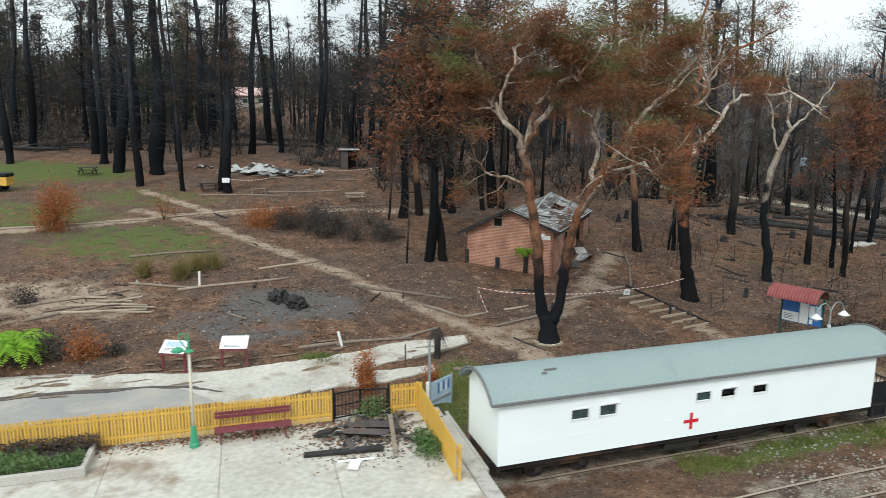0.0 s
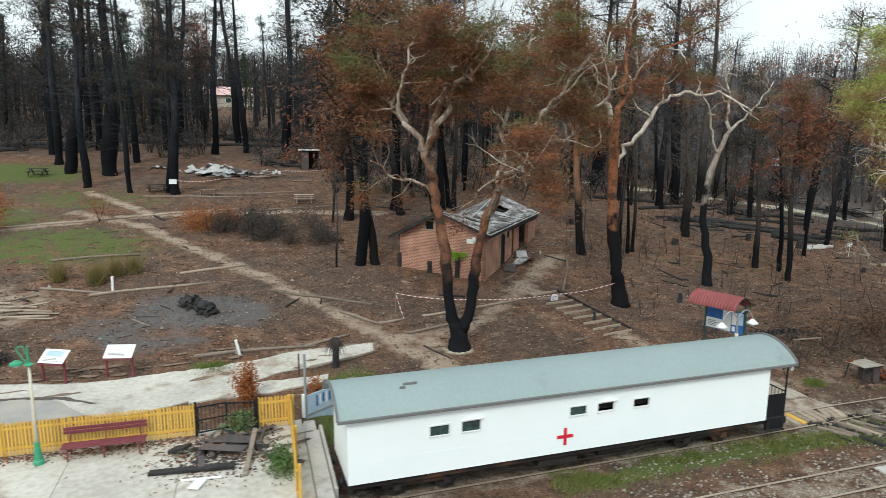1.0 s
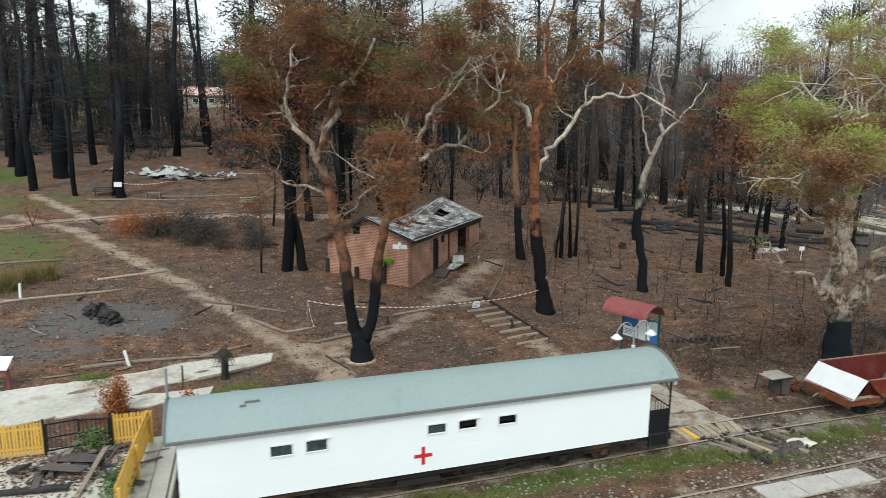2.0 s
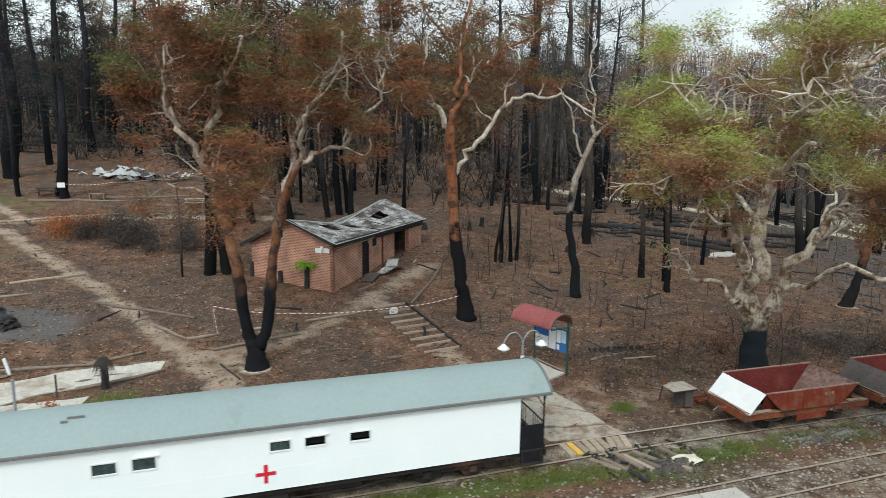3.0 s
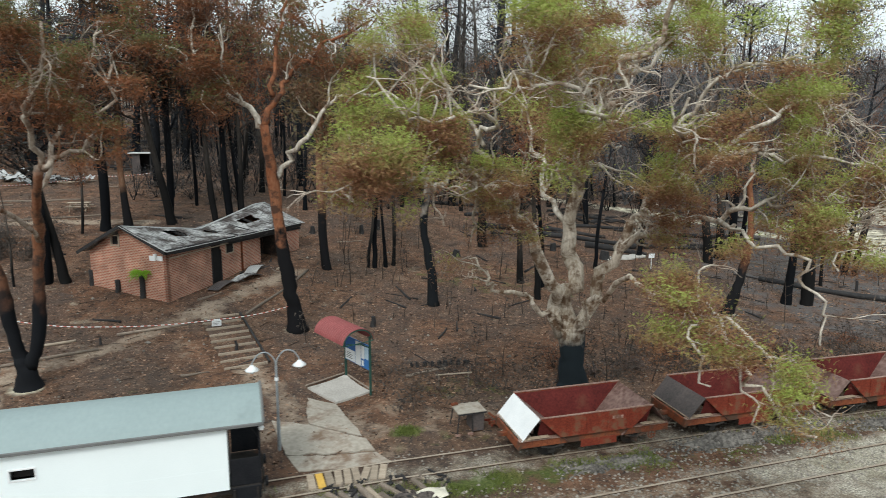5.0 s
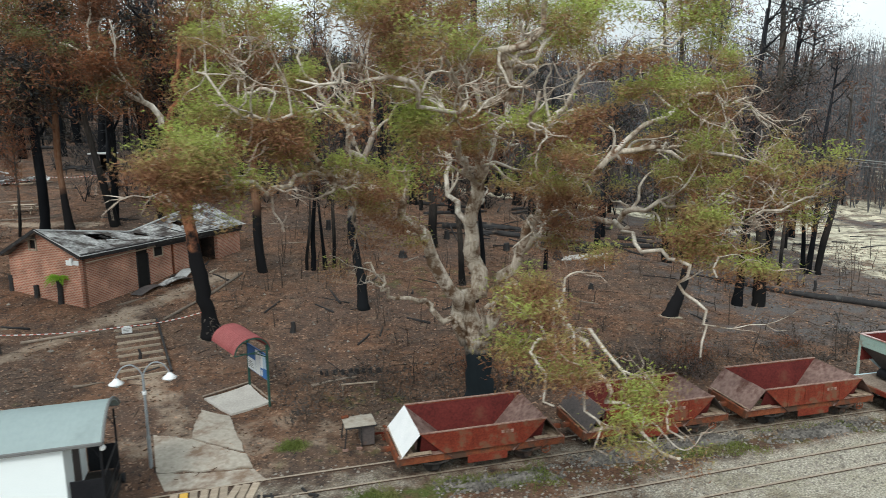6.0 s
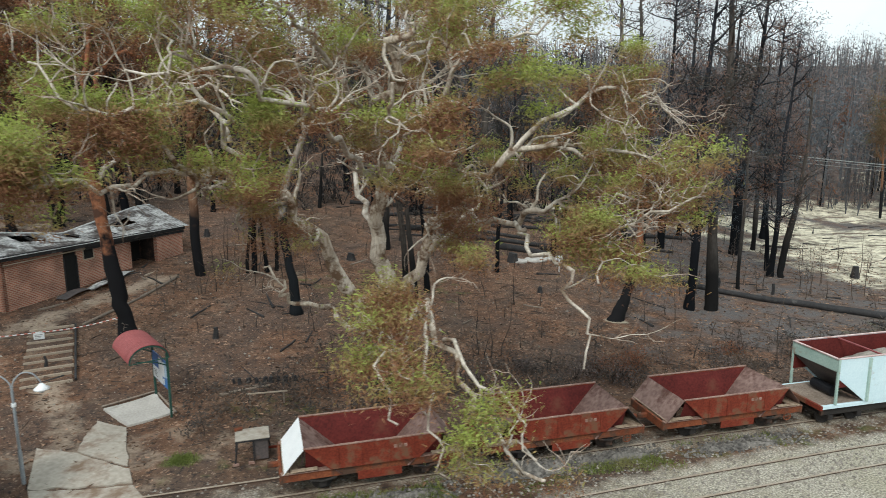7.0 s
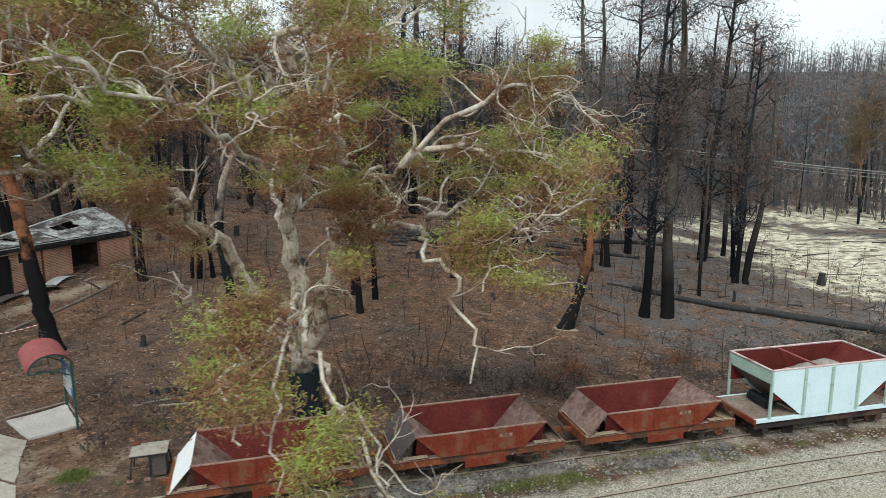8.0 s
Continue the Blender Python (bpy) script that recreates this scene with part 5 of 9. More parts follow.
# twin-stemmed scorched gum behind the carriage
A_LIMBS = [
    ([(0.1, 0, -0.3), (0.0, 0.1, 0.6), (-0.15, 0.15, 1.3)], 0.46, 0.34, 0),
    ([(-0.15, 0.15, 1.1), (-0.42, 0.15, 2.0), (-0.6, 0.1, 3.8), (-0.85, -0.1, 5.8), (-1.2, -0.3, 7.6), (-1.37, -0.45, 8.6), (-1.7, -1.07, 9.85)], 0.30, 0.2, 0),
    ([(0.15, 0.1, 0.9), (0.55, 0.2, 1.9), (0.75, 0.3, 3.6), (0.95, 0.2, 5.1), (1.3, -0.1, 6.6), (1.9, -0.9, 8.2), (2.7, -1.7, 9.7)], 0.30, 0.16, 0),
    ([(-1.7, -1.05, 9.75), (-2.4, -1.0, 10.9), (-3.1, -0.9, 11.85), (-3.8, -0.9, 12.3), (-4.6, -0.8, 13.2)], 0.16, 0.05, 1.1),
    ([(-1.7, -1.05, 9.75), (-1.2, -1.0, 11.2), (-0.6, -1.0, 13.05), (-0.2, -0.8, 14.6), (0.2, -0.4, 16.6)], 0.17, 0.05, 1.2),
    ([(-1.6, -0.95, 9.5), (-1.0, -1.7, 11.0), (-0.5, -1.9, 12.3), (0.1, -2.8, 12.8), (0.5, -3.6, 13.1), (1.4, -4.2, 14.4)], 0.15, 0.05, 1.1),
    ([(1.3, -0.1, 6.5), (1.7, -2.4, 8.0), (1.9, -5.0, 9.0), (2.1, -8.1, 9.3), (2.5, -9.4, 8.9)], 0.11, 0.04, 0.9),
    ([(2.6, -1.6, 9.5), (3.3, -1.8, 10.0), (4.1, -1.9, 10.1), (5.3, -2.2, 10.9), (6.2, -2.6, 12.2), (6.5, -2.8, 13.4)], 0.13, 0.04, 1.0),
    ([(2.6, -1.6, 9.5), (3.2, -2.6, 10.8), (4.0, -3.7, 12.0), (4.8, -4.2, 13.2), (5.2, -4.6, 14.6)], 0.13, 0.04, 1.1),
    ([(1.85, -0.8, 8.0), (1.9, 0.2, 10.0), (2.4, 1.3, 12.1), (3.0, 1.6, 13.6), (3.6, 2.0, 15.2)], 0.13, 0.04, 1.1),
    ([(-1.2, -0.3, 7.6), (-2.0, -0.4, 8.2), (-3.0, -0.6, 8.5), (-4.2, -0.8, 9.3)], 0.09, 0.03, 0.8),
    ([(-2.4, -1.0, 10.9), (-2.6, -2.0, 12.6), (-1.9, -2.9, 14.5), (-1.5, -3.2, 16.2)], 0.09, 0.03, 1.1),
    ([(-3.1, -0.9, 11.85), (-3.7, 0.0, 13.4), (-4.2, 0.4, 15.4)], 0.08, 0.03, 1.0),
]
hero_tree("gum_tree", (1.39, 31.7, 1.0), A_LIMBS, M["gum_a"], M["leaf_brown"], "twin-trunked scorched gum tree with brown hanging leaves", 21, green=-0.03, limb_mat=M["limb_tan"], second=4.6, twigs=6, per=260, leaf=0.14, cull=-0.02, thick=0.07, sub_len=(1.4, 2.8), spread=0.34)

# orange-barked gum by the steps
B_LIMBS = [
    ([(0.15, 0, -0.3), (-0.05, 0.1, 1.0), (-0.25, 0.1, 2.2), (-0.5, 0.1, 4.3), (-0.7, 0.0, 6.5), (-0.82, -0.3, 8.4), (-0.95, -0.9, 10.9)], 0.43, 0.24, 0),
    ([(-0.95, -0.9, 10.8), (-1.8, -1.2, 11.8), (-2.9, -1.6, 12.9), (-3.9, -1.9, 13.5), (-5.2, -2.0, 14.6)], 0.17, 0.05, 1.0),
    ([(-0.95, -0.9, 10.8), (-0.5, -0.6, 12.3), (0.3, -0.2, 13.3), (1.4, 0.3, 14.3), (2.5, 0.6, 15.2), (4.4, 0.8, 16.2)], 0.18, 0.05, 0.7),
    ([(-0.5, -0.6, 12.3), (-0.3, -0.2, 14.5), (-0.1, 0.5, 16.6), (0.1, 1.0, 19.6)], 0.14, 0.05, 1.0),
    ([(-0.78, -0.2, 8.0), (-0.1, 0.3, 9.0), (0.9, 0.5, 10.5), (2.0, 0.55, 11.9), (3.2, 0.45, 12.5), (4.6, 0.3, 12.6), (5.9, 0.0, 12.1), (6.9, -0.2, 11.2)], 0.16, 0.05, 0.35),
    ([(2.0, 0.55, 11.9), (2.2, 0.8, 13.2), (2.9, 1.0, 14.2)], 0.06, 0.03, 0.5),
    ([(-3.9, -1.9, 13.5), (-4.2, -1.4, 15.4), (-4.0, -1.0, 17.4)], 0.07, 0.03, 1.0),
    ([(-1.8, -1.2, 11.8), (-2.2, -2.6, 13.4), (-2.0, -3.4, 15.4)], 0.08, 0.03, 0.9),
]
hero_tree("gum_tree", (11.1, 39.7, 1.42), B_LIMBS, M["gum_b"], M["leaf_brown"], "tall gum tree with orange bark above a blackened foot", 22, green=-0.12, barked=(2, 3), limb_mat=M["limb_pale"], second=4.2, twigs=5, per=200, cull=-0.02, leaf=0.16, sub_len=(1.4, 3.0))

# slender gum with a black foot and bare pale top
D_LIMBS = [
    ([(0.0, 0, -0.3), (-0.2, 0.0, 2.0), (-0.6, 0.1, 5.0), (-0.4, 0.2, 7.2), (0.2, 0.4, 9.0), (0.67, 0.5, 10.2)], 0.3, 0.15, 0),
    ([(0.66, 0.5, 10.1), (0.5, 0.6, 11.6), (0.7, 0.8, 13.0), (0.4, 1.0, 14.8), (0.8, 1.2, 16.4)], 0.12, 0.03, 0.9),
    ([(0.66, 0.5, 10.1), (1.5, 0.4, 11.4), (2.4, 0.2, 12.2), (3.2, 0.0, 13.6)], 0.1, 0.03, 0.8),
    ([(0.2, 0.4, 9.0), (-0.6, 0.2, 10.4), (-0.9, 0.0, 12.0), (-1.8, -0.2, 13.4)], 0.09, 0.03, 0.8),
]
hero_tree("gum_tree", (18.4, 45.05, top(18.4, 45.05)), D_LIMBS, M["gum_d"], M["leaf_brown"], "slender gum tree with charred foot and nearly bare pale limbs", 25, limb_mat=M["limb_pale"], second=3.6, twigs=5, per=60, leaf=0.17, bare=0.55, sub_len=(1.2, 2.4))

# wide green and brown gum behind the wagons
C_LIMBS = [
    ([(0.15, 0, -0.3), (0.12, 0.05, 0.8), (0.05, 0.0, 2.0), (-0.1, -0.1, 3.3)], 0.62, 0.56, 0),
    ([(-0.4, -0.1, 2.8), (-1.0, -0.7, 4.6), (-1.55, -1.5, 6.4), (-1.9, -2.1, 7.7), (-2.8, -2.9, 9.0), (-4.0, -3.75, 9.8), (-4.4, -5.2, 10.3), (-4.5, -6.65, 10.5), (-5.0, -7.85, 11.1), (-6.4, -8.3, 11.3)], 0.33, 0.05, 0.75),
    ([(-4.0, -3.75, 9.8), (-4.1, -5.0, 11.3), (-3.9, -6.2, 12.4), (-5.0, -8.0, 12.3), (-5.3, -8.9, 12.1), (-6.6, -9.2, 12.6), (-7.6, -9.1, 13.4)], 0.11, 0.03, 1.2),
    ([(-4.5, -6.65, 10.5), (-5.4, -8.8, 10.6), (-6.0, -11.0, 10.3), (-7.6, -10.6, 10.3), (-8.6, -10.0, 10.1)], 0.08, 0.03, 1.3),
    ([(-4.1, -5.0, 11.3), (-5.2, -4.8, 12.8), (-5.9, -4.7, 14.2), (-7.0, -4.4, 15.4)], 0.08, 0.03, 0.7),
    ([(-0.5, -0.2, 3.2), (-1.5, -0.7, 4.4), (-2.7, -1.4, 5.1), (-3.5, -1.3, 5.2), (-4.0, -1.2, 5.6), (-4.6, -1.0, 6.4)], 0.15, 0.04, 0.2),
    ([(-0.1, -0.1, 2.9), (-0.15, -0.2, 5.2), (-0.1, -0.3, 7.2), (0.0, -0.5, 9.4), (0.1, -1.4, 11.2), (0.35, -2.6, 12.6), (0.9, -3.6, 13.6), (1.6, -4.6, 14.8), (2.4, -5.4, 16.4)], 0.42, 0.08, 1.1),
    ([(0.1, -1.2, 10.9), (-0.4, -2.6, 12.4), (-0.8, -4.6, 13.6), (-1.2, -6.8, 14.4), (-1.5, -9.2, 14.7)], 0.15, 0.03, 1.4),
    ([(0.05, -0.6, 9.6), (-0.5, -3.0, 10.6), (-0.7, -5.8, 11.6), (-0.6, -8.4, 12.2), (-1.4, -9.8, 12.9), (-3.0, -10.2, 13.2), (-4.6, -10.1, 13.1)], 0.13, 0.03, 1.2),
    ([(0.35, 0.0, 2.8), (0.9, -0.6, 5.2), (1.5, -1.3, 7.0), (2.2, -2.1, 8.6), (3.1, -3.0, 9.8), (4.4, -3.3, 10.6), (6.2, -2.6, 11.2), (8.7, -1.1, 11.2)], 0.3, 0.05, 1.3),
    ([(3.1, -3.0, 9.8), (2.8, -4.6, 10.8), (2.3, -6.4, 11.6), (1.8, -8.1, 12.0), (1.6, -9.4, 12.8)], 0.15, 0.04, 1.1),
    ([(2.3, -6.3, 11.6), (2.6, -6.6, 12.8), (3.4, -7.4, 13.6), (4.3, -8.2, 13.9), (5.4, -8.8, 14.3)], 0.09, 0.03, 1.5),
    ([(1.5, -1.3, 7.0), (3.2, -2.4, 8.0), (4.9, -3.2, 8.5), (5.6, -3.9, 9.0), (6.5, -4.2, 9.35), (7.4, -4.6, 9.0), (8.2, -5.6, 9.4), (9.3, -6.7, 10.0)], 0.15, 0.03, 0.9),
    ([(7.4, -4.6, 9.0), (8.0, -6.0, 8.9), (8.6, -7.2, 9.2), (9.7, -7.8, 9.9)], 0.07, 0.025, 2.2),
    ([(7.4, -4.6, 9.0), (7.3, -6.0, 8.7), (7.3, -7.2, 8.4), (6.9, -8.2, 7.6)], 0.06, 0.025, 1.1),
    ([(4.9, -3.2, 8.5), (5.2, -5.0, 8.3), (5.9, -6.9, 7.95), (6.3, -7.6, 7.3), (6.5, -8.0, 6.2), (6.6, -8.2, 5.2)], 0.09, 0.025, 0.2),
    ([(4.4, -3.3, 10.6), (6.2, -3.2, 12.0), (8.0, -2.8, 12.8), (9.5, -2.0, 12.6), (10.8, -1.6, 11.8)], 0.11, 0.03, 2.2),
    ([(6.2, -2.6, 11.2), (7.6, -3.4, 10.8), (9.2, -3.6, 10.6), (10.6, -3.2, 10.0)], 0.09, 0.025, 1.5),
    ([(0.2, -0.3, 3.1), (0.7, -2.5, 4.9), (1.3, -5.0, 6.4), (2.0, -7.4, 6.8), (2.8, -9.0, 6.2), (3.2, -9.4, 5.4), (3.6, -10.0, 4.8), (4.6, -10.7, 3.9), (5.3, -11.0, 3.4)], 0.13, 0.04, 0.15),
    ([(2.0, -7.4, 6.8), (2.0, -9.2, 7.0), (1.7, -10.7, 6.8), (1.7, -11.5, 6.2), (1.9, -11.9, 5.2)], 0.07, 0.025, 0.5),
    ([(2.8, -9.0, 6.2), (3.5, -10.6, 6.2), (4.5, -11.5, 5.5), (5.0, -12.1, 4.5)], 0.06, 0.02, 0.45),
    ([(2.0, -9.2, 7.0), (2.6, -11.2, 6.3), (2.8, -12.2, 5.4), (3.1, -12.6, 4.3)], 0.05, 0.02, 0.35),
    ([(-0.1, -0.3, 7.2), (-1.0, 1.2, 9.2), (-1.6, 2.6, 11.2), (-2.2, 3.6, 13.6)], 0.15, 0.04, 0.9),
    ([(0.0, -0.5, 9.4), (1.0, 1.0, 11.6), (2.0, 2.2, 13.8), (2.8, 3.0, 16.2)], 0.14, 0.04, 1.0),
    ([(1.5, -1.3, 7.0), (3.0, 0.4, 8.2), (4.6, 1.6, 9.6), (6.2, 2.2, 11.0)], 0.11, 0.03, 0.7),
    ([(0.35, -2.6, 12.6), (-0.6, -2.4, 14.4), (-1.8, -2.8, 16.4)], 0.11, 0.03, 1.3),
    ([(0.9, -3.6, 13.6), (2.6, -3.4, 15.0), (4.4, -3.4, 16.0)], 0.09, 0.03, 1.3),
]
hero_tree("gum_tree", (25.2, 33.95, 0.3), C_LIMBS, M["gum_c"], M["leaf_olive"], "broad gum tree with pale crooked limbs and green and brown leaves", 23, limb_mat=M["limb_pale"], second=4.4, twigs=7, per=320, leaf=0.115, sub_len=(1.3, 3.0), spread=0.31, thick=0.085, cull=0.08, green=0.04, wig=0.6, curl=0.55, twig_mat=M["limb_tan"], hollow=(4.4, 10.8), sparse=(5, 12, 15, 16, 17), full=(11, 13, 14, 19, 20, 21))


# leaning gum with tan bark past the wagons
E_LIMBS = [
    ([(-0.1, 0, -0.3), (0.3, 0, 0.8), (0.65, 0.1, 1.7), (1.1, 0.3, 3.3), (1.35, 0.5, 5.0), (1.3, 0.7, 7.2), (1.2, 0.9, 9.0)], 0.38, 0.13, 0),
    ([(1.0, 0.3, 3.4), (0.4, -0.2, 4.6), (-0.2, -0.5, 5.4), (-1.0, -0.8, 5.7)], 0.07, 0.025, 1.0),
    ([(1.35, 0.5, 4.9), (2.0, 0.3, 6.0), (2.9, 0.0, 6.6), (3.6, -0.2, 7.4)], 0.07, 0.025, 1.0),
    ([(1.2, 0.9, 8.8), (1.6, 1.0, 10.0), (1.3, 1.2, 11.2), (1.9, 1.4, 12.6)], 0.11, 0.03, 1.0),
    ([(1.3, 0.7, 7.0), (0.4, 0.4, 8.2), (-0.2, 0.2, 9.4), (-0.4, 0.0, 10.6)], 0.07, 0.025, 1.0),
]
hero_tree("gum_tree", (37.15, 47.5, 0.42), E_LIMBS, M["gum_e"], M["leaf_brown"], "leaning gum tree with orange trunk, charred foot and sparse russet leaves", 24, limb_mat=M["limb_tan"], second=3.6, twigs=6, per=90, leaf=0.16, sub_len=(0.9, 1.9), spread=0.34, green=-0.1, bare=0.2, curl=0.55)


# ---------------------------------------------------------------- burnt forest
def burnt_tree(kind, seed):
    """One kind of burnt tree at the origin: its wood and its foliage, to be shared by many."""
    rg = np.random.RandomState(seed)
    H = rg.uniform(17, 23) if kind in ("pine", "tall", "broad") else rg.uniform(9, 15)
    R = H * (0.0155 if kind != "slim" else 0.0115)
    lean = Vector((rg.normal(0, 0.035), rg.normal(0, 0.03), 1))
    steps = 9
    spine = [Vector((lean.x * z + 0.12 * math.sin(z * 0.5 + seed), lean.y * z + 0.1 * math.cos(z * 0.43 + seed), z)) for z in np.linspace(-0.4, H, steps + 1)]
    trunk = Geo()
    zs = [-0.4, 0.05, 0.35, 0.8, 1.5, 2.4, 3.4, 4.6, 6.0] + list(np.linspace(7.4, H, 6))
    stem = [Vector((lean.x * z + 0.12 * math.sin(z * 0.5 + seed) + rg.normal(0, 0.02), lean.y * z + 0.1 * math.cos(z * 0.43 + seed), z)) for z in zs]
    trunk.tube(stem, [R * (1 - 0.82 * max(z / H, 0) ** 1.1) * (1 + 0.3 * math.exp(-(z + 0.4) / 0.45)) * rg.uniform(0.93, 1.07) for z in zs], 9, ovality=0.13, seed=seed)
    br, leaves = Geo(), []

    def along(t):
        f = t * steps
        j = min(int(f), steps - 1)
        return spine[j].lerp(spine[j + 1], f - j)

    if kind == "pine":
        for k in range(70):
            t = rg.uniform(0.25, 0.99)
            a = rg.uniform(0, 6.28)
            L = (1.0 - t) * 3.6 + 0.9
            p = along(t)
            tw = wander(rg, p, (math.cos(a), math.sin(a), rg.uniform(-0.15, 0.35)), L * rg.uniform(0.5, 1.1), 4, 0.16, 0.03)
            br.tube(tw, [0.04 * (1.3 - t), 0.032, 0.024, 0.015, 0.006], 3, cap=False)
            if rg.rand() < 0.4 and t > 0.42:
                leaves.append(spray(rg, tw, int(90 * rg.uniform(0.5, 1.4)), 0.36))
    elif kind == "broad":
        for k in range(34):
            t = rg.uniform(0.22, 0.98)
            a = rg.uniform(0, 6.28)
            p = along(t)
            tw = wander(rg, p, (math.cos(a), math.sin(a), rg.uniform(0.0, 0.9)), rg.uniform(2.0, 5.2) * (1.15 - 0.5 * t), 6, 0.2, 0.05)
            br.tube(tw, [0.075, 0.06, 0.046, 0.034, 0.024, 0.014, 0.006], 4, cap=False)
            for q in range(8):
                j = rg.randint(1, 7)
                t2 = wander(rg, tw[j], Vector(rg.normal(0, 1, 3)) + Vector((0, 0, 0.6)), rg.uniform(0.8, 2.2), 3, 0.3, 0.05)
                br.tube(t2, [0.018, 0.013, 0.009, 0.004], 3, cap=False)
                if rg.rand() < 0.45:
                    leaves.append(spray(rg, t2, 46, 0.34))
    elif kind == "tall":
        for k in range(40):
            t = rg.uniform(0.28, 0.98)
            a = rg.uniform(0, 6.28)
            p = along(t)
            tw = wander(rg, p, (math.cos(a), math.sin(a), rg.uniform(0.2, 1.0)), rg.uniform(1.2, 3.6), 6, 0.22, 0.06)
            br.tube(tw, [0.055, 0.045, 0.036, 0.028, 0.02, 0.013, 0.006], 3, cap=False)
            for q in range(4):
                j = rg.randint(2, 7)
                t2 = wander(rg, tw[j], Vector(rg.normal(0, 1, 3)) + Vector((0, 0, 0.5)), rg.uniform(0.7, 1.9), 3, 0.3, 0.03)
                br.tube(t2, [0.016, 0.012, 0.009, 0.005], 3, cap=False)
            if rg.rand() < 0.6:
                leaves.append(spray(rg, tw, int(100 * rg.uniform(0.5, 1.4)), 0.36))
    else:
        forks = 3 if kind == "gum" else 1
        for k in range(5 + forks * 4):
            t = rg.uniform(0.4, 0.97)
            a = rg.uniform(0, 6.28)
            p = along(t)
            tw = wander(rg, p, (math.cos(a), math.sin(a), rg.uniform(0.5, 1.6)), rg.uniform(1.2, 3.8 if kind == "gum" else 2.0), 7, 0.25, 0.05)
            br.tube(tw, [R * 0.42, R * 0.36, R * 0.3, R * 0.22, R * 0.16, R * 0.1, 0.012, 0.006], 5, cap=False)
            for q in range(5):
                j = rg.randint(2, 8)
                t2 = wander(rg, tw[j], Vector(rg.normal(0, 1, 3)) + Vector((0, 0, 0.4)), rg.uniform(0.6, 1.5), 3, 0.35, 0.0)
                br.tube(t2, [0.016, 0.012, 0.008, 0.004], 3, cap=False)
                if kind == "gum" and rg.rand() < 0.8:
                    leaves.append(spray(rg, t2, int(75 * rg.uniform(0.4, 1.4)), 0.36))
                elif rg.rand() < 0.12:
                    leaves.append(spray(rg, t2, 24, 0.25))
    lq = None
    if leaves:
        c = np.concatenate(leaves)
        lq = leaf_blades(rg, c, 0.36 if kind == "pine" else 0.23, 0.032 if kind == "pine" else 0.032, droop=0.3)
    return trunk, br, lq, H


LABELS = {"pine": "tall burnt pine with blackened trunk and scorched needles", "tall": "tall charred tree with bare upswept branches", "broad": "big blackened tree with a wide haze of bare twigs",
          "gum": "scorched gum tree with brown leaves", "slim": "thin burnt sapling tree, nearly bare"}
SORTS = {}
for kind, count, woods, leaf in (("pine", 5, ("burnt",), "leaf_pine"), ("tall", 4, ("burnt", "burnt_grey"), "leaf_pine"), ("broad", 3, ("burnt",), "leaf_smoke"), ("gum", 6, ("burnt_grey", "burnt_orange", "burnt"), "leaf_russet"), ("slim", 4, ("burnt", "burnt_grey"), "leaf_brown")):
    SORTS[kind] = []
    for i in range(count):
        trunk, br, lq, H = burnt_tree(kind, 100 + i * 7 + len(kind))
        w = M[woods[i % len(woods)]]
        leaf = leaf if kind != "gum" else ("leaf_russet", "leaf_green_brown", "leaf_pine")[i % 3]
        SORTS[kind].append((trunk.mesh("trunk", w, True), br.mesh("twig", w), leaves_mesh("crown", lq, M[leaf]) if lq is not None else None, H))


def plant(kind, x, y, height=None, turn=None, lean=0.0, which=None, girth=1.0, rg=random.Random(77)):
    """Stands one of the burnt trees on the ground."""
    tr, br, cr, H = SORTS[kind][rg.randrange(len(SORTS[kind])) if which is None else which]
    s = (height or H * rg.uniform(0.85, 1.15)) / H
    m = pose(x, y, top(x, y) - 0.05, lean + rg.gauss(0, 2.0), rg.gauss(0, 2.6), rg.uniform(0, 360) if turn is None else turn)
    root = thing({"pine": "burnt_pine", "live": "conifer", "dense": "conifer"}.get(kind, "burnt_tree"), m @ Matrix.Diagonal((s * girth, s * girth, s, 1)), LABELS[kind], "tree", {"pine": "burnt pines", "tall": "tall charred trees", "broad": "wide charred trees", "gum": "scorched gums", "slim": "burnt saplings", "live": "live conifers", "dense": "scorched conifers"}[kind])
    for nm, me in (("trunk", tr), ("twig", br), ("crown", cr)):
        if me:
            o = new(nm, me)
            o.parent = root
            if nm != "trunk":
                o["kind"] = "stuff"
    return root


# pines on the rise past the lawns
for x, y, h, gth in ((-43.3, 73.1, 24, 1.2), (-39.3, 68.9, 25, 1.5), (-34.3, 62.4, 21, 1.1), (-35.4, 69.4, 27, 1.9), (-29.5, 61.3, 18, 0.9), (-25.2, 61.3, 22, 1.25), (-26.0, 61.9, 20, 1.0), (-40.3, 97.5, 26, 1.6),
                    (-30.7, 86.3, 25, 1.2), (-32.4, 101.7, 27, 1.3), (-27.8, 90.0, 25, 1.1), (-22.2, 89.6, 26, 1.2), (-24.5, 100, 27, 1.1), (-19.5, 97, 26, 1.1), (-11.8, 73.2, 24, 1.3), (-13.5, 84, 25, 1.1), (-47, 78, 25, 1.2),
                    (-52, 70, 24, 1.1), (-57, 82, 26, 1.3), (-49, 90, 26, 1.2), (-63.8, 89.0, 26, 1.2), (-60, 71, 23, 1.0), (-44.5, 84, 26, 1.1), (-37.5, 88, 27, 1.2), (-15.5, 92, 27, 1.2), (-8.5, 88, 26, 1.1), (-36.2, 77.0, 24, 1.0), (-53.5, 96, 26, 1.2)):
    plant("pine", x, y, h, girth=gth)
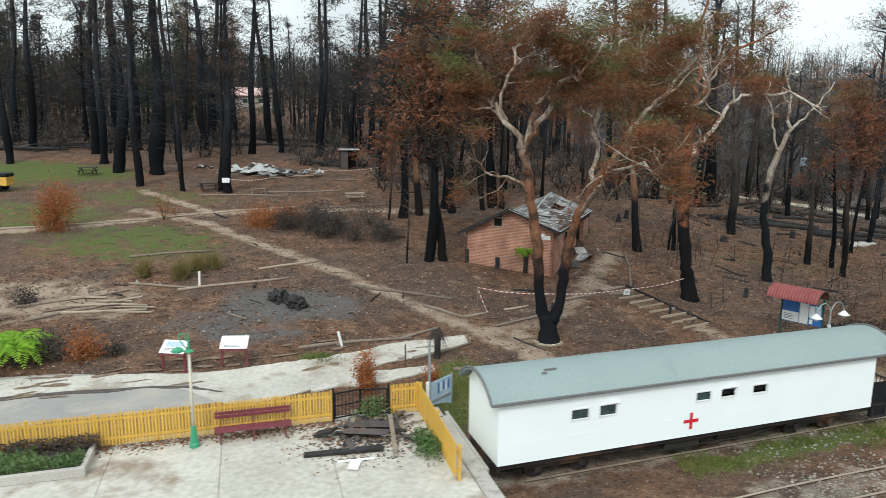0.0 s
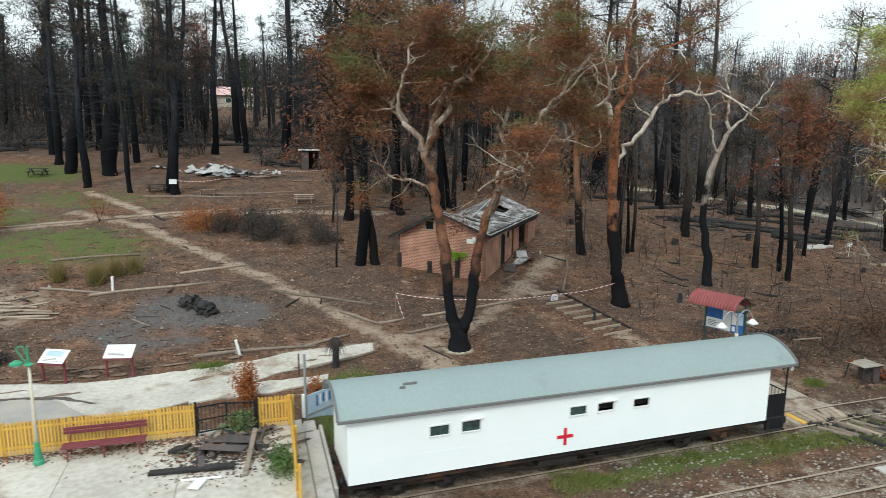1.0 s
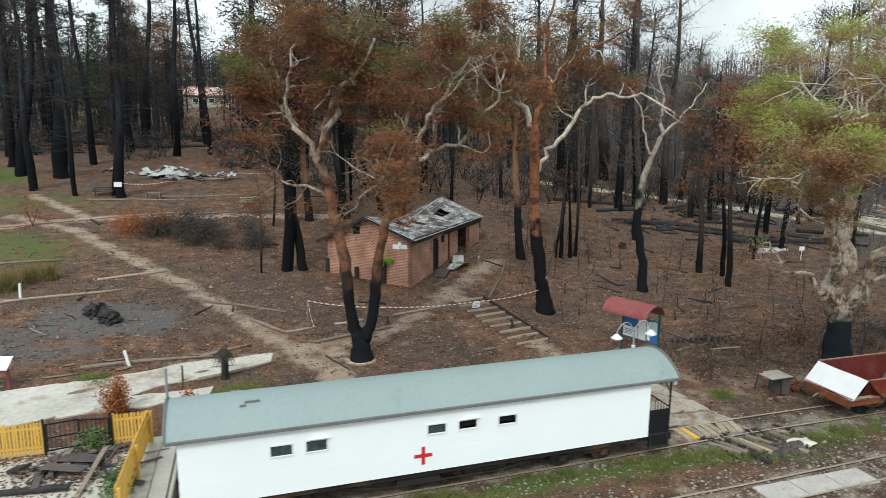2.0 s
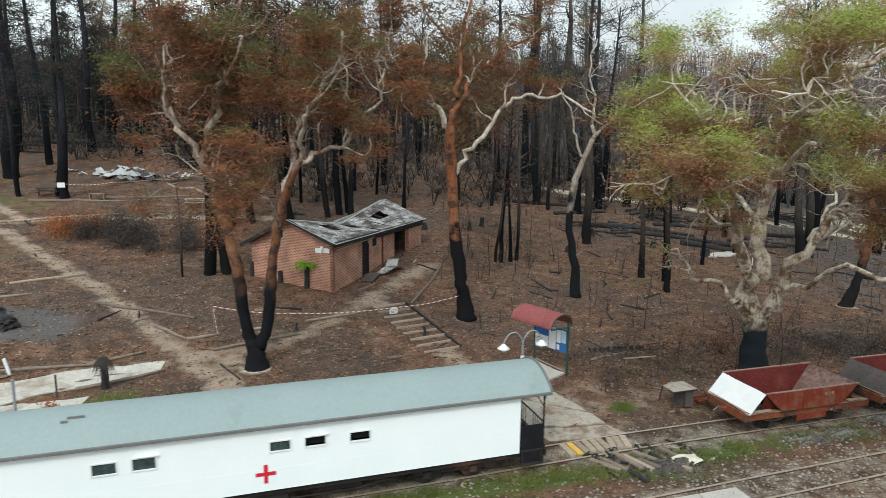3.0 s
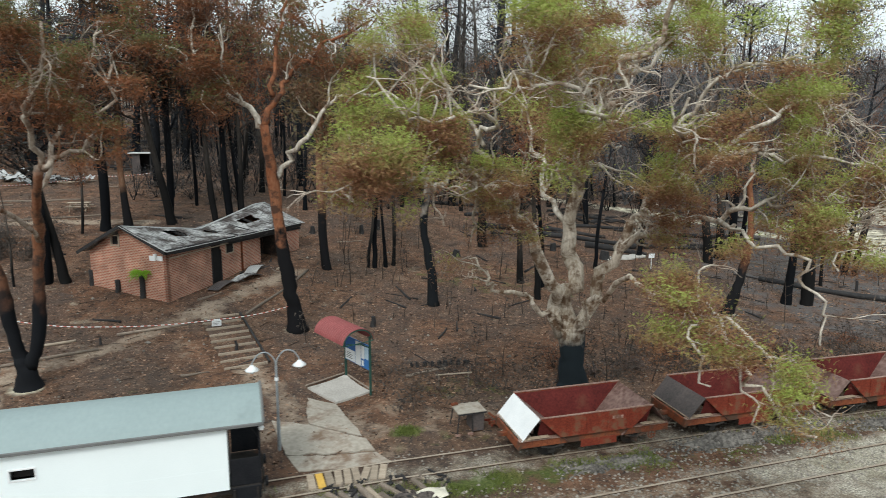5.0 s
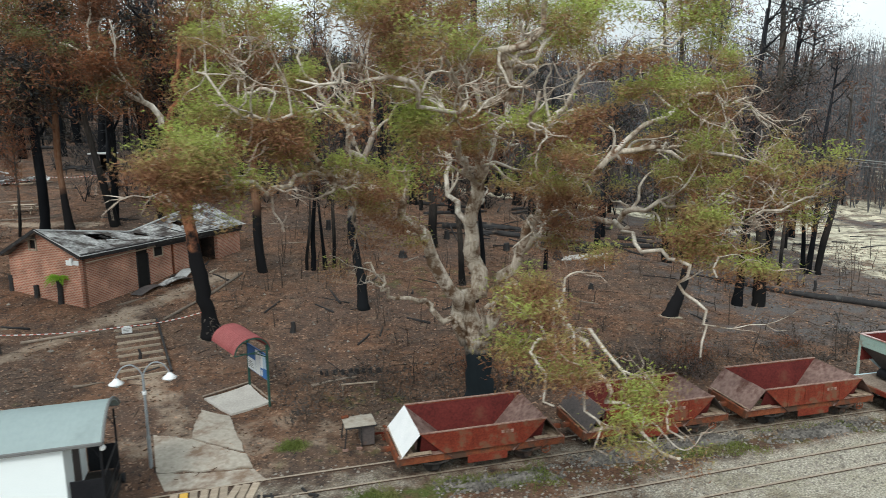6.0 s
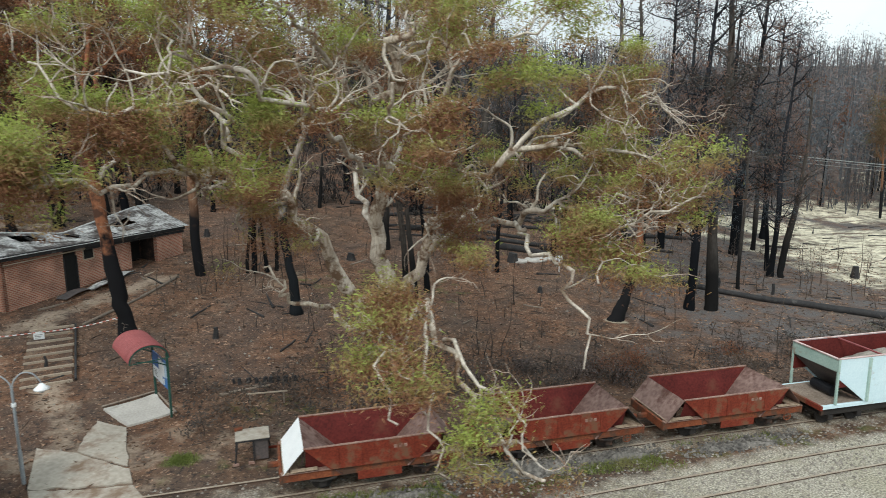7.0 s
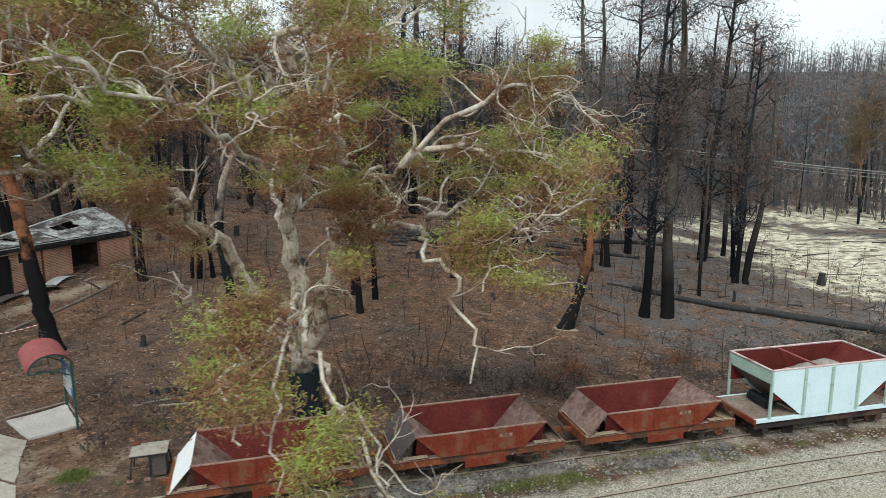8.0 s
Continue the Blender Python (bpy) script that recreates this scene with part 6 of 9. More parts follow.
# dark clump left of the hut and behind it
for k, x, y, h, gth in (("gum", -5.5, 43.6, 15, 1.5), ("gum", -4.6, 44.2, 14, 1.3), ("slim", -6.7, 42.9, 6.5, 1.0), ("gum", -8.2, 55.6, 18, 1.5), ("gum", -6.9, 57.0, 17, 1.2), ("gum", -9.2, 54.4, 9, 0.8), ("gum", -4.2, 58.5, 17, 1.3),
                        ("gum", -4.8, 59.6, 18, 1.2), ("gum", -1.2, 60.7, 17, 1.0), ("gum", -0.2, 62.0, 18, 1.1), ("tall", -4.2, 71.6, 19, 1.0), ("tall", -1.0, 72.8, 20, 1.0), ("gum", 0.8, 61.7, 16, 1.0), ("tall", 1.8, 78.2, 21, 1.1),
                        ("gum", 10.5, 50.4, 17, 1.3), ("slim", 13.9, 51.6, 12, 1.3), ("slim", 14.4, 51.9, 11, 1.1), ("slim", 15.0, 52.3, 12, 1.1), ("slim", 13.4, 51.3, 10, 1.0), ("tall", 21.6, 59.6, 20, 1.2),
                        ("gum", 24.9, 47.7, 13, 1.0), ("slim", 25.4, 50.1, 12, 1.3), ("tall", 24.2, 50.9, 15, 1.0), ("tall", 34.7, 61, 14, 1.1), ("slim", 30.3, 56, 12, 1.2),
                        ("broad", 42.5, 50.9, 22, 0.95), ("tall", 43.9, 51.2, 23, 1.1), ("tall", 40.7, 61.6, 22, 1.1), ("tall", 42.3, 63.5, 23, 1.2), ("broad", 45.2, 68.8, 22, 1.1), ("tall", 46.7, 79.5, 16, 1.0),
                        ("broad", 52.0, 61.3, 18, 0.9), ("slim", 53.0, 61.3, 15, 1.5), ("broad", 51.9, 69.5, 24, 1.2), ("broad", 58.5, 79.0, 22, 1.0), ("slim", 52.5, 63.6, 13, 1.2), ("tall", 43.6, 76.3, 15, 1.1), ("tall", 39.4, 80.1, 15, 1.0), ("tall", 27.3, 83.3, 22, 1.1), ("slim", 48, 57, 12, 1.1),
                        ("tall", 25.3, 94, 28, 1.9), ("tall", 17.8, 84, 26, 1.4), ("tall", 19.4, 87, 25, 1.2), ("tall", 22.6, 72, 25, 1.1), ("tall", 25.4, 76, 27, 1.2), ("tall", 29.2, 79, 26, 1.1), ("tall", 18.4, 74, 24, 1.0), ("tall", 33.0, 84, 19, 1.1), ("tall", 14.6, 80, 25, 1.1), ("tall", 48.4, 74, 16, 1.1), ("broad", 56.0, 98, 26, 1.2), ("tall", 61.5, 100, 25, 1.1), ("tall", 55.0, 72.5, 16, 1.0), ("gum", 31.8, 71, 15, 1.1), ("gum", 36.5, 68.5, 16, 1.1)):
    plant(k, x, y, h, girth=gth)

# thinner forest behind, scattered but never on the clearings
rgf = random.Random(9)
placed = 0
while placed < 150:
    x, y = rgf.uniform(-95, 120), rgf.uniform(58, 150)
    n = (y - yc(min(max(x, -60), 90))) * 0.945
    if n < 34 or abs(x - 20) / max(y, 1) > 0.95:
        continue
    if x < -12 and y < 84 or (-78 < x < -20 and 140 < y) or (x < -10 and abs(x + 66.0 * (y - 4) / 190) < 3):
        continue
    if ((x - 71) / 17) ** 2 + ((y - 78) / 15) ** 2 < 1 or (x > 55 and y < 80):
        continue
    if x < -10:
        k = rgf.choice(("pine", "pine", "tall", "gum"))
    else:
        k = rgf.choice(("tall", "gum", "slim", "slim", "gum", "tall"))
    plant(k, x, y, rgf.uniform(13, 22) * (0.72 if x > 32 else 1.0) if k != "slim" else rgf.uniform(9, 15), girth=rgf.uniform(0.55, 0.95), rg=rgf)
    placed += 1


HOUSE_AT = (-66.0, 190.0)


def far_woods():
    """Distant burnt forest on the hill: countless thin stems with brown twigs; from x = 15 on, haze is put into their
    colours.
    """
    rg = np.random.RandomState(31)
    stems, dark, cs, ds = Geo(), Geo(), [], []
    n = 0
    while n < 3600:
        y = rg.uniform(96, 330)
        x = 10 + rg.uniform(-0.95, 0.95) * (y + 30)
        if ((x - 73) / 20) ** 2 + ((y - 82) / 17) ** 2 < 1 or abs(x - HOUSE_AT[0] * (y - 4) / HOUSE_AT[1]) < 5 and y < 205 or (y < 112 and x < 40) or (-95 < x < -45 and 182 < y < 205):
            continue
        z = gz(x, y)
        h = rg.uniform(9, 17)
        lx, ly = rg.normal(0, 0.5, 2)
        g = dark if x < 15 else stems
        g.tube([(x, y, z - 0.3), (x + lx * 0.5, y + ly * 0.5, z + h * 0.5), (x + lx, y + ly, z + h)], [0.22, 0.15, 0.03], 4, cap=False, h0=9.0)
        for k in range(4):
            t = rg.uniform(0.4, 0.95)
            a = rg.uniform(0, 6.28)
            L = rg.uniform(1.0, 3.0)
            p0 = (x + lx * t, y + ly * t, z + h * t)
            g.tube([p0, (p0[0] + math.cos(a) * L, p0[1] + math.sin(a) * L, p0[2] + L * 0.8)], [0.05, 0.012], 3, cap=False, h0=9.0)
        if x < 15:
            ds.append(np.array([x, y, z + h * 0.6]) + rg.normal(0, 1, (90, 3)) * np.array([1.5, 1.5, h * 0.25]))
        else:
            cs.append(np.array([x, y, z + h * 0.6]) + rg.normal(0, 1, (85, 3)) * np.array([1.7, 1.7, h * 0.24]))
        n += 1
    solid("far_trees", stems, M["hazed_wood"], "distant burnt forest stems on the hillside, tinted with haze", "forest", kind="stuff")
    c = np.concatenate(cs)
    solid("far_foliage", leaves_mesh("far_foliage", leaf_blades(rg, c, 1.0, 0.11, droop=-0.2), M["leaf_hazed"]), None, "twigs of the far forest, blue-grey haze put into their colour", "forest", kind="stuff")
    solid("far_trees", dark, M["burnt"], "distant blackened forest stems behind the pines", "forest", kind="stuff")
    solid("far_foliage", leaves_mesh("far_foliage", leaf_blades(rg, np.concatenate(ds), 1.1, 0.11, droop=0.1), M["leaf_pine"]), None, "dark scorched needles of the far forest", "forest", kind="stuff")


far_woods()


def dark_scrub():
    """Burnt undergrowth between the trunks on the rise: low dark twig clouds."""
    rg = np.random.RandomState(44)
    cs, g = [], Geo()
    n = 0
    while n < 980:
        x, y = rg.uniform(-95, 60), rg.uniform(66, 125)
        d = (y - yc(max(x, -60))) * 0.945
        if d < 42 or (x < -12 and y < 80) or (x < -10 and abs(x + 66.0 * (y - 4) / 190) < 3 and y < 100) or ((x - 72) / 24) ** 2 + ((y - 84) / 24) ** 2 < 1 or abs(x - 10) > 0.85 * (y + 20):
            continue
        z, h, w = top(x, y), rg.uniform(0.6, 3.2), rg.uniform(0.8, 2.2)
        for k in range(5):
            a = rg.uniform(0, 6.28)
            g.tube([(x, y, z - 0.1), (x + math.cos(a) * w * 0.4, y + math.sin(a) * w * 0.4, z + h * 0.6), (x + math.cos(a) * w, y + math.sin(a) * w, z + h)], [0.04, 0.025, 0.008], 3, cap=False)
        cs.append(np.array([x, y, z + h * 0.55]) + rg.normal(0, 1, (55, 3)) * np.array([w * 0.5, w * 0.5, h * 0.25]))
        n += 1
    solid("burnt_undergrowth", g, M["burnt"], "black burnt undergrowth stems below the pines", "undergrowth", kind="stuff")
    c = np.concatenate(cs)
    solid("burnt_scrub", leaves_mesh("burnt_scrub", leaf_blades(rg, c, 0.5, 0.05, droop=0.0), M["leaf_dead"]), None, "dark burnt scrub below the pines", "scrub", kind="stuff")


dark_scrub()


def right_thicket():
    """Bare reddish thicket and dead saplings beyond the clearing."""
    rg = np.random.RandomState(45)
    cs, g = [], Geo()
    n = 0
    while n < 620:
        x, y = rg.uniform(24, 150), rg.uniform(84, 165)
        if ((x - 73) / 18) ** 2 + ((y - 80) / 15) ** 2 < 1 or abs(y - 84 + 0.17 * (x - 24)) < 3 or x > 1.05 * y + 5 or ((x - 95) / 10) ** 2 + ((y - 115) / 5) ** 2 < 1:
            continue
        z, h, w = top(x, y), rg.uniform(1.4, 6.5), rg.uniform(0.9, 2.4)
        for k in range(5):
            a = rg.uniform(0, 6.28)
            g.tube([(x, y, z - 0.1), (x + math.cos(a) * w * 0.3, y + math.sin(a) * w * 0.3, z + h * 0.6), (x + math.cos(a) * w * 0.8, y + math.sin(a) * w * 0.8, z + h)], [0.05, 0.035, 0.01], 3, cap=False, h0=9.0)
        cs.append(np.array([x, y, z + h * 0.62]) + rg.normal(0, 1, (66, 3)) * np.array([w * 0.5, w * 0.5, h * 0.22]))
        n += 1
    # thicket stems share the wood colour that has distance haze painted in
    solid("thicket_stems", g, M["hazed_wood"], "thin haze-grey stems of the burnt thicket past the clearing", "undergrowth", kind="stuff")
    solid("thicket", leaves_mesh("thicket", leaf_blades(rg, np.concatenate(cs), 0.6, 0.045, droop=-0.3), M["leaf_mauve"]), None, "bare reddish thicket past the pale clearing", "scrub", kind="stuff")


right_thicket()

# live conifers deep behind the pines
SORTS["live"] = []
for i in range(2):
    trunk, br, lq, H = burnt_tree("pine", 333 + i)
    rgl = np.random.RandomState(5 + i)
    more = np.concatenate([np.array([(0, 0, z)]) + rgl.normal(0, 1, (110, 3)) * np.array([1, 1, 0.5]) * (0.35 + 2.4 * (1 - z / H)) for z in np.linspace(2.0, H, 22)])
    SORTS["live"].append((trunk.mesh("trunk", M["burnt"], True), br.mesh("twig", M["burnt"]), leaves_mesh("crown", leaf_blades(rgl, more, 0.7, 0.09, droop=0.3), M["leaf_conifer"]), H))
LABELS["live"] = "dark green living conifer behind the burnt pines"
for x, y, h in ((-55.9, 111.0, 19), (-52.5, 118, 17), (-47.0, 150, 14), (-86, 124, 20)):
    plant("live", x, y, h)
# scorched dense conifers between the pines and the far woods
SORTS["dense"] = [(tr, br, leaves_mesh("crown", np.reshape([q.co for q in cr.vertices], (-1, 3, 3)), M["leaf_pine"]), H) for tr, br, cr, H in SORTS["live"]]
LABELS["dense"] = "dense scorched conifer, dark brown and black, behind the pines"
for x, y, h in ((-64, 95, 17), (-61, 101, 16), (-73, 99, 18), (-48, 104, 12), (-42, 112, 13), (-12, 104, 13), (-4, 110, 14)):
    plant("dense", x, y, h)


# ---------------------------------------------------------------- platform furniture
def local(m, x, y, z=0.0):
    return m @ Vector((x, y, z))


def picket_fence(name, m, length, label, missing=(), seed=1):
    """Rails, posts and pointed pickets along local x."""
    root = thing(name, m, label, "fence")
    rg = random.Random(seed)
    H = 1.22
    for z in (0.3, 0.98):
        part("rail", Geo().box(0, length, 0.02, 0.07, z - 0.04, z + 0.04, 0.006), M["yellow"], root)
    x = 0.0
    while x <= length + 0.01:
        part("post", Geo().box(x - 0.045, x + 0.045, 0.07, 0.16, -0.1, 1.18, 0.008), M["yellow"], root)
        x += length / max(1, round(length / 2.1))
    w, t = 0.036, 0.02
    ring = [(-w, 0.06), (w, 0.06), (w, H - 0.05), (0, H), (-w, H - 0.05)]
    vs = [(u, 0, v) for u, v in ring] + [(u, t, v) for u, v in ring]
    fs = [(0, 1, 2, 3, 4), (9, 8, 7, 6, 5)] + [(i, i + 5, (i + 1) % 5 + 5, (i + 1) % 5) for i in range(5)]
    me = Geo().add(vs, fs).mesh("picket", M["yellow"])
    n = int(length / 0.105)
    for i in range(n):
        if i in missing:
            continue
        o = new("picket", me)
        o.parent = root
        o.location = (0.05 + i * (length - 0.1) / (n - 1), 0, rg.uniform(-0.012, 0.012))
        o.rotation_euler = (0, rg.uniform(-0.012, 0.012), 0)
    return root


def PP(x, y, rz=0.0):
    return PL @ pose(x, y, PZ, 0, 0, rz)


picket_fence("picket_fence", PP(-15.1, -0.33), 11.85, "yellow painted timber picket fence along the platform")
picket_fence("picket_fence", PP(-30.2, -0.33), 15.0, "yellow painted timber picket fence along the platform")
picket_fence("picket_fence", PP(-1.12, -0.3), 1.1, "short yellow painted picket fence beside the gate")
picket_fence("picket_fence", PP(-0.02, -0.25, -91.5), 5.25, "yellow painted picket fence at the platform end", seed=3)


def steel_gate(x, swing, width):
    root = thing("platform_gate", PP(x, -0.33, swing), "black steel platform gate standing half open", "gate")
    part("gate_frame", Geo().box(0, width, -0.02, 0.02, 1.06, 1.11, 0.004).box(0, width, -0.02, 0.02, 0.12, 0.17, 0.004).box(0, 0.05, -0.02, 0.02, 0.12, 1.11, 0.004)
         .box(width - 0.05, width, -0.02, 0.02, 0.12, 1.11, 0.004), M["black"], root)
    part("mid_rail", Geo().box(0.05, width - 0.05, -0.015, 0.015, 0.58, 0.62), M["black"], root)
    for i in range(1, 7):
        part("bar", Geo().box(i * width / 7 - 0.01, i * width / 7 + 0.01, -0.01, 0.01, 0.15, 1.16), M["black"], root)
    part("gate_post", Geo().box(-0.09, -0.01, -0.04, 0.04, -0.05, 1.3, 0.008), M["black"], root)


steel_gate(-3.18, 12, 1.0)
steel_gate(-1.22, 172, 1.0)


def bench():
    root = thing("platform_bench", PP(-6.05, -0.72), "long maroon slatted platform bench on iron legs", "bench")
    for z, y in ((0.88, 0.16), (0.76, 0.14)):
        part("back_slat", Geo().box(-1.28, 1.28, y, y + 0.03, z - 0.055, z + 0.055, 0.008), M["maroon"], root)
    for k in range(4):
        part("seat_slat", Geo().box(-1.28, 1.28, -0.42 + k * 0.125, -0.31 + k * 0.125, 0.42, 0.455, 0.008), M["maroon"], root)
    for x in (-1.08, 0, 1.08):
        part("leg", Geo().beam((x, -0.36, 0.42), (x, -0.4, 0), 0.05, 0.06, 0.006).beam((x, 0.06, 0.42), (x, 0.12, 0), 0.05, 0.06, 0.006)
             .beam((x, 0.06, 0.4), (x, 0.2, 0.95), 0.04, 0.05, 0.006).box(x - 0.02, x + 0.02, -0.4, 0.1, 0.37, 0.42), M["maroon"], root, "maroon iron leg")


bench()


def platform_lamp():
    root = thing("platform_lamp", PP(-7.98, -1.02), "cream lamp post with green base and green bracket head", "street lamp")
    part("base", Geo().tube([(0, 0, 0), (0, 0, 0.12), (0, 0, 0.16), (0, 0, 0.3), (0, 0, 0.62), (0, 0, 0.74)], [0.17, 0.17, 0.13, 0.12, 0.09, 0.1], 12), M["green"], root, "green cast-iron base", smooth=False)
    part("post", Geo().tube([(0, 0, 0.74), (0, 0, 2.0), (0, 0, 3.32)], [0.062, 0.05, 0.042], 10), M["cream"], root, "cream painted post", smooth=True)
    part("collar", Geo().tube([(0, 0, 3.3), (0, 0, 3.36), (0, 0, 3.42)], [0.05, 0.16, 0.06], 12), M["green"], root, "green collar")
    part("spike", Geo().tube([(0, 0, 3.42), (0, 0, 3.7), (0, 0, 4.0)], [0.045, 0.035, 0.012], 8), M["green"], root)
    part("arm", Geo().tube(smooth_line([(0, 0, 3.36), (-0.18, 0, 3.62), (-0.3, 0, 3.9), (-0.12, 0, 3.95), (-0.06, 0, 3.7)]), 0.022, 6), M["green"], root)
    part("shade", Geo().tube([(-0.34, 0, 3.52), (-0.34, 0, 3.44), (-0.34, 0, 3.38)], [0.04, 0.19, 0.2], 14), M["green"], root, "green lamp shade")
    part("globe", Geo().tube([(-0.34, 0, 3.39), (-0.34, 0, 3.33), (-0.34, 0, 3.29)], [0.12, 0.1, 0.03], 10), M["white_board"], root, "white glass globe")


platform_lamp()


def planter():
    root = thing("planter_bed", PP(-11.05, -2.25), "raised concrete garden bed with weeds", "planter")
    part("kerb", Geo().box(-5.5, 0, 0, 0.16, 0, 0.3, 0.015).box(-0.16, 0, 0.16, 1.72, 0, 0.3, 0.015), M["kerb"], root, "weathered concrete kerb")
    grid = [[(-5.5 + 5.3 * i / 12, 0.17 + 1.5 * j / 5, 0.2 + 0.05 * noise.noise((i, j, 2))) for j in range(6)] for i in range(13)]
    part("soil", Geo().sheet(grid, 0.15), M["soil_char"], root)
    rg = np.random.RandomState(3)
    c = np.stack([rg.uniform(-5.4, -0.2, 3600), rg.uniform(0.2, 1.6, 3600), np.zeros(3600)], 1)
    dens = np.array([noise.noise((p[0] * 1.1, p[1] * 1.6, 5.5)) for p in c])
    c = c[dens > -0.08]
    c[:, 2] = 0.24 + rg.uniform(0, 0.34, len(c)) ** 1.3
    part("weed", leaves_mesh("weed", leaf_blades(rg, c, 0.17, 0.03, droop=-0.5), M["leaf_weed"]), None, root, "grey-green weeds")["kind"] = "stuff"
    c = np.stack([rg.uniform(-5.4, 0.1, 2600), rg.uniform(1.35, 1.9, 2600), rg.uniform(0.15, 0.62, 2600)], 1)
    part("dead_shrub", leaves_mesh("dead_shrub", leaf_blades(rg, c, 0.16, 0.025), M["leaf_dead"]), None, root, "dead brown shrubs along the fence")["kind"] = "stuff"


planter()


def platform_debris():
    """Burnt timbers and sheets heaped before the gate; each piece by itself."""
    rg = random.Random(8)
    def plank(x0, y0, z0, x1, y1, z1, w, t, mat, label, name="burnt_plank"):
        a, b = local(PL, x0, y0, PZ + z0), local(PL, x1, y1, PZ + z1)
        solid(name, Geo().beam(a, b, w, t, 0.008), mat, label, "plank", "burnt timbers on the platform")
    plank(-4.5, -2.7, 0.05, -1.9, -3.0, 0.13, 0.26, 0.09, M["charcoal"], "broad charred timber beam lying on concrete")
    plank(-3.95, -1.35, 0.1, -3.4, -1.75, 0.34, 0.4, 0.1, M["charcoal"], "charred slab of timber propped on the heap")
    plank(-3.0, -1.6, 0.22, -1.6, -2.3, 0.3, 0.42, 0.03, M["dark_steel"], "buckled dark roof sheet on the heap")
    plank(-2.6, -1.0, 0.16, -1.2, -1.5, 0.2, 0.5, 0.03, M["dark_steel"], "buckled dark roof sheet on the heap")
    plank(-1.25, -0.95, 0.34, -1.6, -3.6, 0.05, 0.16, 0.05, M["timber"], "grey split plank leaning across the burnt heap")
    plank(-2.9, -3.55, 0.05, -3.1, -4.05, 0.06, 0.34, 0.05, M["white_board"], "short white painted board offcut", "white_board")
    plank(-3.5, -3.4, 0.03, -2.3, -3.5, 0.04, 0.09, 0.05, M["white_board"], "white painted batten on the platform", "white_board")
    for k in range(26):
        x, y = rg.uniform(-3.5, -0.7), rg.uniform(-2.9, -0.8)
        a, L = rg.uniform(-0.5, 0.6) + (0 if rg.random() < 0.7 else 1.5), rg.uniform(0.6, 2.0)
        z = rg.uniform(0.03, 0.16)
        m = rg.choice(("charcoal", "charcoal", "burnt_rubble", "timber", "dark_steel"))
        plank(x, y, z, x + L * math.cos(a), y + L * math.sin(a), rg.uniform(0.03, 0.2), rg.uniform(0.05, 0.22), rg.uniform(0.015, 0.045), M[m],
              {"charcoal": "charred black timber in the burnt heap", "burnt_rubble": "burnt grey batten in the heap", "timber": "scorched grey plank in the heap", "dark_steel": "buckled dark steel strip"}[m])
    g = Geo()
    for k in range(420):
        x, y = rg.gauss(-2.2, 0.75), rg.gauss(-1.9, 0.6)
        if not (-4.6 < x < -0.4 and -4.2 < y < -0.5):
            continue
        s = rg.uniform(0.015, 0.06)
        p = local(PL, x, y, PZ + s * 0.3)
        g.box(p.x - s, p.x + s, p.y - s * rg.uniform(0.3, 1), p.y + s * rg.uniform(0.3, 1), p.z - s * 0.3, p.z + s * 0.3)
    solid("ash_rubble", g, M["burnt_rubble"], "scattered burnt fragments and ash on the platform", "rubble", kind="stuff")
    rn = np.random.RandomState(6)
    # dead leaves blown against the fence and the heap
    n = 2600
    u = np.concatenate([rn.uniform(-22, -0.6, n), rn.normal(-2.4, 1.3, 900)])
    v = np.concatenate([-0.25 - np.abs(rn.normal(0, 0.32, n)), rn.normal(-1.9, 0.9, 900)])
    ok = (u < -0.3) & (v < -0.15) & (v > -5)
    w = np.array([tuple(local(PL, a, b, PZ + 0.012)) for a, b in zip(u[ok], v[ok])])
    solid("blown_leaves", leaves_mesh("blown_leaves", leaf_blades(rn, w, 0.13, 0.035, droop=0.0, spread=0.08), M["dead_leaf"]), None, "brown dead leaves blown against the fence foot", "leaf litter", kind="stuff")
    # climbing green scraps at gate and fence foot
    for nm, cx, cy, rx, ry, hz, n, mat, lab in (("weed_clump", -0.45, -3.3, 0.35, 0.8, 0.5, 1100, "leaf_weed", "green weeds at the fence foot"), ("creeper", -1.7, -0.25, 0.5, 0.25, 0.8, 700, "leaf_weed", "dark green creeper on the gate")):
        c = np.stack([rn.normal(cx, rx * 0.6, n), rn.normal(cy, ry * 0.6, n), PZ + rn.uniform(0.02, hz, n) ** 1.1], 1)
        w = np.array([tuple(local(PL, *q)) for q in c])
        solid(nm, leaves_mesh(nm, leaf_blades(rn, w, 0.12, 0.03), M[mat]), None, lab, "weeds", kind="stuff")


platform_debris()


